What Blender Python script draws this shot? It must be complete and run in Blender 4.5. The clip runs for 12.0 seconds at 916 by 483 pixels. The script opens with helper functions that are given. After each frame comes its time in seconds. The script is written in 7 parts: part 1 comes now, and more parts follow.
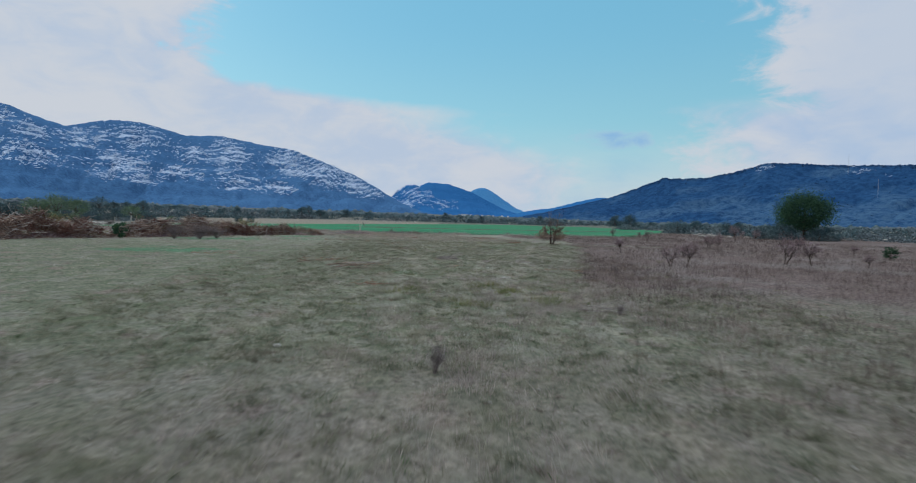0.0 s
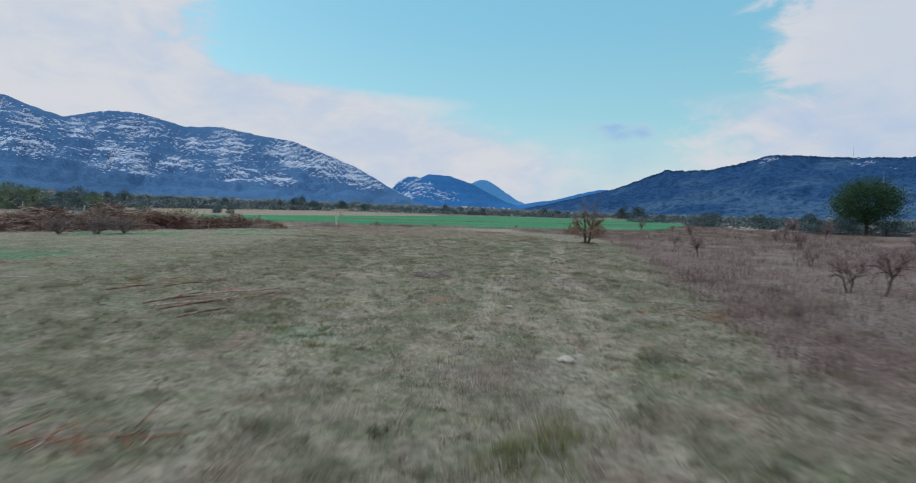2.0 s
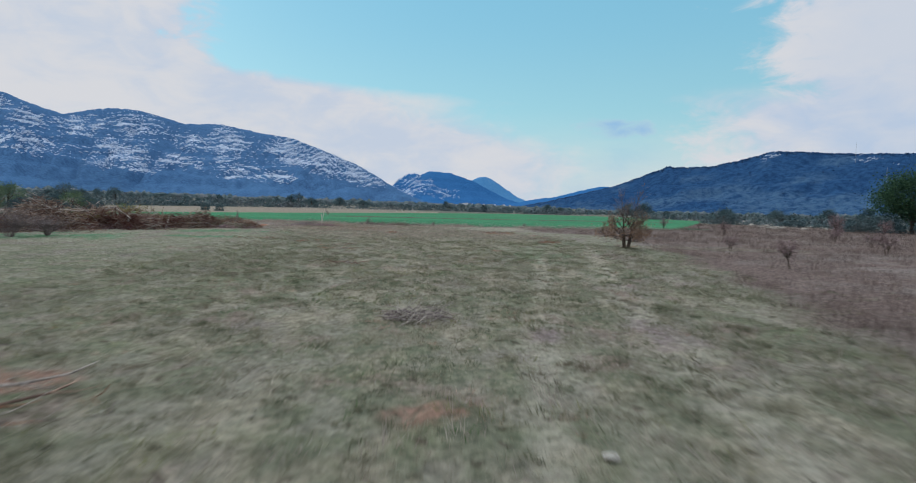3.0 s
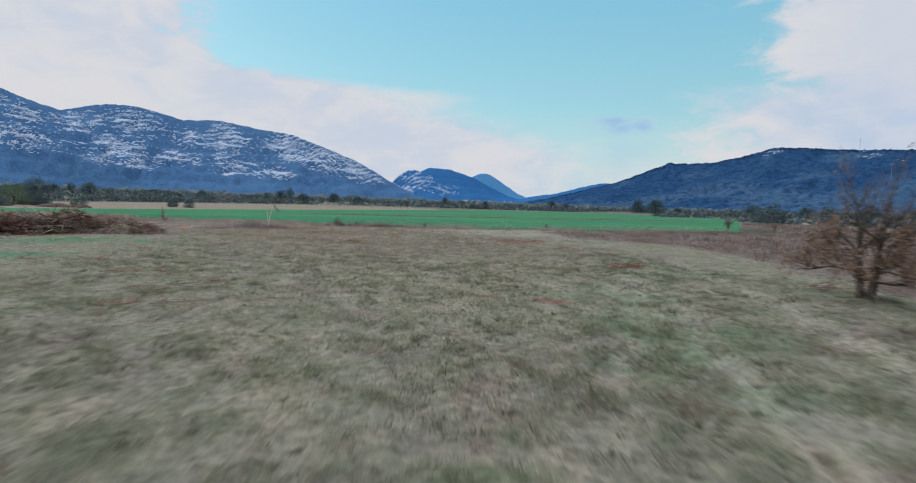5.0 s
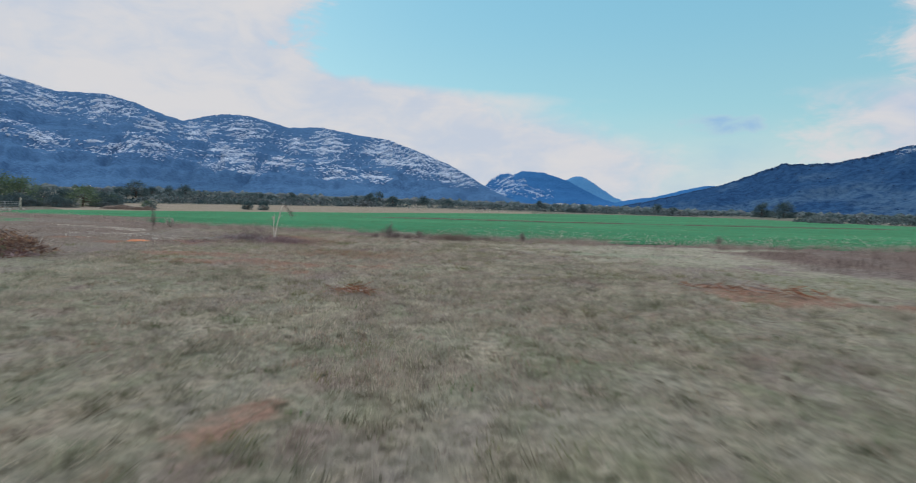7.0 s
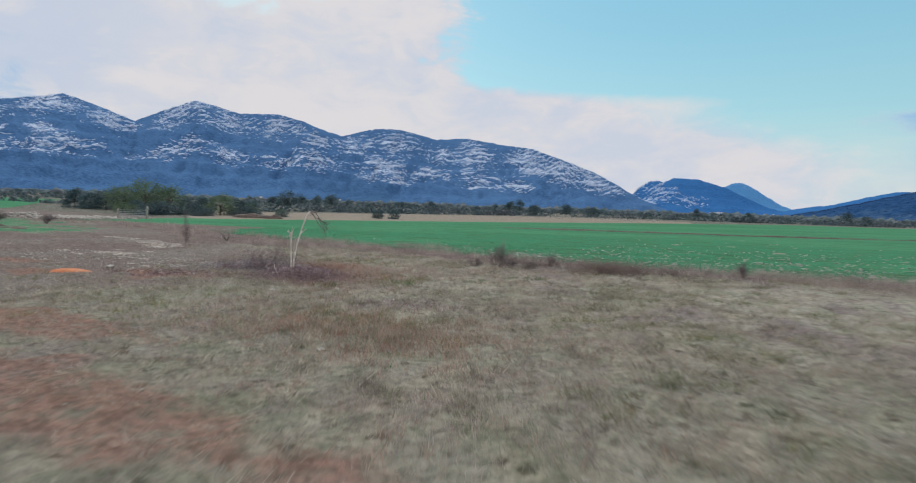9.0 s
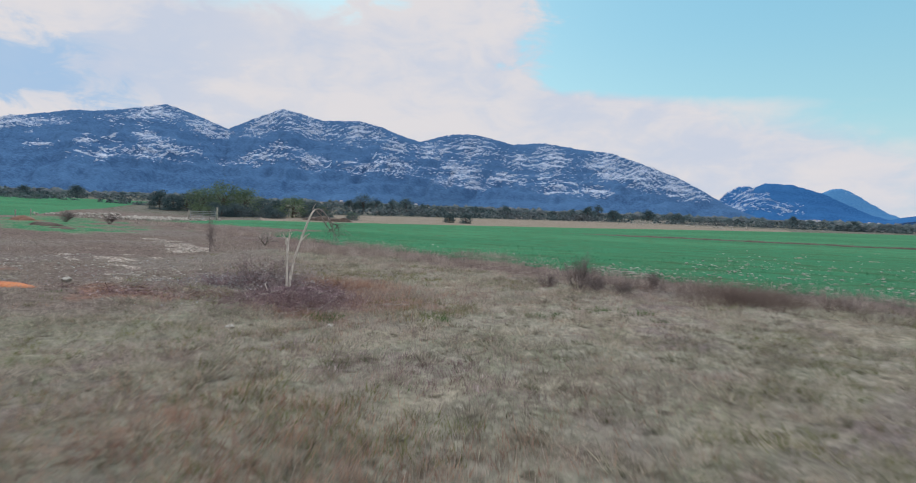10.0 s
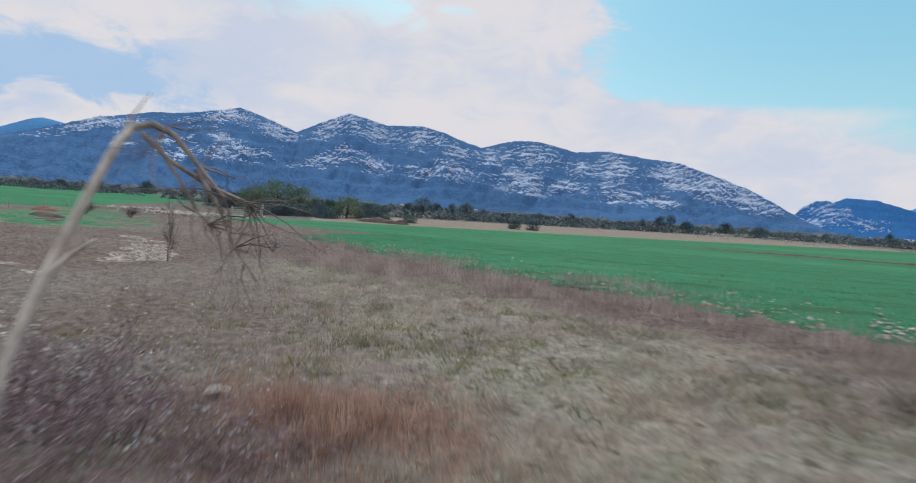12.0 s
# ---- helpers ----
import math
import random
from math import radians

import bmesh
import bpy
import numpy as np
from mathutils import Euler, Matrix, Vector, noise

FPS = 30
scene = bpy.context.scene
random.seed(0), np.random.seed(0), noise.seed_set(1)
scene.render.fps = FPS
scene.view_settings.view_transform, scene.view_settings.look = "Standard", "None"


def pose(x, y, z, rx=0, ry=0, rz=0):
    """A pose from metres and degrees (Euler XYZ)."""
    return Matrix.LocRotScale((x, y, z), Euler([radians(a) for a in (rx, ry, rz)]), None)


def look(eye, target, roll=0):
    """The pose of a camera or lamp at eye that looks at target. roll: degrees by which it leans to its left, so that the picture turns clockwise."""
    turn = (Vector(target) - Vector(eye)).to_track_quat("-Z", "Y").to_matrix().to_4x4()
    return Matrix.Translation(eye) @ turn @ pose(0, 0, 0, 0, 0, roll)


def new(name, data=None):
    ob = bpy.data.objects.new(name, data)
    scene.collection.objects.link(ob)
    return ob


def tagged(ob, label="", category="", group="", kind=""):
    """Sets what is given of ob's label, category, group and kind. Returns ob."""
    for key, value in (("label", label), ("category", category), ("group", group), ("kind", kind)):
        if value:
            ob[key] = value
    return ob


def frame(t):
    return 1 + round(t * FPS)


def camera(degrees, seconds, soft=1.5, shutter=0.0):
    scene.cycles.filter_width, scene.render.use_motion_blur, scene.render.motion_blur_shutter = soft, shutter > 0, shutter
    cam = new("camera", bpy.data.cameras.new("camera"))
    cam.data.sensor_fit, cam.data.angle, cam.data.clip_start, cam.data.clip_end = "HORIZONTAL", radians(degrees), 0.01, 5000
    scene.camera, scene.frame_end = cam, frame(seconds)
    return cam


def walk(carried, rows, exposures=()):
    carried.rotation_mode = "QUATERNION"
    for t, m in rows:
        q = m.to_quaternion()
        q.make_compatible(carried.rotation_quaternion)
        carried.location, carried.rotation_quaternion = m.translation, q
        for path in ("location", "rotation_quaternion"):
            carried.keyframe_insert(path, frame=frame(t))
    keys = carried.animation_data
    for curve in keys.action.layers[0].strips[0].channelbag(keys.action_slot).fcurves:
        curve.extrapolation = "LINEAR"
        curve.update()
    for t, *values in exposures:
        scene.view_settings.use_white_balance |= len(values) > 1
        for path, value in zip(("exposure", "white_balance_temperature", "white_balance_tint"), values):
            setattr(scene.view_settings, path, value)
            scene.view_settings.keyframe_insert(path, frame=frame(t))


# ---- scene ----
cam = camera(76.2, 12.0, soft=1.1, shutter=0.42)
PATH = [
    (0, (-0.918, -5.625, 2.325), (-0.912, -3.626, 2.249), 1.2),
    (0.5, (-0.839, -1.925, 2.311), (-0.831, 0.074, 2.229), 1.3),
    (1, (-0.737, 1.829, 2.247), (-0.727, 3.827, 2.158), 1.4),
    (1.5, (-0.659, 5.626, 2.162), (-0.649, 7.623, 2.065), 1.2),
    (2, (-0.578, 9.443, 2.094), (-0.574, 11.44, 1.991), 1.3),
    (2.5, (-0.618, 13.325, 2.047), (-0.615, 15.323, 1.939), 1.2),
    (3, (-0.69, 17.367, 2.044), (-0.688, 19.364, 1.931), 1.2),
    (3.2, (-0.705, 19.025, 2.052), (-0.699, 21.021, 1.936), 1.2),
    (4.8, (-0.623, 32.553, 1.983), (-0.62, 34.55, 1.858), 1.2),
    (5, (-0.658, 34.126, 1.974), (-0.656, 36.122, 1.85), 1.2),
    (5.5, (-0.87, 38.715, 1.951), (-0.867, 40.711, 1.828), 1.3),
    (6, (-1.168, 43.099, 1.915), (-1.237, 45.094, 1.792), 1.2),
    (6.5, (-1.539, 47.695, 1.854), (-1.716, 49.684, 1.733), 1.3),
    (7, (-1.945, 51.679, 1.812), (-2.257, 53.651, 1.693), 1.3),
    (7.2, (-2.193, 53.117, 1.788), (-2.558, 55.079, 1.669), 1.2),
    (8.8, (-4.184, 63.425, 1.804), (-4.911, 65.285, 1.703), 1.5),
    (9, (-4.49, 64.532, 1.752), (-5.269, 66.372, 1.653), 1.3),
    (9.5, (-5.385, 67.027, 1.686), (-6.288, 68.809, 1.595), 1.6),
    (10, (-6.192, 69.115, 1.66), (-7.201, 70.84, 1.571), 1.8),
    (10.5, (-7.317, 71.118, 1.622), (-8.386, 72.806, 1.539), 2.3),
    (11, (-8.549, 72.87, 1.522), (-9.671, 74.524, 1.442), 2.6),
    (11.2, (-9.065, 73.586, 1.487), (-10.197, 75.233, 1.407), 2.8),
    (11.5, (-10.051, 74.648, 1.434), (-11.201, 76.282, 1.356), 3.1),
    (12, (-11.875, 76.402, 1.387), (-13.052, 78.018, 1.31), 3.5),
]
walk(cam, [(t, look(e, g, r)) for t, e, g, r in PATH], [(0, -0.16, 5780, 4), (0.7, -0.08, 5900, 5), (2.5, -0.03, 6080, 6), (5.5, 0.02, 6250, 7), (7, -0.03, 6300, 7), (9, 0.03, 6400, 9), (12, 0.06, 6300, 10)])

# ---- world, sun ----
SUN_AZ, SUN_EL = 42.0, 27.0          # degrees to the left of +y, degrees up


def sock(tree, a, b):
    tree.links.new(a, b)


class Graph:
    """Small helper to write node trees as expressions."""

    def __init__(self, tree):
        self.tree = tree

    def node(self, kind):
        return self.tree.nodes.new(kind)

    def attribute(self, name):
        n = self.node("ShaderNodeAttribute")
        n.attribute_name = name
        return n

    def feed(self, socket, value):
        if isinstance(value, bpy.types.NodeSocket):
            self.tree.links.new(value, socket)
        elif value is not None:
            socket.default_value = value

    def math(self, op, a, b=None, clamp=False):
        n = self.node("ShaderNodeMath")
        n.operation, n.use_clamp = op, clamp
        self.feed(n.inputs[0], a)
        if b is not None:
            self.feed(n.inputs[1], b)
        return n.outputs[0]

    def step(self, x, lo, hi, to_lo=0.0, to_hi=1.0):
        n = self.node("ShaderNodeMapRange")
        n.interpolation_type = "SMOOTHSTEP"
        for i, v in enumerate((x, lo, hi, to_lo, to_hi)):
            self.feed(n.inputs[i], v)
        return n.outputs[0]

    def mix(self, f, a, b, blend="MIX"):
        n = self.node("ShaderNodeMix")
        n.data_type, n.blend_type = "RGBA", blend
        self.feed(n.inputs[0], f)
        for i, v in ((6, a), (7, b)):
            self.feed(n.inputs[i], (*v, 1.0) if isinstance(v, tuple) and len(v) == 3 else v)
        return n.outputs[2]

    def noise(self, vec, scale, detail=4.0, rough=0.55, distort=0.0):
        n = self.node("ShaderNodeTexNoise")
        self.feed(n.inputs["Vector"], vec)
        n.inputs["Scale"].default_value, n.inputs["Detail"].default_value = scale, detail
        n.inputs["Roughness"].default_value, n.inputs["Distortion"].default_value = rough, distort
        return n.outputs["Fac"]

    def stretch(self, vec, sx, sy, sz, rz=0.0):
        n = self.node("ShaderNodeMapping")
        self.feed(n.inputs["Vector"], vec)
        n.inputs["Rotation"].default_value = (0, 0, radians(rz))
        n.inputs["Scale"].default_value = (sx, sy, sz)
        return n.outputs[0]


def build_world():
    world = bpy.data.worlds.new("sky")
    scene.world = world
    world.use_nodes = True
    tree = world.node_tree
    tree.nodes.clear()
    g = Graph(tree)
    sky = g.node("ShaderNodeTexSky")
    sky.sky_type = "NISHITA"
    sky.sun_disc = False
    sky.sun_elevation, sky.sun_rotation = radians(SUN_EL), radians(-SUN_AZ)
    sky.air_density, sky.dust_density, sky.ozone_density = 1.0, 0.6, 1.6
    way = g.node("ShaderNodeTexCoord").outputs["Generated"]
    xyz = g.node("ShaderNodeSeparateXYZ")
    sock(tree, way, xyz.inputs[0])
    x, y, z = xyz.outputs
    az = g.math("MULTIPLY", g.math("ARCTAN2", g.math("MULTIPLY", x, -1.0), y), 57.296)
    el = g.math("MULTIPLY", g.math("ARCSINE", z), 57.296)
    # billows, seen flatter towards the horizon
    flat = g.stretch(way, 1.0, 1.0, 2.2)
    big = g.noise(flat, 3.2, 5.0, 0.55, 0.3)
    puff = g.noise(flat, 13.0, 6.0, 0.6, 0.5)
    ragged = g.math("ADD", g.math("MULTIPLY", g.math("SUBTRACT", big, 0.5), 16.0), g.math("MULTIPLY", g.math("SUBTRACT", puff, 0.5), 26.0))
    # the western bank of cloud, its lower edge reaching out along the horizon
    edge = g.math("SUBTRACT", g.math("SUBTRACT", 22.5, g.step(el, 12.6, 9.9, 0.0, 20.0)), g.step(el, 10.2, 4.0, 0.0, 15.0))
    crisp = g.step(el, 10.5, 13.0)
    bank = g.step(g.math("ADD", g.math("SUBTRACT", az, edge), g.math("MULTIPLY", ragged, g.math("ADD", 0.42, g.math("MULTIPLY", crisp, 0.2)))),
                  g.math("SUBTRACT", g.math("MULTIPLY", crisp, 5.0), 7.0), g.math("SUBTRACT", 7.5, g.math("MULTIPLY", crisp, 4.8)))
    # the eastern cumulus
    east = g.step(g.math("ADD", g.math("SUBTRACT", -27.5, az), g.math("MULTIPLY", ragged, 0.75)), -2.0, 4.0)
    east_low = g.step(g.math("ADD", g.math("SUBTRACT", -22.5, az), g.math("MULTIPLY", ragged, 0.7)), -4.0, 5.0)
    east = g.math("MAXIMUM", east, g.math("MULTIPLY", east_low, g.step(el, 11.5, 9.0)))
    # a lone grey cloudlet
    dx, dy = g.math("DIVIDE", g.math("ADD", az, 15.0), 2.9), g.math("DIVIDE", g.math("SUBTRACT", el, 7.8), 0.75)
    r2 = g.math("ADD", g.math("MULTIPLY", dx, dx), g.math("MULTIPLY", dy, dy))
    lone = g.math("MULTIPLY", g.step(g.math("ADD", r2, g.math("MULTIPLY", g.math("SUBTRACT", puff, 0.5), -7.0)), 2.3, -0.6), 0.9)
    # blue gaps in the bank to the far west
    gap = g.math("MULTIPLY", g.step(g.math("ADD", az, ragged), 58.0, 65.0), g.math("MULTIPLY", g.step(g.math("ADD", el, g.math("MULTIPLY", ragged, 0.3)), 7.5, 9.0), g.step(g.math("ADD", el, g.math("MULTIPLY", ragged, 0.3)), 14.5, 12.0)))
    gap2 = g.math("MULTIPLY", g.step(g.math("ADD", az, ragged), 40.0, 47.0), g.step(g.math("ADD", el, g.math("MULTIPLY", ragged, 0.25)), 17.0, 20.0))
    bank = g.math("MULTIPLY", bank, g.math("SUBTRACT", 1.0, g.math("MULTIPLY", gap2, 0.75)))
    haze = g.math("MULTIPLY", g.step(el, 10.0, 1.0), 0.75)
    behind = g.step(g.math("ADD", y, g.math("MULTIPLY", g.math("SUBTRACT", big, 0.5), 2.0)), 0.1, -0.4)
    over = g.step(g.math("ADD", el, g.math("MULTIPLY", ragged, 0.3)), 30.0, 44.0)
    cover = g.math("MAXIMUM", g.math("MAXIMUM", bank, east), g.math("MAXIMUM", lone, g.math("MAXIMUM", haze, g.math("MAXIMUM", behind, over))))
    shade = g.step(g.math("ADD", g.math("MULTIPLY", puff, 0.3), g.math("MULTIPLY", big, 0.7)), 0.34, 0.58)
    shade = g.math("MAXIMUM", shade, g.math("MULTIPLY", bank, g.math("MULTIPLY", g.step(g.math("ADD", g.math("MULTIPLY", big, 0.65), g.math("MULTIPLY", puff, 0.35)), 0.38, 0.56, 0.4, 1.0), g.step(g.math("ADD", az, g.math("MULTIPLY", ragged, 1.5)), 64.0, 44.0, 0.2, 0.95))))
    shade = g.math("MULTIPLY", shade, g.step(g.math("ADD", az, g.math("MULTIPLY", ragged, 0.6)), -34.0, -22.0, 0.62, 1.0))
    cloud = g.mix(shade, (4.9, 5.7, 7.1), (7.15, 6.85, 6.95))
    cloud = g.mix(g.math("MAXIMUM", lone, g.math("MULTIPLY", gap, 0.75)), cloud, (2.9, 4.9, 7.3))
    # an overcast zenith is brighter than the horizon
    zenith = g.step(el, 26.0, 62.0, 1.0, 2.15)
    thick = g.node("ShaderNodeVectorMath")
    thick.operation = "SCALE"
    sock(tree, cloud, thick.inputs[0])
    sock(tree, zenith, thick.inputs["Scale"])
    cloud = thick.outputs[0]
    veil = g.mix(g.step(el, 5.0, 20.0), (4.1, 6.9, 7.3), (2.75, 6.0, 7.6))
    clear = g.mix(0.72, g.mix(1.0, sky.outputs[0], (0.9, 1.05, 1.0), "MULTIPLY"), veil)
    back = g.node("ShaderNodeBackground")
    back.inputs["Strength"].default_value = 0.1
    sock(tree, g.mix(cover, clear, cloud), back.inputs["Color"])
    out = g.node("ShaderNodeOutputWorld")
    sock(tree, back.outputs[0], out.inputs["Surface"])


build_world()
lamp = bpy.data.lights.new("sun", "SUN")
lamp.energy, lamp.angle, lamp.color = 1.6, radians(14), (1.0, 0.95, 0.88)
sun = new("sun", lamp)
_a, _e = radians(SUN_AZ), radians(SUN_EL)
sun.matrix_world = look((-300 * math.sin(_a) * math.cos(_e), 300 * math.cos(_a) * math.cos(_e), 300 * math.sin(_e)), (0, 0, 0))
scene.view_settings.exposure = 0.0

# ---- materials ----


def material(name, rough=0.9, spec=0.2):
    m = bpy.data.materials.new(name)
    m.use_nodes = True
    m.node_tree.nodes.clear()
    g = Graph(m.node_tree)
    out = g.node("ShaderNodeOutputMaterial")
    bsdf = g.node("ShaderNodeBsdfPrincipled")
    bsdf.inputs["Roughness"].default_value = rough
    bsdf.inputs["Specular IOR Level"].default_value = spec
    sock(m.node_tree, bsdf.outputs[0], out.inputs["Surface"])
    return m, g, bsdf


def bump(g, bsdf, height, strength, distance):
    n = g.node("ShaderNodeBump")
    n.inputs["Strength"].default_value, n.inputs["Distance"].default_value = strength, distance
    g.feed(n.inputs["Height"], height)
    sock(g.tree, n.outputs[0], bsdf.inputs["Normal"])


def coords(g):
    return g.node("ShaderNodeTexCoord").outputs["Object"]


def ramp(g, fac, stops):
    n = g.node("ShaderNodeValToRGB")
    el = n.color_ramp.elements
    while len(el) < len(stops):
        el.new(0.5)
    for e, (p, c) in zip(el, stops):
        e.position, e.color = p, (*c, 1.0)
    g.feed(n.inputs[0], fac)
    return n.outputs[0]


def plant_material(name, stops, patch=0.35, patch_colour=(0.1, 0.09, 0.06), scale=0.5, rough=0.85, thin=0.5, swathe=0.0):
    """Blades, twigs and leaves: a colour for each piece, and drier or greener patches."""
    m, g, bsdf = material(name, rough, 0.08)
    geo = g.node("ShaderNodeNewGeometry")
    tuft = g.step(g.noise(coords(g), scale * 5.0, 3.0, 0.6), 0.38, 0.62)
    col = ramp(g, g.math("ADD", g.math("MULTIPLY", geo.outputs["Random Per Island"], 0.4), g.math("MULTIPLY", tuft, 0.6)), stops)
    n = g.noise(coords(g), scale * (0.5 if swathe else 1.0), 4.0, 0.6)
    col = g.mix(g.math("MULTIPLY", g.step(n, 0.45, 0.65), patch), col, patch_colour)
    if swathe:
        # bleached swathes and browner bare streaks along the meadow
        n = g.noise(g.stretch(coords(g), 1, 0.4, 1, -8), scale * 0.8, 4.0, 0.6)
        col = g.mix(g.math("MULTIPLY", g.step(n, 0.48, 0.6), swathe), col, tuple(0.88 * c for c in stops[-1][1]))
        n = g.noise(g.stretch(coords(g), 0.6, 1, 1, 20), scale * 0.6, 5.0, 0.65)
        col = g.mix(g.math("MULTIPLY", g.step(n, 0.54, 0.64), swathe), col, (0.17, 0.125, 0.105))
    sock(m.node_tree, col, bsdf.inputs["Base Color"])
    # thin blades and leaves let some light through
    if thin:
        through_light = g.node("ShaderNodeBsdfTranslucent")
        sock(m.node_tree, col, through_light.inputs["Color"])
        both = g.node("ShaderNodeMixShader")
        both.inputs[0].default_value = thin
        sock(m.node_tree, bsdf.outputs[0], both.inputs[1])
        sock(m.node_tree, through_light.outputs[0], both.inputs[2])
        out = [n for n in m.node_tree.nodes if n.bl_idname == "ShaderNodeOutputMaterial"][0]
        sock(m.node_tree, both.outputs[0], out.inputs["Surface"])
    return m


def bark_material(name, dark, light, scale=14.0):
    m, g, bsdf = material(name, 0.9)
    v = coords(g)
    n = g.noise(g.stretch(v, 1, 1, 0.3), scale, 6.0, 0.65)
    big = g.noise(v, scale * 0.15, 3.0)
    col = g.mix(g.step(n, 0.35, 0.65), dark, light)
    col = g.mix(g.math("MULTIPLY", g.step(big, 0.4, 0.7), 0.35), col, dark)
    sock(m.node_tree, col, bsdf.inputs["Base Color"])
    bump(g, bsdf, n, 0.6, 0.01)
    return m


def stone_material(name, dark, light, scale=6.0):
    m, g, bsdf = material(name, 0.85)
    v = coords(g)
    n = g.noise(v, scale, 7.0, 0.6)
    spots = g.noise(v, scale * 4.0, 4.0, 0.6)
    rnd = g.node("ShaderNodeNewGeometry").outputs["Random Per Island"]
    col = g.mix(g.step(n, 0.35, 0.65), dark, light)
    col = g.mix(g.math("MULTIPLY", rnd, 0.45), col, dark)
    col = g.mix(g.math("MULTIPLY", g.step(spots, 0.58, 0.7), 0.5), col, (0.09, 0.085, 0.075))
    sock(m.node_tree, col, bsdf.inputs["Base Color"])
    bump(g, bsdf, n, 0.7, 0.03)
    return m


def ground_material():
    m, g, bsdf = material("meadow_soil", 1.0, 0.0)
    v = coords(g)
    cover = g.attribute("cover").outputs["Color"]
    more = g.attribute("more").outputs["Color"]
    sep = g.node("ShaderNodeSeparateColor")
    sock(g.tree, cover, sep.inputs[0])
    weeds, red, pale = sep.outputs[0], sep.outputs[1], sep.outputs[2]
    sep2 = g.node("ShaderNodeSeparateColor")
    sock(g.tree, more, sep2.inputs[0])
    green, scrub, lines = sep2.outputs[0], sep2.outputs[1], sep2.outputs[2]
    fine = g.noise(v, 9.0, 8.0, 0.7)
    mid = g.noise(v, 1.3, 6.0, 0.6)
    wide = g.noise(v, 0.16, 4.0, 0.6)
    tuft = g.noise(v, 3.2, 4.0, 0.6)
    lump = g.attribute("lump").outputs["Fac"]
    grit = g.noise(v, 26.0, 5.0, 0.7)
    straw = g.mix(g.step(fine, 0.3, 0.7), (0.14, 0.123, 0.084), (0.325, 0.285, 0.205))
    olive = g.mix(g.step(fine, 0.3, 0.7), (0.1, 0.105, 0.068), (0.25, 0.245, 0.162))
    soil = g.mix(g.step(fine, 0.3, 0.7), (0.13, 0.096, 0.075), (0.33, 0.25, 0.2))
    # greener at the start of the meadow, drier and paler towards the wheat
    centre_pale = g.attribute("centre_pale").outputs["Fac"]
    dry = g.math("ADD", g.math("MULTIPLY", lines, 0.055), g.math("MULTIPLY", g.math("SUBTRACT", centre_pale, 1.0), 0.07))
    col = g.mix(g.step(g.math("SUBTRACT", g.math("ADD", g.math("MULTIPLY", g.math("ADD", tuft, mid), 0.37), g.math("MULTIPLY", wide, 0.26)), dry), 0.36, 0.6), straw, olive)
    col = g.mix(g.math("MULTIPLY", lines, 0.42), col, g.mix(g.step(fine, 0.3, 0.7), (0.258, 0.236, 0.177), (0.505, 0.46, 0.357)))
    # live turf on the tussocks, greyish thatch and soil between them
    col = g.mix(g.math("MULTIPLY", g.step(lump, 0.5, 0.9, 0.0, 0.6), g.step(lines, 0.9, 0.2, 0.25, 1.0)), col, g.mix(g.step(fine, 0.3, 0.7), (0.08, 0.088, 0.056), (0.19, 0.195, 0.128)))
    col = g.mix(g.step(lump, 0.4, 0.1, 0.0, 0.45), col, g.mix(g.step(fine, 0.3, 0.7), (0.165, 0.15, 0.115), (0.345, 0.31, 0.245)))
    # bleached swathes, greener spots
    pale_n = g.noise(g.stretch(v, 1, 0.45, 1, -8), 0.95, 5.0, 0.62, 0.4)
    col = g.mix(g.math("MULTIPLY", g.step(pale_n, 0.5, 0.6), g.math("ADD", g.math("MULTIPLY", centre_pale, 0.42), 0.14)), col, g.mix(g.step(fine, 0.3, 0.7), (0.21, 0.176, 0.124), (0.46, 0.39, 0.282)))
    leaf_n = g.noise(g.stretch(v, 1, 0.8, 1, 40), 0.85, 5.0, 0.65, 0.3)
    col = g.mix(g.math("MULTIPLY", g.step(leaf_n, 0.5, 0.66), 0.4), col, g.mix(g.step(fine, 0.3, 0.7), (0.075, 0.095, 0.043), (0.19, 0.215, 0.11)))
    # small dark cushions of turf, some in each half metre
    cells = g.node("ShaderNodeTexVoronoi")
    cells.inputs["Scale"].default_value, cells.inputs["Randomness"].default_value = 4.2, 1.0
    sock(g.tree, g.stretch(v, 1, 1, 0), cells.inputs["Vector"])
    pick = g.node("ShaderNodeSeparateColor")
    sock(g.tree, cells.outputs["Color"], pick.inputs[0])
    size = g.math("MULTIPLY", g.step(pick.outputs[0], 0.35, 1.0), 0.3)
    spot = g.step(g.math("SUBTRACT", g.math("ADD", cells.outputs["Distance"], g.math("MULTIPLY", g.math("SUBTRACT", fine, 0.5), 0.9)), size), 0.06, -0.1)
    cushion = g.mix(pick.outputs[1], (0.055, 0.055, 0.032), (0.085, 0.062, 0.045))
    col = g.mix(g.math("MULTIPLY", spot, 0.68), col, cushion)
    col = g.mix(g.step(grit, 0.6, 0.72, 0.0, 0.5), col, (0.46, 0.4, 0.3))
    col = g.mix(g.step(grit, 0.42, 0.3, 0.0, 0.6), col, (0.085, 0.075, 0.055))
    bare = g.noise(g.stretch(v, 1, 0.7, 1, 10), 0.7, 6.0, 0.65)
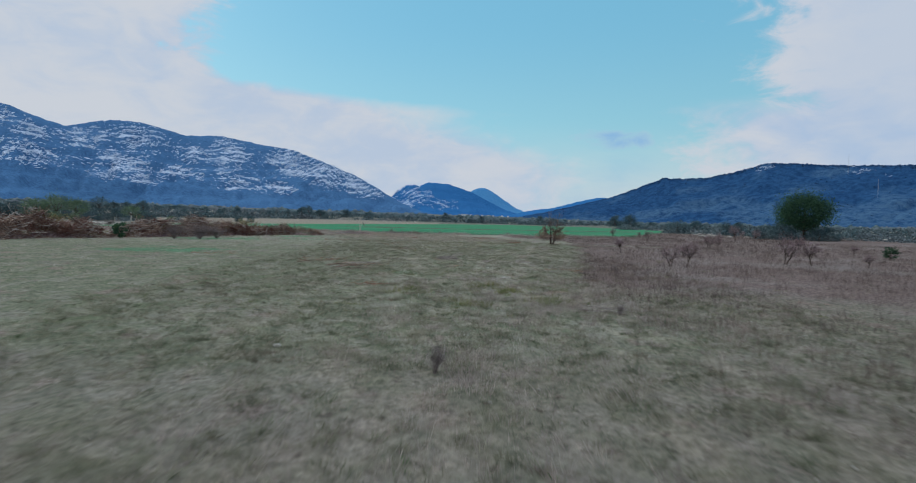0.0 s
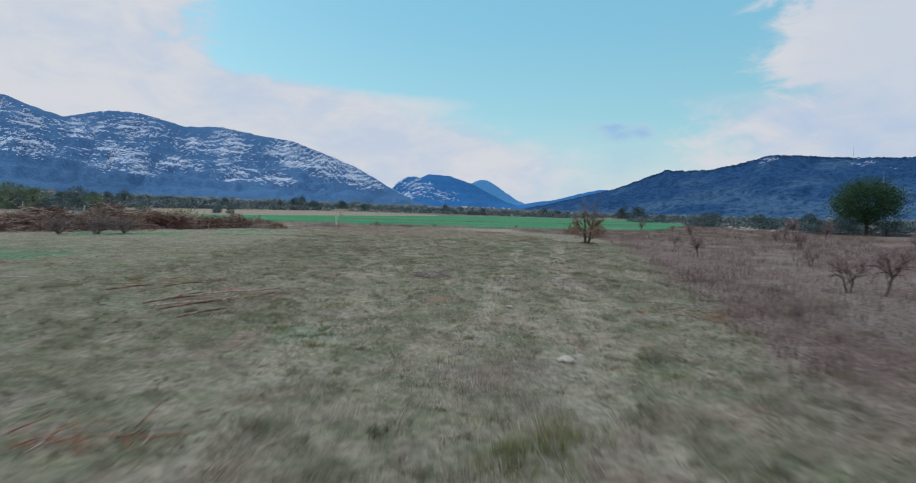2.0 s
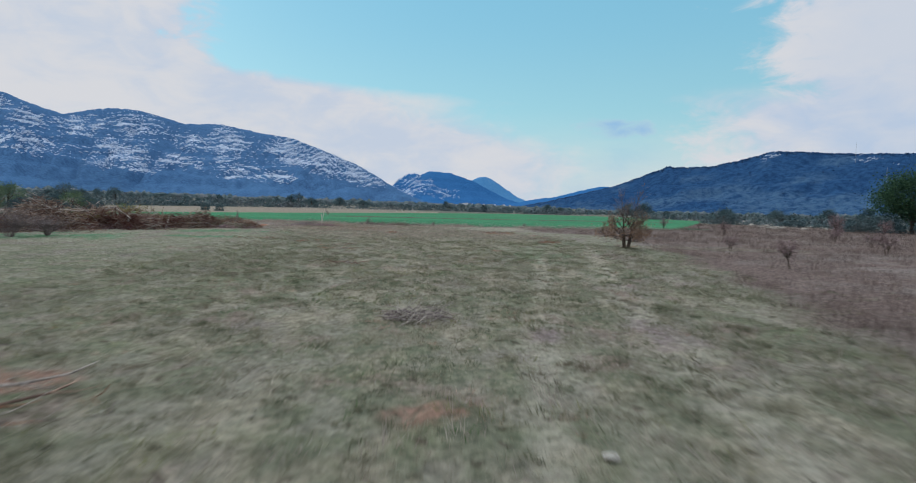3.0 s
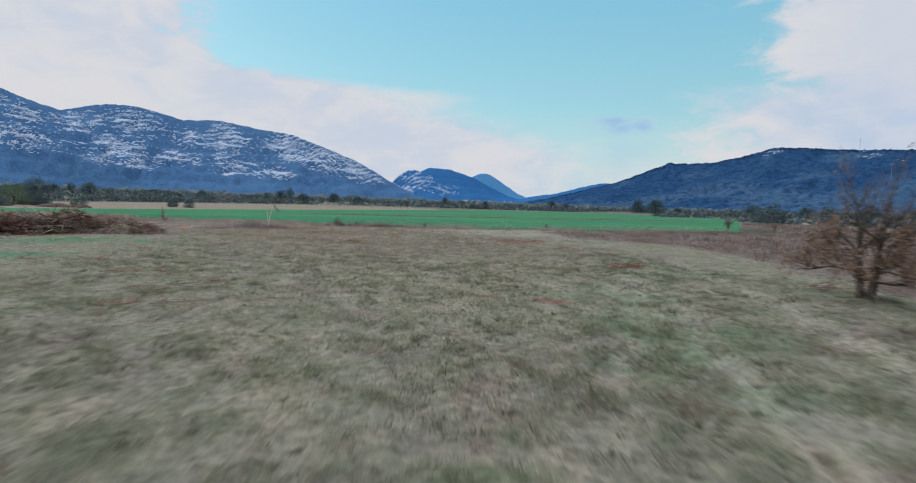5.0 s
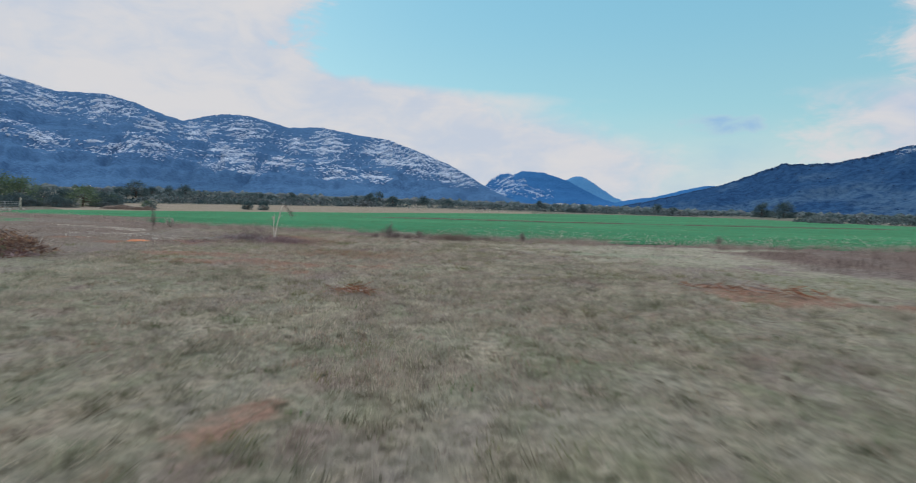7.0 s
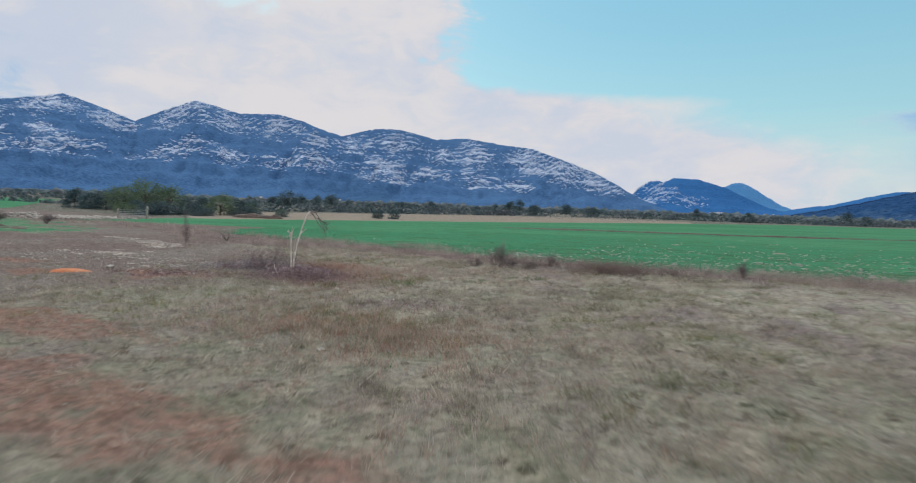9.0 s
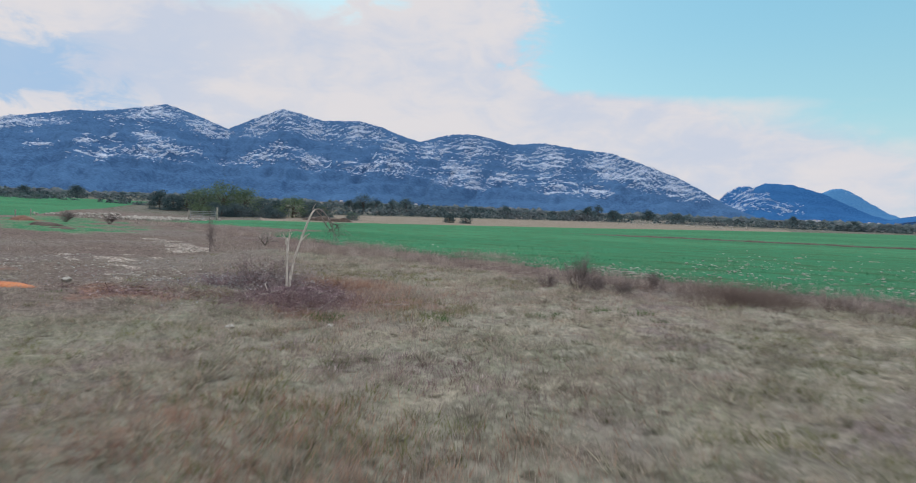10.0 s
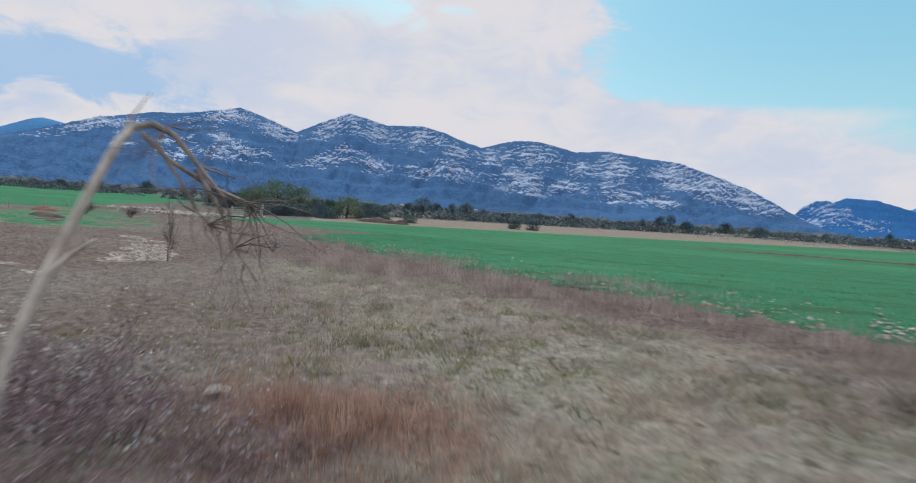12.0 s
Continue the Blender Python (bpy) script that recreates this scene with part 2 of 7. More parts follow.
    col = g.mix(g.math("MULTIPLY", g.step(bare, 0.55, 0.66), 0.7), col, soil)
    mauve = g.noise(g.stretch(v, 1, 0.6, 1, -25), 0.34, 5.0, 0.65)
    col = g.mix(g.math("MULTIPLY", g.step(mauve, 0.52, 0.66), g.math("ADD", 0.3, g.math("MULTIPLY", lines, 0.4))), col, g.mix(g.step(fine, 0.3, 0.7), (0.12, 0.09, 0.084), (0.3, 0.235, 0.215)))
    lush = g.mix(g.step(fine, 0.3, 0.7), (0.035, 0.13, 0.06), (0.085, 0.27, 0.13))
    col = g.mix(g.math("MULTIPLY", green, g.step(mid, 0.35, 0.6, 0.5, 1.0)), col, lush)
    brown = g.mix(g.step(fine, 0.3, 0.7), (0.09, 0.067, 0.057), (0.24, 0.18, 0.151))
    brown = g.mix(g.math("MULTIPLY", g.step(wide, 0.46, 0.62), 0.6), brown, g.mix(g.step(fine, 0.3, 0.7), (0.13, 0.109, 0.095), (0.3, 0.255, 0.222)))
    col = g.mix(g.math("MULTIPLY", weeds, g.step(mid, 0.15, 0.45)), col, brown)
    stony = g.mix(g.step(fine, 0.35, 0.62), (0.11, 0.105, 0.092), (0.29, 0.27, 0.24))
    col = g.mix(scrub, col, g.mix(g.step(mid, 0.4, 0.6), stony, (0.1, 0.1, 0.06)))
    earth = g.mix(g.step(fine, 0.3, 0.7), (0.135, 0.076, 0.056), (0.34, 0.2, 0.145))
    col = g.mix(g.step(g.math("MULTIPLY", red, g.math("ADD", g.math("ADD", g.math("MULTIPLY", tuft, 2.2), g.math("MULTIPLY", fine, 1.4)), -1.0)), 0.18, 0.95, 0.0, 0.86), col, earth)
    chips = g.mix(g.step(fine, 0.42, 0.6), (0.18, 0.14, 0.11), (0.52, 0.45, 0.37))
    col = g.mix(g.step(g.math("MULTIPLY", pale, g.math("ADD", fine, 0.5)), 0.35, 0.65), col, chips)
    col = g.mix(1.0, col, (0.965, 1.0, 1.05), "MULTIPLY")
    sock(g.tree, col, bsdf.inputs["Base Color"])
    bump(g, bsdf, g.math("ADD", g.math("ADD", g.math("MULTIPLY", fine, 0.3), g.math("MULTIPLY", mid, 0.8)), tuft), 1.0, 0.17)
    return m


def field_material():
    """Young wheat: green carpet in drill rows, soil and stones between."""
    m, g, bsdf = material("young_wheat", 1.0, 0.0)
    v = coords(g)
    rows = g.node("ShaderNodeTexWave")
    rows.wave_type, rows.bands_direction = "BANDS", "Y"
    sock(g.tree, g.stretch(v, 1, 1, 1, -14), rows.inputs["Vector"])
    rows.inputs["Scale"].default_value, rows.inputs["Distortion"].default_value = 1.7, 1.2
    fine = g.noise(v, 14.0, 6.0, 0.7)
    mid = g.noise(v, 0.5, 5.0, 0.6)
    wide = g.noise(g.stretch(v, 1, 2.5, 1, -14), 0.03, 4.0, 0.6)
    col = g.mix(g.step(fine, 0.3, 0.7), (0.03, 0.13, 0.068), (0.08, 0.28, 0.15))
    col = g.mix(g.math("MULTIPLY", g.step(wide, 0.42, 0.6), 0.55), col, (0.085, 0.27, 0.14))
    col = g.mix(g.math("MULTIPLY", g.step(rows.outputs["Fac"], 0.55, 0.15), g.step(mid, 0.36, 0.62, 0.1, 0.5)), col, (0.11, 0.1, 0.055))
    tram = g.node("ShaderNodeTexWave")
    tram.wave_type, tram.bands_direction = "BANDS", "Y"
    sock(g.tree, g.stretch(v, 1, 1, 1, -14), tram.inputs["Vector"])
    tram.inputs["Scale"].default_value, tram.inputs["Distortion"].default_value = 0.11, 0.8
    col = g.mix(g.math("MULTIPLY", g.step(tram.outputs["Fac"], 0.86, 0.98), g.step(mid, 0.3, 0.6, 0.1, 0.5)), col, (0.06, 0.1, 0.05))
    sock(g.tree, col, bsdf.inputs["Base Color"])
    bump(g, bsdf, fine, 0.7, 0.08)
    return m


def stubble_material():
    m, g, bsdf = material("stubble", 1.0, 0.0)
    v = coords(g)
    fine = g.noise(v, 5.0, 6.0, 0.7)
    mid = g.noise(g.stretch(v, 1, 3, 1, -20), 0.12, 5.0, 0.6)
    col = g.mix(g.step(fine, 0.3, 0.7), (0.17, 0.145, 0.118), (0.35, 0.3, 0.25))
    col = g.mix(g.math("MULTIPLY", g.step(mid, 0.4, 0.65), 0.5), col, (0.17, 0.16, 0.09))
    sock(g.tree, col, bsdf.inputs["Base Color"])
    bump(g, bsdf, fine, 0.6, 0.08)
    return m


def mountain_material(name, rock_amount, wood, wood_light, rock=(0.5, 0.5, 0.55), grain=0.09, clearing=0.0):
    """Evergreen scrub with limestone ledges; distance haze is put into their blue colours."""
    m, g, bsdf = material(name, 1.0, 0.0)
    v = coords(g)
    split = g.node("ShaderNodeSeparateXYZ")
    sock(g.tree, v, split.inputs[0])
    fold = g.noise(g.stretch(v, 1, 1, 0.3), 0.0026, 2.0, 0.45)
    join = g.node("ShaderNodeCombineXYZ")
    sock(g.tree, split.outputs[0], join.inputs[0])
    sock(g.tree, split.outputs[1], join.inputs[1])
    sock(g.tree, g.math("ADD", split.outputs[2], g.math("MULTIPLY", fold, 150.0)), join.inputs[2])
    v = join.outputs[0]
    layer = g.noise(g.stretch(v, 0.1, 0.1, 1), 0.032, 3.0, 0.55, 0.3)
    crag = g.noise(g.stretch(v, 1, 1, 2.6), 0.027, 5.0, 0.62, 0.5)
    chip = g.noise(g.stretch(v, 1, 1, 2.0), 0.1, 3.0, 0.6, 0.3)
    zone = g.noise(g.stretch(v, 1, 1, 1.6), 0.0042, 4.0, 0.55)
    trees = g.noise(g.stretch(v, 1, 1, 0.7), grain, 6.0, 0.75)
    sep = g.node("ShaderNodeSeparateColor")
    sock(g.tree, g.attribute("bare").outputs["Color"], sep.inputs[0])
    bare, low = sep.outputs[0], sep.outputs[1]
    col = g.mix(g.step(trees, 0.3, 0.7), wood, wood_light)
    # darker low slopes: dimming at the view's edge put into the colour
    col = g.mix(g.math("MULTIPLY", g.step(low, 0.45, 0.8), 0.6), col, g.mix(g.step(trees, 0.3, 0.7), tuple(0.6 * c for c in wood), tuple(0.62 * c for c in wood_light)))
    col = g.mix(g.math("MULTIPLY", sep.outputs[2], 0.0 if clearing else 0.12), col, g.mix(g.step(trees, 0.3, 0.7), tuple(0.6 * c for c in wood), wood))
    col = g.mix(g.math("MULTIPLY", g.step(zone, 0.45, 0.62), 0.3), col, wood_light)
    # clearings carry the haze too, as a bluish colour
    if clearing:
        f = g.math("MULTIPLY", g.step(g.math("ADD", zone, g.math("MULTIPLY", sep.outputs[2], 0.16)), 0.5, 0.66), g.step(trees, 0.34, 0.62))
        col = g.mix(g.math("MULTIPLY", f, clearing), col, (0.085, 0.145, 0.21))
    amount = g.math("ADD", g.math("MULTIPLY", bare, 0.16), g.math("MULTIPLY", g.math("SUBTRACT", zone, 0.5), 0.75))
    level = g.math("ADD", g.math("ADD", g.math("MULTIPLY", layer, 0.55), g.math("MULTIPLY", crag, 0.68)), g.math("ADD", g.math("MULTIPLY", chip, 0.85), amount))
    f = g.math("MULTIPLY", g.step(level, 1.3 - rock_amount, 1.4 - rock_amount), g.step(bare, 0.08, 0.35))
    col = g.mix(f, col, g.mix(g.step(chip, 0.35, 0.65), tuple(0.62 * c for c in rock), rock))
    sock(g.tree, col, bsdf.inputs["Base Color"])
    bump(g, bsdf, g.math("ADD", trees, crag), 0.4, 8.0)
    return m


GROUND = ground_material()
WHEAT = field_material()
STUBBLE = stubble_material()
# distance haze put into these base colours as blue, down to the hill oaks
MASSIF = mountain_material("hazed_massif", 0.05, (0.036, 0.084, 0.18), (0.09, 0.186, 0.33), (0.43, 0.51, 0.63))
BLUFF = mountain_material("hazed_bluff", 0.0, (0.022, 0.09, 0.235), (0.05, 0.16, 0.35), (0.42, 0.5, 0.62))
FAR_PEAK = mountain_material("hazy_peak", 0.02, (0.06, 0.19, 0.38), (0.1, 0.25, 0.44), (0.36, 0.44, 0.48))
WOODED = mountain_material("hazed_wooded_hill", -0.02, (0.013, 0.038, 0.098), (0.032, 0.084, 0.178), (0.3, 0.35, 0.42), 0.045, 0.6)
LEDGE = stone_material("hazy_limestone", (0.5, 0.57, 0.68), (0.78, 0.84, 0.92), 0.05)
WOODED_TREES = plant_material("hazed_hill_oaks", [(0.0, (0.03, 0.07, 0.16)), (0.6, (0.042, 0.095, 0.2)), (1.0, (0.06, 0.125, 0.235))], 0.5, (0.07, 0.135, 0.225), 0.003, 1.0, 0.0)
GRASS = plant_material("dry_meadow_grass", [(0.0, (0.0605, 0.0688, 0.0395)), (0.35, (0.143, 0.146, 0.0959)), (0.7, (0.245, 0.237, 0.169)), (1.0, (0.417, 0.382, 0.29))],
                       0.45, (0.109, 0.134, 0.0719), 1.1, 0.85, 0.55, 0.5)
GREEN_GRASS = plant_material("green_grass", [(0.0, (0.035, 0.075, 0.02)), (0.6, (0.065, 0.14, 0.04)), (1.0, (0.13, 0.18, 0.07))], 0.3, (0.05, 0.1, 0.03))
WEEDS = plant_material("brown_weed_stalks", [(0.0, (0.0663, 0.0485, 0.0424)), (0.5, (0.146, 0.11, 0.0956)), (0.85, (0.224, 0.172, 0.146)), (1.0, (0.29, 0.234, 0.194))],
                       0.4, (0.166, 0.13, 0.112), 0.16)
PALE_GRASS = plant_material("pale_dry_grass", [(0.0, (0.104, 0.0993, 0.0768)), (0.3, (0.233, 0.213, 0.17)), (0.65, (0.388, 0.35, 0.283)), (1.0, (0.646, 0.583, 0.462))],
                            0.5, (0.162, 0.172, 0.115), 1.1, 0.85, 0.55, 0.5)
STRIP = plant_material("rank_weeds", [(0.0, (0.157, 0.122, 0.112)), (0.5, (0.324, 0.262, 0.234)), (0.85, (0.46, 0.395, 0.347)), (1.0, (0.607, 0.532, 0.458))],
                       0.45, (0.335, 0.277, 0.224), 0.35)
RUSSET = plant_material("russet_stalks", [(0.0, (0.18, 0.105, 0.08)), (0.5, (0.36, 0.22, 0.165)), (1.0, (0.54, 0.4, 0.3))], 0.3, (0.24, 0.165, 0.13), 0.8)
STRAW = plant_material("flattened_straw", [(0.0, (0.205, 0.18, 0.146)), (0.5, (0.366, 0.332, 0.272)), (1.0, (0.593, 0.539, 0.448))], 0.4, (0.323, 0.269, 0.242), 0.7)
YELLOW_GREEN = plant_material("yellow_green_grass", [(0.0, (0.09, 0.1, 0.035)), (0.5, (0.17, 0.18, 0.07)), (1.0, (0.3, 0.29, 0.14))], 0.3, (0.12, 0.15, 0.06), 0.8)
TURF = plant_material("turf_cushion", [(0.0, (0.0646, 0.0674, 0.0436)), (0.5, (0.135, 0.132, 0.0895)), (1.0, (0.259, 0.236, 0.176))], 0.6, (0.156, 0.123, 0.103), 0.5)
TAWNY = plant_material("tawny_grass", [(0.0, (0.173, 0.141, 0.124)), (0.5, (0.344, 0.282, 0.247)), (1.0, (0.564, 0.482, 0.417))], 0.4, (0.253, 0.22, 0.208), 0.6)
TUSSOCK = plant_material("olive_tussock", [(0.0, (0.0827, 0.0872, 0.0537)), (0.5, (0.165, 0.166, 0.107)), (1.0, (0.331, 0.306, 0.226))], 0.5, (0.21, 0.18, 0.14), 0.6)
BLADES = plant_material("wheat_blades", [(0.0, (0.03, 0.14, 0.07)), (0.6, (0.065, 0.26, 0.14)), (1.0, (0.15, 0.34, 0.18))], 0.3, (0.04, 0.15, 0.06), 0.4, 0.6)
BARK = bark_material("grey_brown_bark", (0.035, 0.026, 0.02), (0.12, 0.092, 0.072))
TWIG = plant_material("bare_twigs", [(0.0, (0.11, 0.088, 0.084)), (1.0, (0.27, 0.225, 0.215))], 0.3, (0.1, 0.075, 0.075), 0.8, 0.85, 0.0)
PALE_WOOD = bark_material("peeled_wood", (0.4, 0.345, 0.29), (0.74, 0.69, 0.6), 20.0)
SILVER_BARK = bark_material("silvery_bark", (0.17, 0.15, 0.13), (0.5, 0.44, 0.38), 16.0)
DRY_LEAF = plant_material("withered_oak_leaves", [(0.0, (0.12, 0.075, 0.052)), (0.5, (0.25, 0.155, 0.105)), (1.0, (0.42, 0.29, 0.2))], 0.2, (0.16, 0.09, 0.06))
PINE = plant_material("pine_foliage", [(0.0, (0.024, 0.051, 0.036)), (0.6, (0.0496, 0.0978, 0.0544)), (1.0, (0.096, 0.162, 0.072))], 0.3, (0.032, 0.0638, 0.04), 0.6)
# scrub and belt trees: distance haze put into the foliage colour as blue-grey
SCRUB = plant_material("hazed_scrub", [(0.0, (0.0451, 0.0736, 0.0834)), (0.4, (0.0763, 0.116, 0.122)), (0.75, (0.122, 0.158, 0.157)), (1.0, (0.18, 0.196, 0.202))],
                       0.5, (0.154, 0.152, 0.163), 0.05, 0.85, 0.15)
HAZE_TREE = plant_material("hazed_foliage", [(0.0, (0.048, 0.081, 0.09)), (0.6, (0.0912, 0.14, 0.15)), (1.0, (0.149, 0.205, 0.21))], 0.3, (0.0768, 0.108, 0.12), 0.3, 0.85, 0.3)
HOLM = plant_material("hazed_holm_foliage", [(0.0, (0.0431, 0.0753, 0.0844)), (0.6, (0.0795, 0.127, 0.134)), (1.0, (0.14, 0.188, 0.186))], 0.3, (0.0269, 0.0484, 0.0435), 0.5, 0.85, 0.2)
BUDDING = plant_material("yellowish_foliage", [(0.0, (0.0717, 0.107, 0.0679)), (0.6, (0.134, 0.194, 0.111)), (1.0, (0.216, 0.268, 0.173))], 0.3, (0.113, 0.15, 0.111), 0.3)
BRUSH = plant_material("cut_brushwood", [(0.0, (0.045, 0.028, 0.026)), (0.4, (0.15, 0.095, 0.074)), (0.75, (0.31, 0.215, 0.16)), (1.0, (0.56, 0.46, 0.35))],
                       0.7, (0.12, 0.045, 0.038), 0.45, 0.85, 0.0)
PALE_LEAF = plant_material("pale_green_leaves", [(0.0, (0.07, 0.08, 0.045)), (0.5, (0.2, 0.24, 0.13)), (1.0, (0.46, 0.5, 0.36))], 0.3, (0.13, 0.1, 0.07), 0.6)
HEAP_LEAF = plant_material("yellowing_leaves", [(0.0, (0.09, 0.08, 0.035)), (0.5, (0.22, 0.19, 0.08)), (1.0, (0.38, 0.36, 0.22))], 0.3, (0.16, 0.11, 0.06), 0.3)
RED_TWIG = plant_material("reddish_twigs", [(0.0, (0.09, 0.035, 0.022)), (0.5, (0.25, 0.105, 0.06)), (1.0, (0.44, 0.24, 0.15))], 0.3, (0.15, 0.06, 0.035), 0.8, 0.9, 0.0)
LITTER = plant_material("dark_leaf_litter", [(0.0, (0.114, 0.0789, 0.0812)), (0.5, (0.252, 0.18, 0.189)), (0.8, (0.432, 0.325, 0.325)), (1.0, (0.792, 0.708, 0.673))],
                        0.3, (0.228, 0.128, 0.0986), 0.9, 0.85, 0.25)
FLECK = plant_material("silvery_dead_leaves", [(0.0, (0.13, 0.12, 0.125)), (0.5, (0.3, 0.3, 0.315)), (1.0, (0.6, 0.62, 0.64))], 0.5, (0.2, 0.15, 0.14), 0.9, 0.7, 0.2)
DARK_TWIG = plant_material("dark_purplish_twigs", [(0.0, (0.122, 0.0846, 0.0895)), (0.6, (0.257, 0.183, 0.192)), (1.0, (0.486, 0.363, 0.376))], 0.4, (0.143, 0.0794, 0.0725), 0.9, 0.9, 0.0)
DARK_SOIL = stone_material("dark_soil", (0.05, 0.038, 0.03), (0.15, 0.11, 0.085), 3.0)
STONE = stone_material("limestone", (0.22, 0.2, 0.165), (0.5, 0.465, 0.4))
ROCK = stone_material("pale_limestone", (0.32, 0.3, 0.255), (0.6, 0.57, 0.5))
ORANGE = stone_material("orange_grit", (0.4, 0.13, 0.05), (0.62, 0.24, 0.1), 8.0)
EARTH = stone_material("red_earth", (0.13, 0.075, 0.05), (0.27, 0.15, 0.1), 3.0)
METAL = stone_material("galvanised_steel", (0.3, 0.31, 0.32), (0.45, 0.46, 0.47), 12.0)
RENDERED = stone_material("lime_render", (0.56, 0.58, 0.6), (0.74, 0.76, 0.79), 0.3)
TILES = stone_material("clay_tiles", (0.4, 0.33, 0.29), (0.56, 0.48, 0.42), 0.8)
DARK_GLASS, _g, _b = material("dark_window", 0.2)
_b.inputs["Base Color"].default_value = (0.03, 0.035, 0.04, 1)

# ---- mesh helpers ----
rng = np.random.default_rng(7)


def hash01(i, j, seed):
    h = (i.astype(np.int64) * 374761393 + j.astype(np.int64) * 668265263 + seed * 2147483647) & 0xFFFFFFFF
    h = ((h ^ (h >> 13)) * 1274126177) & 0xFFFFFFFF
    return ((h ^ (h >> 16)) & 0xFFFF) / 65535.0


def vnoise(x, y, seed=0):
    """Value noise, 0 to 1, for arrays."""
    x, y = np.asarray(x, float), np.asarray(y, float)
    i, j = np.floor(x), np.floor(y)
    fx, fy = x - i, y - j
    fx, fy = fx * fx * (3 - 2 * fx), fy * fy * (3 - 2 * fy)
    a, b = hash01(i, j, seed), hash01(i + 1, j, seed)
    c, d = hash01(i, j + 1, seed), hash01(i + 1, j + 1, seed)
    return (a * (1 - fx) + b * fx) * (1 - fy) + (c * (1 - fx) + d * fx) * fy


def fbm(x, y, octaves=4, seed=0):
    total, amp, norm = 0.0, 1.0, 0.0
    for k in range(octaves):
        total = total + amp * vnoise(x * 2 ** k + 17.3 * k, y * 2 ** k - 9.1 * k, seed + k)
        norm += amp
        amp *= 0.5
    return total / norm


def smooth(x, lo, hi):
    t = np.clip((np.asarray(x, float) - lo) / (hi - lo), 0, 1)
    return t * t * (3 - 2 * t)


def lumps(x, y):
    """Tussocks and hollows of the turf, 0 to 1."""
    return smooth(fbm(np.asarray(x, float) * 2.6, np.asarray(y, float) * 2.3, 2, 7), 0.32, 0.72)


def land(x, y):
    """Height of the ground."""
    x, y = np.asarray(x, float), np.asarray(y, float)
    u = -(x + 6) * 0.897 + (y - 69) * 0.443
    rise = 0.02 * np.where(u > 110, u - 90, np.where(u > 70, (u - 70) ** 2 / 80, 0.0))
    rise = np.minimum(rise, 22.0)
    near = np.exp(-(((x + 2) / 90) ** 2 + ((y - 45) / 110) ** 2))
    z = rise + near * (0.16 * (fbm(x * 0.12, y * 0.12, 3, 3) - 0.5) + 0.05 * (fbm(x * 0.8, y * 0.8, 2, 5) - 0.5) + 0.075 * (lumps(x, y) - 0.5))
    return z + 0.25 * np.exp(-(((x - 7.5) / 2.6) ** 2 + ((y - 45.7) / 3.4) ** 2))


def np_mesh(name, verts, faces, mat):
    """A mesh from arrays; faces all of one length."""
    verts, faces = np.asarray(verts, np.float32), np.asarray(faces, np.int32)
    me = bpy.data.meshes.new(name)
    k = faces.shape[1]
    me.vertices.add(len(verts))
    me.vertices.foreach_set("co", verts.ravel())
    me.loops.add(faces.size)
    me.loops.foreach_set("vertex_index", faces.ravel())
    me.polygons.add(len(faces))
    me.polygons.foreach_set("loop_start", np.arange(0, faces.size, k, dtype=np.int32))
    me.update(calc_edges=True)
    me.materials.append(mat)
    return me


def shade_smooth(me):
    me.polygons.foreach_set("use_smooth", np.ones(len(me.polygons), dtype=bool))
    return me


def paint(me, name, rgb):
    """A colour attribute that says what covers each point."""
    layer = me.color_attributes.new(name, "FLOAT_COLOR", "POINT")
    data = np.ones((len(me.vertices), 4), np.float32)
    data[:, :rgb.shape[1]] = rgb
    layer.data.foreach_set("color", data.ravel())


def grid_faces(nu, nv):
    i = np.arange((nu - 1) * (nv - 1))
    a = i // (nv - 1) * nv + i % (nv - 1)
    return np.stack((a, a + nv, a + nv + 1, a + 1), 1)


def part(name, me, parent, label="", kind=""):
    ob = new(name, me)
    ob.parent = parent
    return tagged(ob, label, kind=kind)


def thing(name, x, y, label, category, group="", z=None, turn=0.0, size=1.0):
    e = new(name)
    e.empty_display_size = 0.2
    e.matrix_basis = pose(x, y, float(land(x, y)) if z is None else z, 0, 0, turn) @ Matrix.Scale(size, 4)
    return tagged(e, label, category, group)


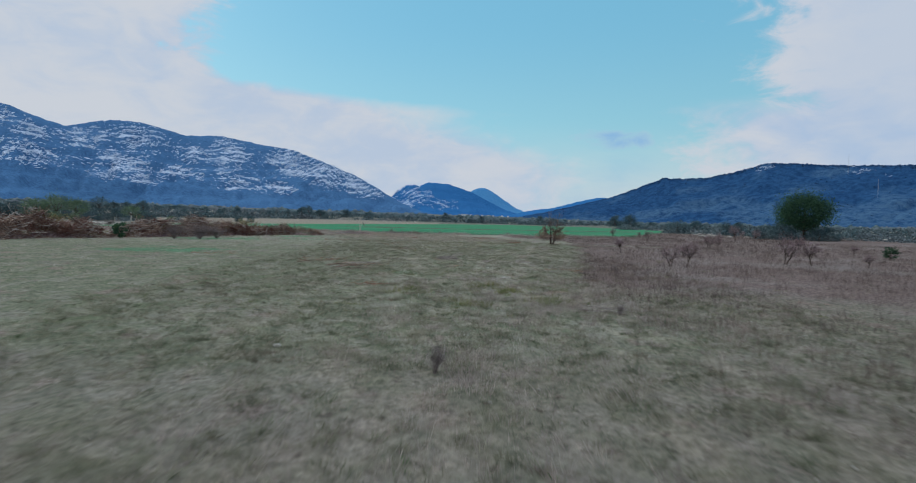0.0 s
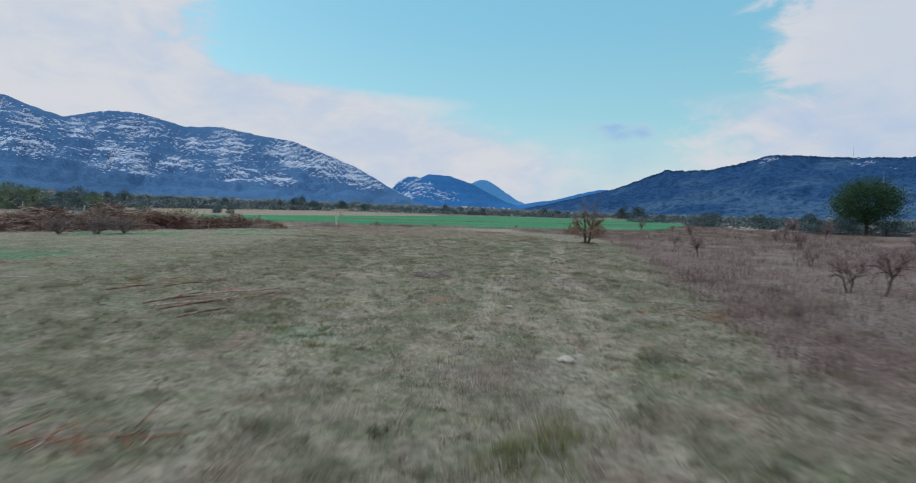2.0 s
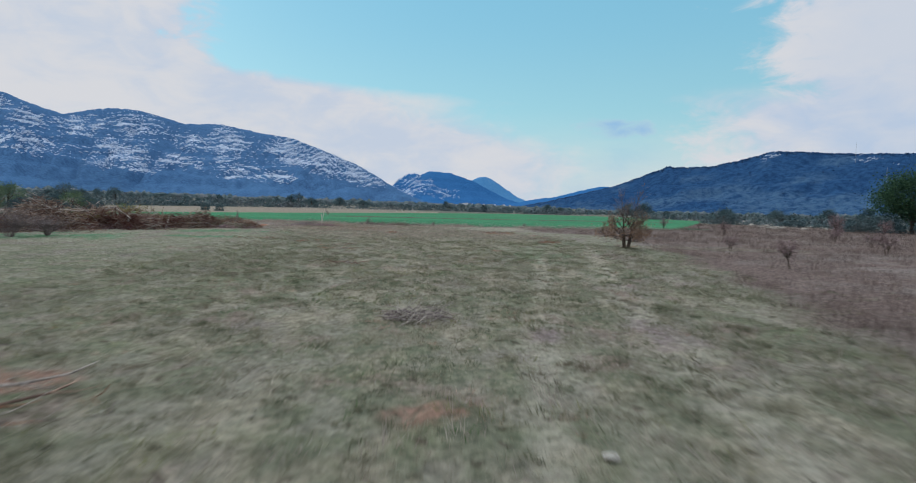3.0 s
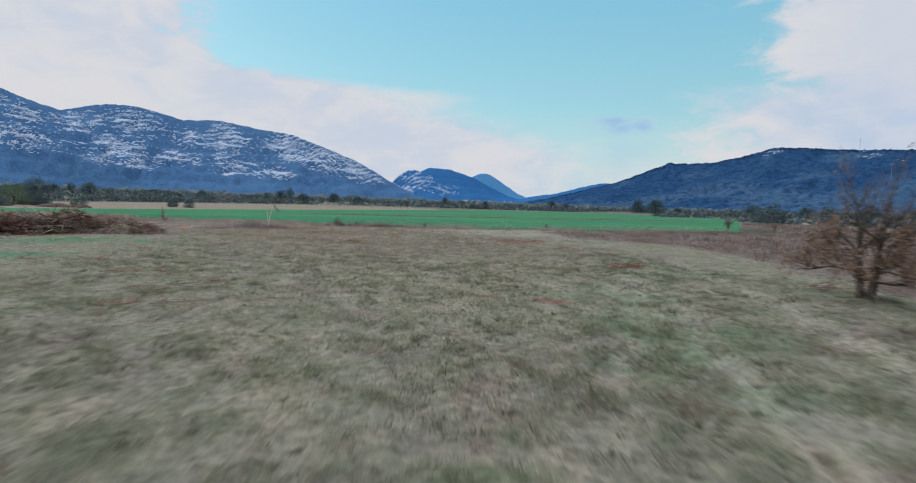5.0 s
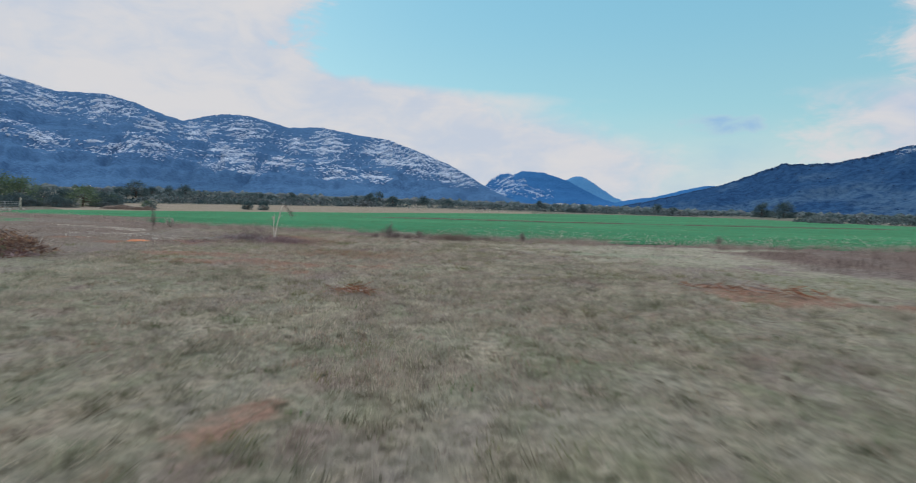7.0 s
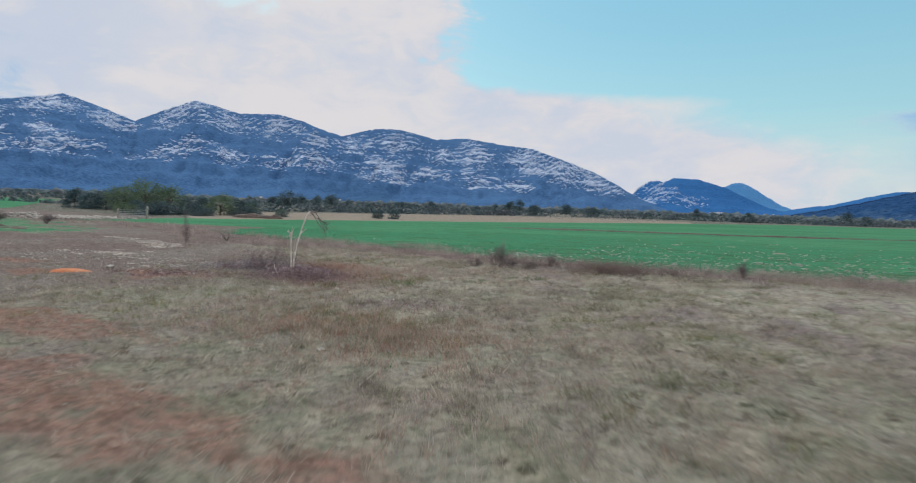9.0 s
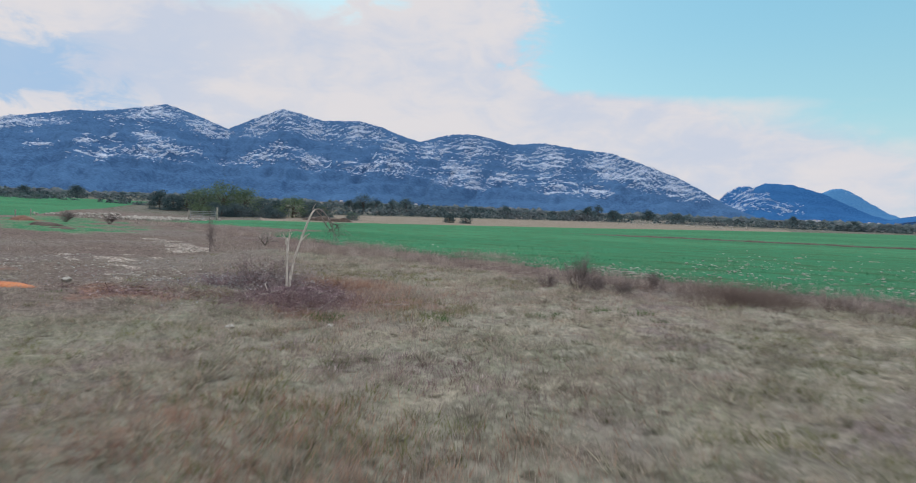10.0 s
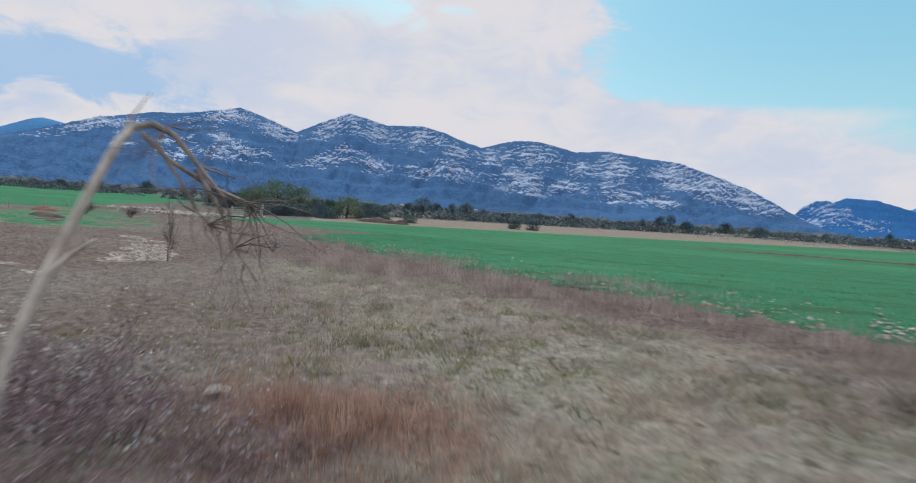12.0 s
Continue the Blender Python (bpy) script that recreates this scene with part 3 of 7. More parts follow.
class Soup:
    """Collects tubes, blades and leaves, and makes one mesh of them."""

    def __init__(self):
        self.v, self.f, self.n = [], [], 0

    def add(self, v, f):
        self.v.append(np.asarray(v, float))
        self.f.append(np.asarray(f) + self.n)
        self.n += len(v)

    def tube(self, pts, radii, sides=5):
        """A tapered tube along points."""
        pts = np.asarray(pts, float)
        radii = np.asarray(radii, float)
        d = np.gradient(pts, axis=0)
        d /= np.linalg.norm(d, axis=1)[:, None] + 1e-9
        ref = np.array((0.31, 0.2, 0.93)) if abs(d[0][2]) < 0.9 else np.array((1.0, 0.1, 0.0))
        a = np.cross(d, ref)
        a /= np.linalg.norm(a, axis=1)[:, None] + 1e-9
        b = np.cross(d, a)
        ang = np.arange(sides) * 2 * np.pi / sides
        ring = pts[:, None] + radii[:, None, None] * (np.cos(ang)[None, :, None] * a[:, None] + np.sin(ang)[None, :, None] * b[:, None])
        n = len(pts)
        k = np.arange(n - 1)[:, None] * sides
        i = np.arange(sides)[None, :]
        j = (i + 1) % sides
        q = np.stack((k + i, k + j, k + sides + j, k + sides + i), -1).reshape(-1, 4)
        self.add(ring.reshape(-1, 3), q)

    def leaves(self, centres, size, aspect=0.55, up=0.0):
        """Small leaf quads, turned at random."""
        c = np.asarray(centres, float)
        n = len(c)
        if not n:
            return
        s = size * rng.uniform(0.6, 1.3, n)[:, None]
        a = rng.normal(size=(n, 3))
        a[:, 2] *= 0.7
        a /= np.linalg.norm(a, axis=1)[:, None]
        b = np.cross(a, rng.normal(size=(n, 3)) + (0, 0, up))
        b /= np.linalg.norm(b, axis=1)[:, None] + 1e-9
        v = np.stack((c - a * s, c + b * s * aspect, c + a * s, c - b * s * aspect), 1).reshape(-1, 3)
        self.add(v, np.arange(n * 4).reshape(-1, 4))

    def mesh(self, name, mat):
        return np_mesh(name, np.concatenate(self.v), np.concatenate(self.f), mat)


def blades(base, height, width, lean, direction=None):
    """Triangular blades: bases n x 3, a height, a width and a lean for each."""
    n = len(base)
    ang = rng.uniform(0, 2 * np.pi, n)
    side = np.stack((np.cos(ang), np.sin(ang), np.zeros(n)), 1) * (width / 2)[:, None]
    la = rng.uniform(0, 2 * np.pi, n) if direction is None else direction
    tip = base + np.stack((np.cos(la) * lean, np.sin(la) * lean, height), 1)
    v = np.stack((base - side, base + side, tip), 1).reshape(-1, 3)
    return v, np.arange(n * 3).reshape(-1, 3)

# ---- plan of the land ----
WHEAT_NEAR = ((-68, 107), (-55, 104), (-44, 100.5), (-34, 94.5), (-25, 90.8), (-17, 88.2), (-8, 85.6), (2, 84.0), (15, 85.0), (26, 88.5))
WHEAT_FAR = ((-72, 124), (-66, 132), (-58, 145), (-50, 158), (-40, 176), (-28, 205), (-10, 240), (20, 280), (55, 250), (62, 165))
EDGE_Y = (-10, 4, 9, 15, 20, 25, 33, 39, 48, 55, 66, 72, 80, 92)
EDGE_X = (6.0, 4.4, 2.8, 2.9, 4.1, 5.3, 7.3, 8.3, 9.4, 10.6, 11.5, 6.5, 5.5, 27)
# patches: x, y, half width, half depth
RED = ((2.4, 65.3, 2.1, 1.5), (4.4, 64.4, 1.4, 0.5), (-5.8, 63.2, 0.7, 0.5), (-4.5, 56.3, 0.42, 1.0), (-9.0, 68.0, 2.4, 0.9), (-14.2, 70.0, 2.6, 0.9), (-20.5, 74.2, 1.6, 0.7),
       (-12.6, 67.3, 2.6, 0.5), (-9.3, 66.0, 1.2, 0.4), (-7.3, 67.6, 1.6, 0.6), (-24, 75.5, 1.8, 0.8), (1.4, 46.6, 0.7, 0.45), (5.0, 53.2, 0.9, 0.4), (-13.2, 76.2, 1.3, 0.6), (-13.0, 77.8, 1.7, 1.2),
       (2.9, 66.9, 1.6, 0.3), (-17.2, 75.4, 2.2, 0.8), (-68, 95, 3.5, 2.0), (-0.9, 23.0, 0.5, 0.3), (2.2, 13.0, 0.5, 0.4), (-5.7, 23.6, 1.0, 0.6), (-12.0, 68.0, 3.0, 1.0), (-14.6, 79.2, 1.3, 0.9))
PALE = ((-26.1, 83.2, 0.5, 0.9), (-27.4, 83.9, 0.9, 0.75), (-29.0, 84.8, 1.1, 0.6), (-30.8, 85.6, 0.9, 0.45), (-32.6, 86.3, 0.8, 0.4), (-34.6, 87.0, 0.8, 0.35),
        (-24.6, 79.3, 1.2, 0.3), (-23.3, 78.8, 0.5, 0.16), (-22.2, 78.2, 0.9, 0.28), (-20.4, 77.0, 0.8, 0.24), (-25.6, 80.4, 0.6, 0.15), (-19.3, 76.6, 0.4, 0.15), (-26.8, 79.0, 0.9, 0.25),
        (-21.3, 77.9, 0.4, 0.12), (-24.0, 80.2, 0.5, 0.12), (-25.2, 78.4, 0.4, 0.12))
LUSH = ((-45, 88, 5, 2.6), (-50, 90.0, 7, 3.2), (-57, 92.5, 8, 3.6), (-66, 97, 8, 3.4), (-74, 101, 6, 2.2), (-24, 51, 4, 3), (-18, 61, 4.5, 1.8), (-16, 54, 2.5, 1.2), (2.9, 43.5, 1.2, 3.0), (3.5, 47, 1.6, 2.5), (5.8, 52, 1.6, 4), (-20, 32, 3, 3), (1.6, 76, 3, 1.2),
        (-3.0, 19, 0.8, 0.8))


def patches(x, y, spots, seed, ragged=0.9):
    out = np.zeros_like(x)
    wobble = (fbm(x * 0.7, y * 0.7, 4, seed) - 0.5) * ragged * 2
    for px, py, rx, ry in spots:
        d = np.sqrt(((x - px) / rx) ** 2 + ((y - py) / ry) ** 2)
        out = np.maximum(out, smooth(1.25 - d + wobble, 0.0, 0.7))
    return out


def hedge_gap(x, y):
    """How far a point lies on the near side of the wheat's edge, in metres."""
    e = np.interp(x, [p[0] for p in WHEAT_NEAR], [p[1] for p in WHEAT_NEAR])
    return e - y


def cover_at(x, y):
    x, y = np.asarray(x, float), np.asarray(y, float)
    rough_edge = (fbm(x * 0.35, y * 0.35, 4, 11) - 0.5) * 5.0
    weeds = smooth(x - np.interp(y, EDGE_Y, EDGE_X) + rough_edge * 0.5, -0.6, 1.3) * smooth(y, 132, 122) * (1 - 0.65 * smooth(y + 0.6 * x + rough_edge, 21.0, 14.0))
    gap = hedge_gap(x, y)
    broad = np.interp(x, (-30, -22, -14, -8), (4.4, 4.0, 3.4, 2.4))
    strip = smooth(gap + rough_edge * 0.35, -1.0, 0.2) * smooth(gap + rough_edge * 0.5, broad + 0.4, broad - 1.0) * smooth(x, -70, -60) * smooth(x, 30, 26)
    west = smooth(-x + rough_edge, 20.5, 25) * smooth(y + rough_edge, 71, 75)
    start = smooth(y + rough_edge, 6.0, 2.0) * 0.35
    debris = smooth(-x + rough_edge * 1.2, 14.5, 18) * smooth(y + rough_edge, 64, 69) * smooth(y - (-x - 16) * 0.45 + rough_edge * 0.4, 82.0, 80.0) * 0.75
    weeds = np.maximum.reduce((weeds, strip, west * 0.85, start, debris))
    red, pale, green = patches(x, y, RED, 21), patches(x, y, PALE, 31, 0.8), patches(x, y, LUSH, 41, 1.2)
    green = green * (0.25 + 0.4 * smooth(x, -12, -16) + 0.35 * smooth(x, -34, -38))
    weeds = weeds * (1 - 0.9 * green * (x < -30))
    scrub = smooth(np.hypot((x + 5) / 62, (y - 40) / 78) + (fbm(x * 0.03, y * 0.03, 3, 51) - 0.5) * 0.4, 0.95, 1.2)
    scrub = scrub * (1 - smooth(x, -38, -44) * smooth(x, -150, -110) * smooth(y, 70, 80) * smooth(y, 135, 120))
    scrub = scrub * (1 - weeds * smooth(x, 16, 24) * smooth(y, 132, 122))
    # wheel tracks running towards the oak
    rut = np.minimum(np.abs(x - np.interp(y, (14, 28.6, 46.3, 62), (-1.0, 1.0, 3.6, 6.0))), np.abs(x - np.interp(y, (14, 27, 47, 62), (1.2, 2.75, 6.0, 8.3))))
    rut = smooth(rut + (fbm(x * 1.5, y * 0.5, 2, 63) - 0.5) * 0.3, 0.42, 0.12) * smooth(y, 15, 21) * smooth(y, 62, 52) * 1.5
    lines = smooth(vnoise(x * 2.0 + 0.02 * y, y * 0.06, 61), 0.5, 0.8) * smooth(np.abs(x - 1.5), 9, 4) * smooth(y, 6, 14) * 0.75
    lines = np.maximum(lines, 0.62 * smooth(y + rough_edge, 32, 50) + 0.38 * smooth(y + rough_edge, 66, 76))
    lines = np.maximum(lines, rut) + 0.65 * smooth(y + 0.35 * x + rough_edge * 0.3, 72.0, 75.0) * smooth(x, -24, -19)
    return weeds, red, pale, green, scrub, lines


def axis(lo, hi, step, far):
    core = list(np.arange(lo, hi + step / 2, step))
    out, d = [], step
    while core[-1] + sum(out) < far:
        d = min(d * 1.12, 260)
        out.append(d)
    right = core[-1] + np.cumsum(out)
    out, d = [], step
    while -core[0] + sum(out) < far:
        d = min(d * 1.12, 260)
        out.append(d)
    left = core[0] - np.cumsum(out)
    return np.concatenate((left[::-1], core, right))


def build_ground():
    xs, ys = axis(-34, 14, 0.23, 4800), axis(-3, 88, 0.23, 4800)
    x, y = np.meshgrid(xs, ys, indexing="ij")
    x, y = x.ravel(), y.ravel()
    # the green verge lies over a shallow hollow of the sheet
    inside = np.minimum(np.minimum(x + 84, -38 - x), np.minimum(y - 82, 106 - y))
    z = land(x, y) - 0.4 * smooth(inside, 2.0, 6.0)
    me = np_mesh("ground", np.stack((x, y, z), 1), grid_faces(len(xs), len(ys)), GROUND)
    weeds, red, pale, green, scrub, lines = cover_at(x, y)
    paint(me, "cover", np.stack((weeds, red, pale), 1))
    paint(me, "more", np.stack((green, scrub, lines), 1))
    paint(me, "lump", np.repeat(lumps(x, y)[:, None], 3, 1))
    # paler straw down the middle; lens dimming put into the sides' darker colour
    middle = np.interp(y, (-5, 50, 63, 77, 95), (0.2, -0.5, -2.0, -8.0, -14))
    centre_pale = smooth(np.abs(x - middle) + (fbm(x * 0.2, y * 0.2, 3, 65) - 0.5) * 5, 8.5, 3.5) * (0.5 + 0.5 * smooth(y, 14, 36))
    paint(me, "centre_pale", np.repeat(centre_pale[:, None], 3, 1))
    tagged(new("ground", shade_smooth(me)), "dry winter meadow of cropped grass, weeds and reddish soil", "ground", kind="structure")


def ruled(name, near, far, mat, lift, rows, label):
    """A field laid on the land between two edges."""
    s = np.linspace(0, 1, 90)
    k = np.linspace(0, 1, len(near))
    n = np.stack([np.interp(s, k, [p[i] for p in near]) for i in (0, 1)], 1)
    f = np.stack([np.interp(s, np.linspace(0, 1, len(far)), [p[i] for p in far]) for i in (0, 1)], 1)
    t = np.linspace(0, 1, rows) ** 1.5
    p = n[:, None] * (1 - t)[None, :, None] + f[:, None] * t[None, :, None]
    x, y = p[..., 0].ravel(), p[..., 1].ravel()
    me = np_mesh(name, np.stack((x, y, land(x, y) + lift * smooth(p[..., 1] * 0 + t[None, :], 0.0, 0.02).ravel()), 1), grid_faces(len(s), rows), mat)
    return tagged(new(name, shade_smooth(me)), label, "field", kind="structure")


build_ground()
ruled("wheat_field", WHEAT_NEAR, WHEAT_FAR, WHEAT, 0.05, 90, "flat field of young green winter wheat in rows")
ruled("stubble_field", ((-71, 125.5), (-64, 134.5), (-56, 147), (-48, 160), (-38, 179), (-26, 208), (-8, 243)),
      ((-100, 150), (-98, 172), (-92, 190), (-84, 215), (-70, 245), (-50, 275), (-10, 285)), STUBBLE, 0.04, 24, "pale dry stubble field behind the wheat")
ruled("wheat_field", ((-72, 96.5), (-84, 103), (-96, 110), (-112, 121), (-124, 133)), ((-215, 60), (-260, 110), (-270, 150), (-262, 185), (-215, 200)), WHEAT, 0.05, 40,
      "second field of young green wheat rising gently westward")


def field_bank():
    """A low bank of brown earth and dead grass across the wheat."""
    u, w = np.arange(-31, 47, 0.4), np.linspace(-1, 1, 9)
    x, w = [k.ravel() for k in np.meshgrid(u, w, indexing="ij")]
    y = np.interp(x, (-31, -19, -10, 4, 20, 47), (132.0, 131.0, 130.0, 129.6, 132.0, 137.5)) + w * (0.55 + 0.4 * fbm(x * 0.3, w * 0, 2, 71)) + 0.8 * (fbm(x * 0.08, w * 0, 2, 72) - 0.5)
    h = 0.13 * (1 - w * w) * (0.35 + fbm(x * 0.5, w * 1.5, 4, 73)) * smooth(x, -31, -20) * smooth(x, 47, 40)
    me = np_mesh("field_bank", np.stack((x, y, land(x, y) + 0.03 + h), 1), grid_faces(len(u), 9), DARK_SOIL)
    tagged(new("field_bank", shade_smooth(me)), "low brown earth bank across the green wheat", "bank", kind="structure")


field_bank()


def green_verge():
    """The patchy green growth between the brown weeds and the far field, as ground of its own."""
    xs, ys = np.arange(-84, -37.9, 0.32), np.arange(82, 106.1, 0.32)
    x, y = np.meshgrid(xs, ys, indexing="ij")
    x, y = x.ravel(), y.ravel()
    edge = np.minimum(np.minimum(x + 84, -38 - x), np.minimum(y - 82, 106 - y))
    me = np_mesh("green_verge", np.stack((x, y, land(x, y) + 0.1 * smooth(edge, 0.0, 2.0) * smooth(edge, 9.0, 5.0) + 0.02 * smooth(edge, 3.0, 7.0) - 0.04 * smooth(edge, 1.0, 0.0)), 1), grid_faces(len(xs), len(ys)), GROUND)
    weeds, red, pale, green, scrub, lines = cover_at(x, y)
    green = np.clip(green * 2.0, 0, 1) * smooth(edge, 0.5, 2.5) * smooth(fbm(x * 0.5, y * 0.8, 4, 44), 0.18, 0.34)
    paint(me, "cover", np.stack((weeds * (1 - green), red, pale), 1))
    paint(me, "more", np.stack((green, scrub * (1 - green), lines), 1))
    paint(me, "lump", np.repeat(lumps(x, y)[:, None], 3, 1))
    tagged(new("green_verge", shade_smooth(me)), "patchy fresh green growth beside the brown weeds", "verge", kind="structure")


green_verge()

# ---- mountains ----
HUB = (-3.0, 45.0, 1.9)


def crag_density(a, e, blobs, seed):
    """How much bare rock: patches as bearing, share of the crest's elevation, and half sizes."""
    out = np.zeros_like(a)
    a2, e2 = a + (fbm(a * 0.8, e * 9, 3, seed + 31) - 0.5) * 2.4, e + (fbm(a * 0.8 + 9, e * 9, 3, seed + 33) - 0.5) * 0.14
    for ba, be, wa, we in blobs:
        out = np.maximum(out, np.exp(-(((a2 - ba) / wa) ** 2 + ((e2 - be) / we) ** 2) * 0.9))
    return out


def mountain(name, crest, radius, depth, mat, label, bare, seed, relief=1.0, n_az=320, n_r=56, blobs=(), ledges=0, woods=0, ledge_size=1.0):
    """A range seen from the plain: crest as bearings and elevations in degrees, at a radius that may change along it."""
    az = np.linspace(crest[0][0], crest[-1][0], n_az)
    cb, ce = np.array([c[0] for c in crest]), np.array([c[1] for c in crest])
    order = np.argsort(cb)
    s = np.concatenate((np.linspace(0, 1, n_r - 8), np.linspace(1.02, 1.35, 8)))
    a, q = np.meshgrid(az, s, indexing="ij")
    up = np.clip(q, 0, 1)
    warp = (1 - up) ** 0.8 * ((fbm(a * 0.22, up * 1.2, 3, seed) - 0.5) * 16 * relief)
    el = np.interp(a + warp, cb[order], ce[order])
    el += up ** 6 * (fbm(a * 3.0, a * 0.0, 4, seed + 5) - 0.5) * 0.13
    r_crest = np.interp(a, (crest[-1][0], crest[0][0]) if crest[0][0] > crest[-1][0] else (crest[0][0], crest[-1][0]),
                        (radius[1], radius[0]) if crest[0][0] > crest[-1][0] else radius)
    r = r_crest - depth * (1 - q)
    top = r_crest * np.tan(np.radians(el)) + HUB[2]
    rise = 0.72 * up ** 1.7 + 0.28 * up
    x, y = HUB[0] - r * np.sin(np.radians(a)), HUB[1] + r * np.cos(np.radians(a))
    foot = land(x, y) - 6
    gully = (np.abs(fbm(a * 0.35 + 1.6 * up, up * 2.2, 3, seed + 9) - 0.5) - 0.12) * 0.9
    body = up * (1 - up) * 4
    z = foot + (top - foot) * rise + body * gully * top * 0.34 * relief + body * (fbm(x * 0.02, y * 0.02, 4, seed + 3) - 0.5) * 26 * relief
    z = z + body * 7.0 * relief * np.sin(z / 9.0 + 5 * fbm(a * 0.5, up * 2, 2, seed + 13))
    z = np.where(q > 1, z - (q - 1) * top * 1.1, z)
    me = np_mesh(name, np.stack((x, y, z), -1).reshape(-1, 3), grid_faces(n_az, n_r), mat)
    if crest[0][0] > crest[-1][0]:
        me.flip_normals()
    e = np.degrees(np.arctan2(z - HUB[2], r)) / np.maximum(np.interp(a, cb[order], ce[order]), 0.3)
    b = crag_density(a, e, blobs, seed) if blobs else bare(a, up) * (0.35 + 0.65 * smooth(gully, -0.1, 0.06))
    b = b * (q <= 1)
    # second channel: low slopes round bearing 33, darkened for the view's dim edge
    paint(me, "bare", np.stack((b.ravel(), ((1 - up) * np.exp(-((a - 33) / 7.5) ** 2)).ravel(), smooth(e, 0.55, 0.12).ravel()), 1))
    mass = tagged(new(name, shade_smooth(me)), label, "mountain", kind="structure")
    near_side = q[:, :n_r - 8].shape[1]

    def pick(n, weight):
        """Points on the near slope, drawn by a weight for each grid cell."""
        w = (weight * r)[:, :near_side].ravel()
        i = rng.choice(len(w), n, p=w / w.sum())
        iu, iv = np.minimum(i // near_side, n_az - 2), np.minimum(i % near_side, near_side - 2)
        fu, fv = rng.uniform(size=n), rng.uniform(size=n)

        def at(g):
            return (g[iu, iv] * (1 - fu) + g[iu + 1, iv] * fu) * (1 - fv) + (g[iu, iv + 1] * (1 - fu) + g[iu + 1, iv + 1] * fu) * fv

        return at(x), at(y), at(z), at(a), at(up)

    if ledges:
        px, py, pz, pa, pu = pick(ledges * 3, np.clip(b - 0.12, 0, 1) ** 1.5 * (0.25 + 0.75 * smooth(fbm(a * 1.5, e * 14, 3, seed + 51), 0.38, 0.56)))
        # beds of rock: most ledges keep to levels that rise and fall along the range
        level = pz + 190 * fbm(pa * 0.3, pa * 0, 2, seed + 41) + 30 * fbm(pa * 1.3, pz * 0.01, 2, seed + 43) + pa * 5.0
        bed = np.abs((level / 34.0) % 1.0 - 0.5)
        keep = np.nonzero(rng.uniform(size=len(px)) < 0.14 + 0.86 * smooth(bed, 0.22, 0.38))[0][:ledges]
        px, py, pz, pa = px[keep], py[keep], pz[keep], pa[keep]
        n = len(px)
        long = ledge_size * (6 + 24 * rng.uniform(size=n) ** 2.6)
        thick, high = 5.0 * ledge_size * rng.uniform(0.6, 1.2, n), ledge_size * rng.uniform(2.6, 5.6, n)
        v = ICO[None] * rng.uniform(0.55, 1.35, (n, 12, 1)) * np.stack((long, thick, high), 1)[:, None]
        v[..., 2] += v[..., 0] * (rng.normal(0.0, 0.25, n) + 0.5 * np.interp(pa, (8, 12, 22, 26, 33, 36, 44, 47, 50, 54, 58), (0.9, 0.9, -0.3, 0.6, -0.4, 0.7, 0.5, 0.0, -0.6, 0.8, 0.0)))[:, None]
        c, sn = np.cos(np.radians(pa))[:, None], np.sin(np.radians(pa))[:, None]
        v = np.stack((v[..., 0] * c - v[..., 1] * sn + px[:, None], v[..., 0] * sn + v[..., 1] * c + py[:, None], v[..., 2] + pz[:, None]), -1)
        f = (ICO_F[None] + np.arange(n)[:, None, None] * 12).reshape(-1, 3)
        tagged(new("rock_ledges", np_mesh("rock_ledges", v.reshape(-1, 3), f, LEDGE)), "haze-tinted limestone ledges breaking out of the scrub", "rocks", kind="stuff")
    if woods:
        px, py, pz, pa, pu = pick(woods, np.clip(1.15 - b * 1.2, 0.05, 1) * (0.02 + smooth(up, 0.93, 1.0)))
        n = woods
        size = rng.uniform(1.6, 3.4, n) * np.hypot(px, py) / 2600
        v = ICO[None] * rng.uniform(0.7, 1.2, (n, 12, 1)) * (size[:, None] * np.array((1.4, 1.4, 0.6)))[:, None] + np.stack((px, py, pz + size * 0.3), 1)[:, None]
        f = (ICO_F[None] + np.arange(n)[:, None, None] * 12).reshape(-1, 3)
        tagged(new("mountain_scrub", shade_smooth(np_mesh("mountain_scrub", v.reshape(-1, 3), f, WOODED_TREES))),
               "haze-blue evergreen oaks and scrub clothing the slope", "woodland", kind="stuff")
    return mass


ICO = np.array([(0, 0, 1), *[(0.894 * math.cos(k * 1.2566), 0.894 * math.sin(k * 1.2566), 0.447) for k in range(5)],
                *[(0.894 * math.cos(k * 1.2566 + 0.628), 0.894 * math.sin(k * 1.2566 + 0.628), -0.447) for k in range(5)], (0, 0, -1)])
ICO_F = np.array([f for k in range(5) for f in ((0, 1 + k, 1 + (k + 1) % 5), (1 + k, 6 + k, 1 + (k + 1) % 5), (6 + k, 6 + (k + 1) % 5, 1 + (k + 1) % 5), (6 + k, 11, 6 + (k + 1) % 5))])
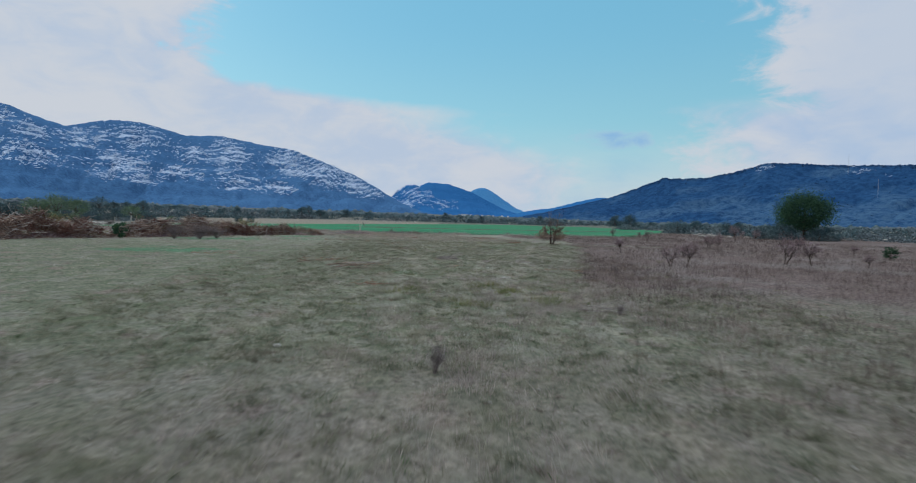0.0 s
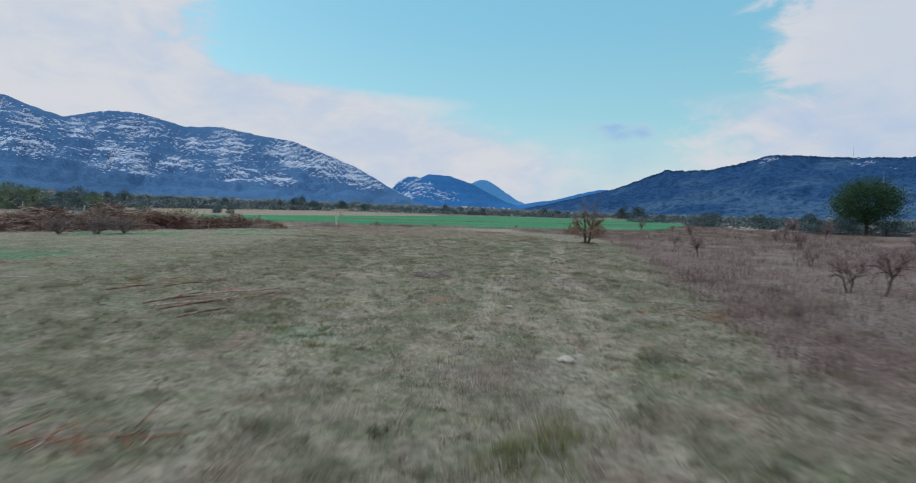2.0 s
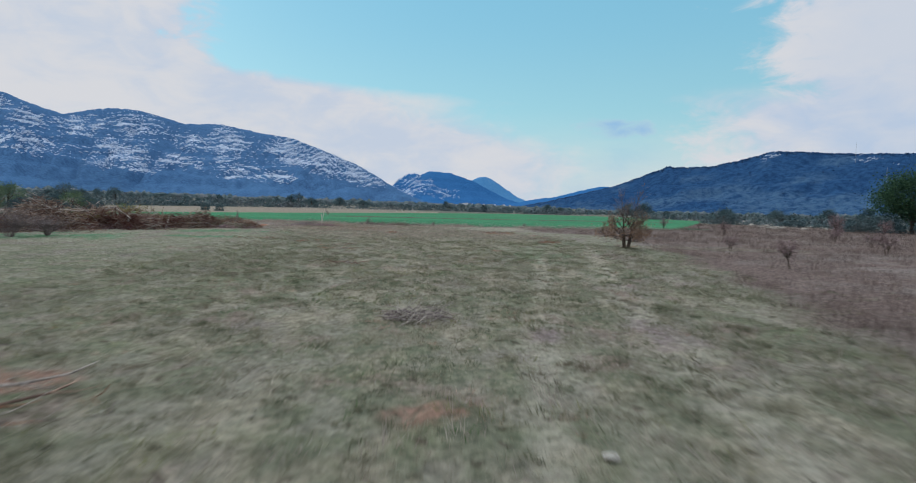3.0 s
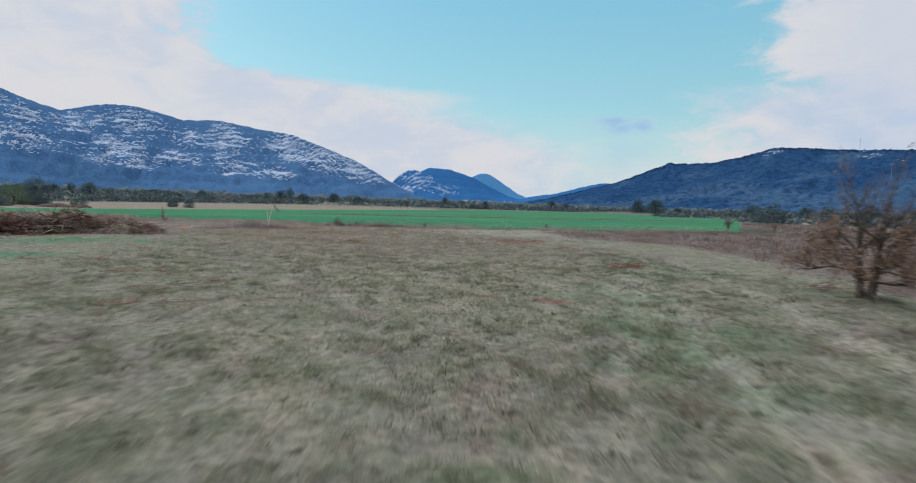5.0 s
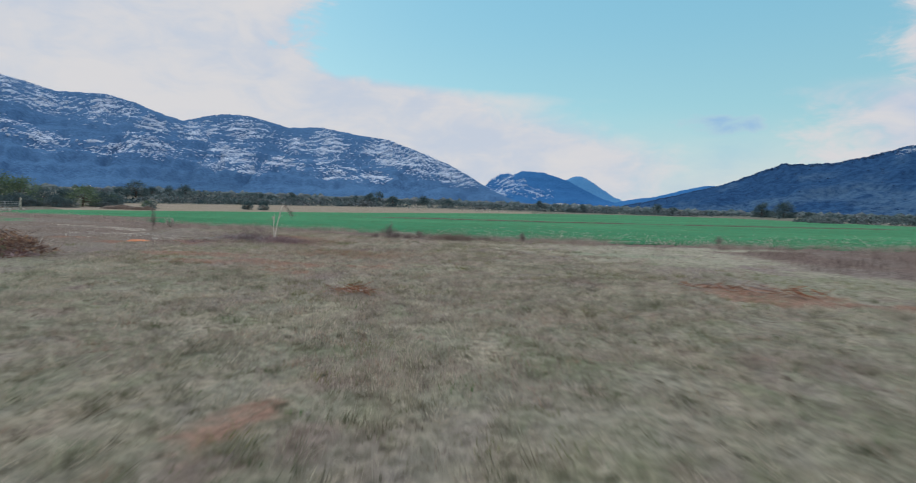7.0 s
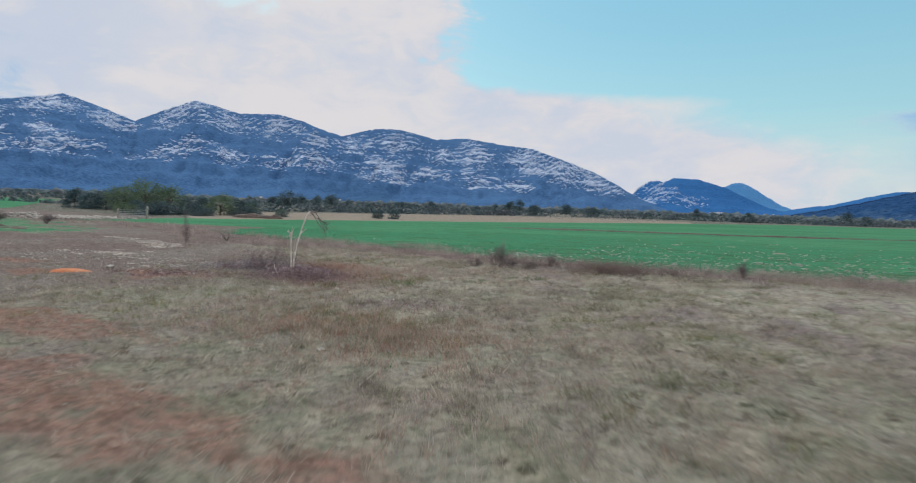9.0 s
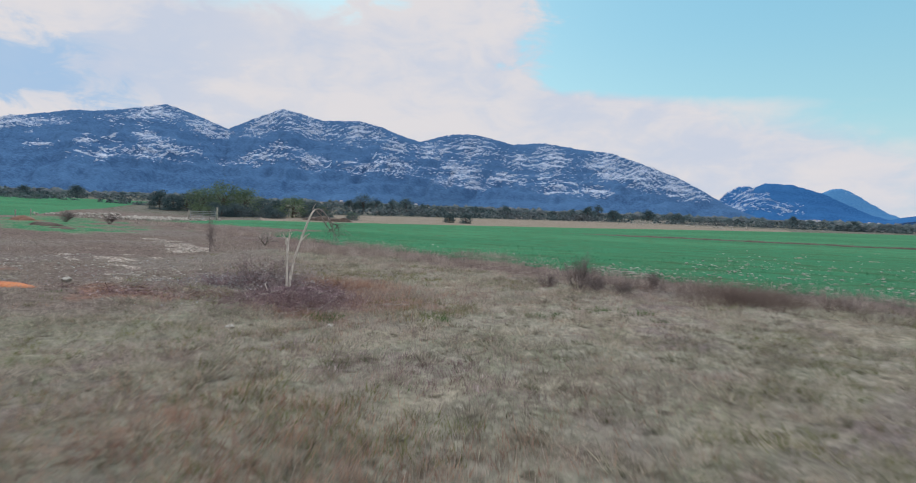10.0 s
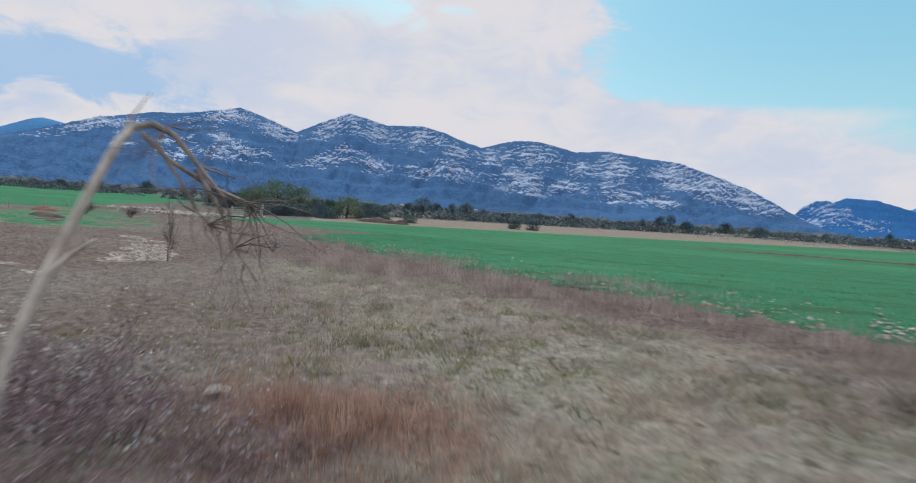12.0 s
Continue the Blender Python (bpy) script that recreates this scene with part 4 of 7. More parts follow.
WEST_CRAGS = ((57.9, 0.92, 2.7, 0.09), (53.6, 0.88, 1.9, 0.1), (61.7, 0.68, 1.2, 0.05), (58.1, 0.68, 1.2, 0.06), (65.6, 0.65, 1.1, 0.05), (56.9, 0.55, 2.6, 0.1), (61, 0.53, 2.0, 0.05),
              (47.6, 0.91, 2.4, 0.11), (48.4, 0.57, 2.9, 0.07), (44.0, 0.86, 1.9, 0.1), (40.1, 0.86, 2.2, 0.11), (44.2, 0.53, 1.8, 0.07), (39.5, 0.51, 2.6, 0.07), (68, 0.92, 4.0, 0.07))
EAST_CRAGS = ((36.2, 0.59, 2.4, 0.1), (36.7, 0.82, 1.5, 0.1), (32.6, 0.82, 1.7, 0.14), (29.2, 0.84, 2.2, 0.14), (30.1, 0.56, 2.6, 0.1), (29.4, 0.42, 2.1, 0.09), (25.8, 0.5, 2.0, 0.09),
              (21.5, 0.8, 1.8, 0.18), (20.6, 0.46, 2.0, 0.11), (16, 0.8, 2.4, 0.2), (13.2, 0.78, 2.0, 0.22), (11.3, 0.92, 1.0, 0.12), (9.7, 0.78, 1.9, 0.22), (17.3, 0.4, 1.6, 0.08), (24.6, 0.78, 1.6, 0.12))

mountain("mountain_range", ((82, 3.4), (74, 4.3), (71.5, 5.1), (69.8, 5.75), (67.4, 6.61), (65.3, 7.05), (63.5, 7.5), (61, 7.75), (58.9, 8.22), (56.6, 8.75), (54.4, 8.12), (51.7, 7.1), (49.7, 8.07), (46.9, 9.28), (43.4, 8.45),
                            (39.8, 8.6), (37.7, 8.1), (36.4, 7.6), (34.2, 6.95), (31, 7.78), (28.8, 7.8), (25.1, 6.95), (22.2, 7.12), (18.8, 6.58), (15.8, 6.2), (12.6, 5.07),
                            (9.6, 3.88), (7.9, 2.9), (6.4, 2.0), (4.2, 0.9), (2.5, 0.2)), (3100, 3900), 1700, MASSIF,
         "long limestone mountain range with pale ledges and scrub, hazed blue", None, 100, 1.0, 900, 90, WEST_CRAGS + EAST_CRAGS, 14000, 0, 0.5)
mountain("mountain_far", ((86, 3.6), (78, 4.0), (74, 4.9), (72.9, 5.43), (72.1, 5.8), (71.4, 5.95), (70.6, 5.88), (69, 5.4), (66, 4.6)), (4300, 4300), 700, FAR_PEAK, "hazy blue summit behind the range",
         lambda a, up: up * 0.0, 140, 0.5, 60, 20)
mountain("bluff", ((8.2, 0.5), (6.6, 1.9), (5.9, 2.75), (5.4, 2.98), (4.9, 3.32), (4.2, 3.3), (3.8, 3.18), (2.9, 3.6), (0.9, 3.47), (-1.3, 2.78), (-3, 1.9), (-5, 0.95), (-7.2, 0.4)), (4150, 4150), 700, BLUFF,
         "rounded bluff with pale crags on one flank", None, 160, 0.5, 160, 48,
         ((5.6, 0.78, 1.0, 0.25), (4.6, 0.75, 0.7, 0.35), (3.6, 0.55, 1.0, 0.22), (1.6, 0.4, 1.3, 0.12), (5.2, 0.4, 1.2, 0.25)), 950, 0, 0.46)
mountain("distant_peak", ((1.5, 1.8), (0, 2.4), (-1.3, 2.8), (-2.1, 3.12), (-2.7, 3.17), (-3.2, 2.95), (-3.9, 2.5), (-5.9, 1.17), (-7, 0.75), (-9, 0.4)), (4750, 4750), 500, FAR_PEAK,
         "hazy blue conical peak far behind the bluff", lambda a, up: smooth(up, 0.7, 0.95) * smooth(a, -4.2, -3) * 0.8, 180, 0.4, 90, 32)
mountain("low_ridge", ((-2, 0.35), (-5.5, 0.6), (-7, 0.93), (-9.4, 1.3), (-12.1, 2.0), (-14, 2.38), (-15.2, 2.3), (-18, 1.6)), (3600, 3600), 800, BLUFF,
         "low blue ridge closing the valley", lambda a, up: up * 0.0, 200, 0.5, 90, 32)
mountain("hazed_wooded_hill", ((-6.5, 0.35), (-9.4, 1.0), (-12, 1.65), (-14.9, 2.34), (-17.4, 3.3), (-19.7, 4.22), (-21.5, 4.2), (-23.4, 4.22), (-26.6, 4.95), (-28.2, 5.48), (-30.1, 5.42), (-33.4, 5.15),
                         (-37.9, 5.0), (-45, 4.9), (-54, 4.2), (-64, 2.6), (-72, 0.8)), (2900, 2300), 750, WOODED, "long wooded hill with a few pale clearings, hazed blue",
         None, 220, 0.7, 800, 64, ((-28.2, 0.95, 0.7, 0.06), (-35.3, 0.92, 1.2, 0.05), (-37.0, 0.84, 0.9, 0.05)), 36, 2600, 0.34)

# ---- plants ----


def limb_points(start, way, length, steps, wander, droop=0.0):
    pts, d = [np.array(start, float)], np.array(way, float)
    d /= np.linalg.norm(d)
    for _ in range(steps):
        d = d + rng.normal(size=3) * wander + np.array((0, 0, -droop))
        d /= np.linalg.norm(d)
        pts.append(pts[-1] + d * length / steps)
    return np.array(pts)


def branching(wood, twigs, start, way, length, radius, level, ends, spread=0.7, wander=0.12, kids=4):
    if level == 0:
        pts = limb_points(start, way, length, 3, wander)
        twigs.tube(pts, np.linspace(radius, radius * 0.45, 4), 3)
        ends.extend(pts[1:])
        return
    pts = limb_points(start, way, length, 5, wander)
    wood.tube(pts, np.linspace(radius, radius * 0.45, 6), 6 if level > 1 else 4)
    for k in range(kids):
        i = 2 + k * 4 // kids
        p = pts[min(i, 5)]
        d = pts[min(i, 5)] - pts[min(i, 5) - 1]
        d = d / np.linalg.norm(d) + rng.normal(size=3) * spread + np.array((0, 0, 0.15))
        branching(wood, twigs, p, d, length * rng.uniform(0.5, 0.75), radius * 0.5, level - 1, ends, spread, wander * 1.2, kids)


def young_oak():
    t = thing("oak_tree", 7.5, 45.7, "small twin-stemmed oak keeping withered brown leaves low down", "tree")
    wood, twigs, leaf = Soup(), Soup(), Soup()
    ends = []
    for dx, way in ((-0.09, (-0.1, 0.05, 1)), (0.08, (0.16, -0.03, 1))):
        pts = limb_points(np.array((dx, 0, -0.06)), way, 1.5, 8, 0.05)
        wood.tube(pts, (0.1, 0.085, 0.078, 0.07, 0.06, 0.05, 0.04, 0.03, 0.02), 9)
        for k in range(11):
            p = pts[2 + k * 6 // 11]
            a = k * 2.4 + dx * 26
            rise = radians(4 + 6.0 * k + rng.uniform(0, 16))
            d = np.array((math.cos(a) * math.cos(rise), math.sin(a) * math.cos(rise), math.sin(rise)))
            branching(wood, twigs, p, d, rng.uniform(0.75, 0.95) * (1.0 - 0.01 * k), 0.026 - 0.001 * k, 2, ends, 0.5, 0.12, 6)
        branching(wood, twigs, pts[-1], way, 0.95, 0.018, 2, ends, 0.35, 0.08, 6)
    e = np.array(ends)
    # leaves hang on the lower, outer twigs
    keep = rng.uniform(size=len(e)) < np.clip((1.75 - e[:, 2]) * 1.1, 0.02, 0.75) * smooth(np.hypot(e[:, 0], e[:, 1]), 0.3, 0.9)
    low = e[(e[:, 2] > 0.4) & keep]
    leaf.leaves(np.repeat(low, 4, 0) + rng.normal(size=(4 * len(low), 3)) * 0.06, 0.038, 0.6)
    part("trunk", wood.mesh("oak_trunk", BARK), t)
    part("twigs", twigs.mesh("oak_twigs", TWIG), t, "fine bare upper twigs", "stuff")
    part("leaves", leaf.mesh("oak_leaves", DRY_LEAF), t, "withered brown leaves", "stuff")


def bare_shrub_meshes(h, w, stems, level=2, name="shrub", thick=0.007, kids=6):
    wood, twigs, ends = Soup(), Soup(), []
    for k in range(stems):
        a = rng.uniform(0, 6.283)
        out = rng.uniform(0.1, 0.8) * w / h
        branching(wood, twigs, (math.cos(a) * 0.05 * w, math.sin(a) * 0.05 * w, -0.04), (math.cos(a) * out, math.sin(a) * out, 1), h * rng.uniform(0.42, 0.62), thick * h, level, ends, 0.6, 0.14, kids)
    return wood.mesh(name + "_stems", TWIG), twigs.mesh(name + "_twigs", TWIG)


def sapling_meshes(stems):
    """Short crooked dark stems under a wide, hazy crown of fine twigs."""
    wood, twigs, ends = Soup(), Soup(), []
    for k in range(stems):
        a = rng.uniform(0, 6.283)
        pts = limb_points((math.cos(a) * 0.05 * (stems - 1), math.sin(a) * 0.05 * (stems - 1), -0.05), (math.cos(a) * 0.2, math.sin(a) * 0.2, 1), 0.36, 5, 0.12)
        wood.tube(pts, np.linspace(0.026, 0.018, 6), 6)
        for j in range(7 if stems == 1 else 4):
            b = rng.uniform(0, 6.283)
            branching(wood, twigs, pts[-1 - j % 3], (math.cos(b) * rng.uniform(0.2, 0.7), math.sin(b) * rng.uniform(0.2, 0.7), 1.0), rng.uniform(0.3, 0.42), 0.012, 2, ends, 0.65, 0.16, 8)
    return wood.mesh("sapling_stems", BARK), twigs.mesh("sapling_twigs", DARK_TWIG)


def bare_trees():
    kinds = [bare_shrub_meshes(1.0, 0.8, 4, 2, "shrub", 0.014, 8), sapling_meshes(1), sapling_meshes(2)]
    spots = ((11.5, 25.8, 1.9, 1), (10.9, 26.4, 1.4, 0), (23.0, 49.5, 1.5, 2), (11.7, 39.0, 1.4, 1), (15.0, 35.0, 1.0, 2), (19.2, 29.8, 2.1, 0), (20.1, 28.7, 1.9, 1), (14.6, 50, 1.1, 2), (32, 67.3, 1.6, 2), (28.2, 62, 1.3, 2), (38, 70.5, 2.3, 1), (39.9, 79.5, 2.9, 1),
             (26.7, 56, 1.2, 2), (25.2, 74, 1.6, 2), (24.0, 87.5, 1.7, 2), (28, 87, 1.2, 1), (23.1, 28.2, 0.9, 2), (33, 52, 1.4, 2), (45, 88, 1.8, 1), (31, 41, 1.1, 1))
    for x, y, h, k in spots:
        t = thing("bare_sapling", x, y, "leafless grey-brown sapling standing in dry weeds", "sapling", "saplings in the weeds", None, rng.uniform(0, 360), h)
        t.scale = (h * 0.8, h * 0.8, h)
        k = k if k else 2
        part("stem", kinds[k][0], t)
        part("twigs", kinds[k][1], t, kind="stuff")
    t = thing("bare_sapling", -25.7, 83.6, "thin leafless sapling beside the pale track", "sapling", "", None, 30, 1.35)
    t.scale = (0.45, 0.45, 1.75)
    part("stem", kinds[0][0], t)
    part("twigs", kinds[0][1], t, kind="stuff")
    hs, ht = bare_shrub_meshes(1.0, 0.42, 20, 2, "bush", 0.006)
    ws, wt = bare_shrub_meshes(1.0, 1.3, 13, 2, "edge_bush", 0.011, 7)
    for x, y, h, k, label in ((-10.75, 82.75, 1.0, 0.75, "dark leafless bush on the field edge"), (-11.5, 82.5, 0.42, 0.55, "low leafless bush on the field edge"), (-10.2, 82.6, 0.46, 0.6, "low leafless bush on the field edge"),
                              (-9.6, 82.5, 0.42, 0.6, "low leafless bush on the field edge")):
        t = thing("bare_bush", x, y, label, "bush", "", None, rng.uniform(0, 360))
        t.scale = (k, k, h)
        part("stem", ws, t)
        part("twigs", wt, t, kind="stuff")
    for x, y, h, label in ((-9.2, 83.8, 0.55, "low leafless bush on the field edge"),
                           (-61, 95.5, 1.3, "purplish leafless thicket by the green patch"), (-56, 96.5, 1.1, "purplish leafless thicket by the green patch"), (-3.4, 83.6, 0.6, "low leafless bush on the field edge"),
                           (7, 85, 0.7, "low leafless bush on the field edge"), (6.5, 21.4, 0.45, "low grey leafless bush in the grass"), (-21.9, 65.7, 0.9, "purplish leafless thicket at the end of the brushwood heap"), (-25.0, 49.0, 1.8, "grey leafless thicket before the brushwood heaps"), (-26.6, 47.6, 1.6, "grey leafless thicket before the brushwood heaps"), (-23.9, 50.4, 1.4, "grey leafless thicket before the brushwood heaps"),
                           (3.2, 8.8, 0.35, "low grey leafless bush in the grass"),
                           (-1.2, 3.0, 0.55, "grey leafless stalks in the grass")):
        t = thing("bare_bush", x, y, label, "bush", "", None, rng.uniform(0, 360), h)
        t.scale = (h * 2.0, h * 2.0, h) if "thicket" in label else (h, h, h)
        part("stem", hs, t)
        part("twigs", ht, t, kind="stuff")


def leafy_meshes(h, w, mat, clumps, per, leaf, lift=0.15, name="tree"):
    """A tapered trunk with limbs, and a crown of clumps with gaps."""
    wood, crown = Soup(), Soup()
    wood.tube(limb_points((0, 0, -0.1), (0.05, 0.03, 1), h * 0.62, 5, 0.05), np.linspace(0.035 * h, 0.014 * h, 6), 7)
    c = rng.normal(size=(clumps, 3))
    c /= np.linalg.norm(c, axis=1)[:, None]
    rad = rng.uniform(0.45, 1.0, clumps) ** 0.6
    mid, half = h * (lift + 1) / 2, h * (1 - lift) / 2
    taper = 1.0 - 0.35 * np.clip(c[:, 2], 0, 1)
    p = c * rad[:, None] * np.array((w / 2, w / 2, half)) * 0.88 * np.stack((taper, taper, np.ones(clumps)), 1) + (0, 0, mid)
    for q in p[:: max(1, clumps // 10)]:
        base = np.array((0, 0, h * rng.uniform(0.15, 0.45)))
        wood.tube(np.array([base, (base + q) / 2 + rng.normal(size=3) * 0.04 * h, q]), (0.014 * h, 0.009 * h, 0.004 * h), 5)
    size = w * 0.16
    pts = np.repeat(p, per, 0) + rng.normal(size=(clumps * per, 3)) * np.array((size, size, size * 0.7)) * 0.55
    pts[:, 2] = np.maximum(pts[:, 2], 0.05)
    crown.leaves(pts, leaf, 0.6)
    return wood.mesh(name + "_trunk", BARK), crown.mesh(name + "_crown", mat)


def leafy_trees():
    t = thing("pine_tree", 57.0, 91.6, "dense dark green round-crowned pine in the weeds", "tree")
    a, b = leafy_meshes(8.2, 9.0, PINE, 150, 105, 0.13, 0.2)
    part("trunk", a, t)
    part("crown", b, t)
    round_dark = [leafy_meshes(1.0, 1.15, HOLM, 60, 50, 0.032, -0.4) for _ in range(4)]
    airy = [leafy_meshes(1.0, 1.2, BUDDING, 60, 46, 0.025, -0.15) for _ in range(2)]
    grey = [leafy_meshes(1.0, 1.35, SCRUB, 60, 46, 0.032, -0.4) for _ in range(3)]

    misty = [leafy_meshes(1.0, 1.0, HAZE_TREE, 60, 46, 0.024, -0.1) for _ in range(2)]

    def stand(x, y, h, kinds, label, category="tree", group="trees of the belt", wide=1.0):
        e = thing("tree" if category == "tree" else "bush", x, y, label, category, group, None, rng.uniform(0, 360), h)
        e.scale = (h * wide, h * wide, h)
        a, b = kinds[int(rng.integers(len(kinds)))]
        part("trunk", a, e)
        part("crown", b, e)

    for x, y, h in ((-64.6, 165.5, 2.1), (-61.4, 166.2, 2.2)):
        stand(x, y, h, round_dark, "rounded dark juniper at the edge of the stubble", "bush", "pair of junipers")
    for dx, dy, h, w in ((-4.0, -0.5, 2.9, 1.4), (-6.0, 1.5, 2.1, 1.4), (1.0, -2.5, 2.3, 1.5), (4.5, 0.5, 2.4, 1.4)):
        stand(57.0 + dx, 91.6 + dy, h, grey if dx < 4 else round_dark, "grey-green shrub at the foot of the pine", "bush", "shrubs below the pine", w)
    stand(49.6, 128.5, 3.3, grey, "broad grey-green bush beyond the weeds", "bush", "", 1.5)
    stand(66, 138, 3.2, grey, "broad grey-green bush beyond the weeds", "bush", "", 1.6)
    stand(30.5, 36.5, 1.15, [leafy_meshes(1.0, 0.9, PINE, 30, 24, 0.05, 0.02)], "small young green pine in the weeds", "bush", "")
    stand(-30.8, 46.4, 1.7, [leafy_meshes(1.0, 0.8, PINE, 30, 24, 0.05, 0.02)], "dark green bush in front of the brushwood heap", "bush", "")
    for bearing, r, h, kinds, wide in ((57.4, 136, 4.3, round_dark, 1.0), (56.3, 132, 3.8, round_dark, 1.1), (55.2, 130, 4.2, grey, 1.0), (54.0, 126, 5.2, airy, 1.2), (52.2, 123, 6.4, airy, 1.15),
                                       (50.4, 122, 5.2, airy, 1.2), (49.0, 114, 3.3, grey, 1.1), (47.7, 110, 3.3, round_dark, 1.2), (46.2, 108, 3.9, airy, 1.4), (44.5, 112, 3.2, grey, 1.2),
                                       (43.2, 118, 2.9, round_dark, 1.2), (53.1, 112, 2.5, grey, 1.2), (51.0, 108, 2.2, grey, 1.2), (48.4, 104, 2.1, grey, 1.3)):
        a = radians(bearing)
        stand(-6.2 - r * math.sin(a), 69.1 + r * math.cos(a), h, kinds, "tree of the small wood by the gate" if kinds is airy else "evergreen tree of the small wood by the gate",
              "tree", "wood by the gate", wide)
    for k in range(16):
        a = radians(rng.uniform(40.5, 55))
        r = rng.uniform(100, 116)
        stand(-6.2 - r * math.sin(a), 69.1 + r * math.cos(a), rng.uniform(1.4, 2.6), grey if k % 3 else airy, "low shrub at the foot of the small wood", "bush", "shrubs by the gate", rng.uniform(1.1, 1.7))
    for bearing, r, h in ((38, 260, 5.5), (29.6, 240, 3.8), (26.0, 250, 5.2), (24.1, 260, 4.8), (20.2, 300, 6.4), (17.0, 290, 7), (14.9, 310, 5), (12.0, 320, 6.6),
                          (9.6, 300, 5.2), (5.0, 380, 6.0), (1.0, 400, 6.4), (-3, 380, 5.4), (-9.7, 330, 7.6), (-11, 350, 5.6), (-18.2, 290, 8.2), (-19.8, 280, 7.0), (-21.6, 330, 5), (-26.5, 260, 5.2),
                          (-29, 180, 4.4), (-33, 190, 5.0), (-38, 170, 4.6), (-42, 150, 5.2), (-36, 120, 3.0), (60, 330, 6), (63, 300, 5), (66, 340, 6.5), (70, 300, 5.0)):
        a = radians(bearing)
        stand(HUB[0] - r * math.sin(a), HUB[1] + r * math.cos(a), h * rng.uniform(0.45, 1.05), round_dark, "dark haze-tinted evergreen oak in the belt of scrub", "tree", "trees of the belt", rng.uniform(0.9, 1.4))
    for bearing, r, h in ((36.8, 262, 7.6), (35.6, 258, 6.6), (34.3, 268, 7.8), (33.0, 262, 7.0), (31.6, 270, 6.2), (18.4, 300, 6.6), (16.2, 305, 7.2), (26.9, 285, 5.6)):
        a = radians(bearing)
        stand(HUB[0] - r * math.sin(a), HUB[1] + r * math.cos(a), h * rng.uniform(0.55, 1.0), misty, "tall haze-greyed tree in the belt of scrub", "tree", "trees of the belt", rng.uniform(0.8, 1.7))


def scrub_belt():
    """The belt of evergreen scrub between the fields and the mountains."""
    n = 8000
    az = rng.uniform(-62, 84, n)
    near = np.interp(az, (-62, -40, -30, -22, -16, -6, 6, 14, 24, 40, 44, 60, 84), (85, 92, 108, 150, 240, 290, 270, 240, 200, 160, 130, 240, 220))
    r = near + (950 - near) * rng.uniform(0, 1, n) ** 1.9
    x, y = HUB[0] - r * np.sin(np.radians(az)), HUB[1] + r * np.cos(np.radians(az))
    clear = fbm(x * 0.03, y * 0.03, 3, 113)
    keep = clear > np.interp(r, (90, 400), (0.49, 0.4))
    x, y, r, n = x[keep], y[keep], r[keep], int(keep.sum())
    size = (0.5 + 2.0 * rng.uniform(0, 1, n) ** 2.5) * np.interp(r, (90, 250, 900), (0.7, 1.25, 2.5))
    far_off = r > 430
    lump = np.stack((x, y, land(x, y)), 1)[far_off]
    k = len(lump)
    v = ICO[None] * rng.uniform(0.6, 1.25, (k, 12, 1)) * (size[far_off][:, None] * np.array((1.25, 1.25, 0.95)))[:, None] + lump[:, None] + (0, 0, 0.3)
    f = (ICO_F[None] + np.arange(k)[:, None, None] * 12).reshape(-1, 3)
    tagged(new("far_scrub", shade_smooth(np_mesh("far_scrub", v.reshape(-1, 3), f, SCRUB))), "haze-tinted evergreen scrub far off at the mountain foot", "scrub", kind="stuff")
    x, y, size, n = x[~far_off], y[~far_off], size[~far_off], int((~far_off).sum())
    per = 44
    d = rng.normal(size=(n, per, 3))
    d /= np.linalg.norm(d, axis=2)[..., None]
    d[..., 2] = np.abs(d[..., 2])
    c = d * rng.uniform(0.6, 1.05, (n, per, 1)) * size[:, None, None] * (1.25, 1.25, 0.8) * rng.uniform(0.75, 1.25, (n, 1, 3))
    c += np.stack((x, y, land(x, y)), 1)[:, None]
    s = np.repeat(size * 0.175, per)
    c = c.reshape(-1, 3)
    a = rng.normal(size=c.shape)
    a /= np.linalg.norm(a, axis=1)[:, None]
    b = np.cross(a, rng.normal(size=c.shape))
    b /= np.linalg.norm(b, axis=1)[:, None]
    s = s[:, None] * rng.uniform(0.6, 1.2, (len(c), 1))
    v = np.stack((c - a * s, c + b * s * 0.9, c + a * s, c - b * s * 0.9), 1).reshape(-1, 3)
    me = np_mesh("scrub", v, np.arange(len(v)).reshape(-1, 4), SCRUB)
    tagged(new("scrub", me), "haze-tinted grey-green evergreen scrub spreading to the mountain foot", "scrub", kind="stuff")


def in_wheat(x, y):
    return (hedge_gap(x, y) < 0.3) & (x > -68) & (x < 26)


def tufts(name, x, y, per, radius, height, width, mat, label, lean=0.6):
    n = len(x)
    k = n * per
    size = np.repeat(rng.uniform(0.55, 1.4, n), per)
    a, r = rng.uniform(0, 6.283, k), radius * np.sqrt(rng.uniform(0, 1, k)) * size
    bx, by = np.repeat(x, per) + np.cos(a) * r, np.repeat(y, per) + np.sin(a) * r
    h = height * size * rng.uniform(0.5, 1.15, k)
    out = a + rng.normal(size=k) * 0.8
    v, f = blades(np.stack((bx, by, land(bx, by) - 0.01), 1), h, width * rng.uniform(0.6, 1.4, k), h * lean * rng.uniform(0.2, 1.3, k), out)
    tagged(new(name, np_mesh(name, v, f, mat)), label, "grass", kind="stuff")


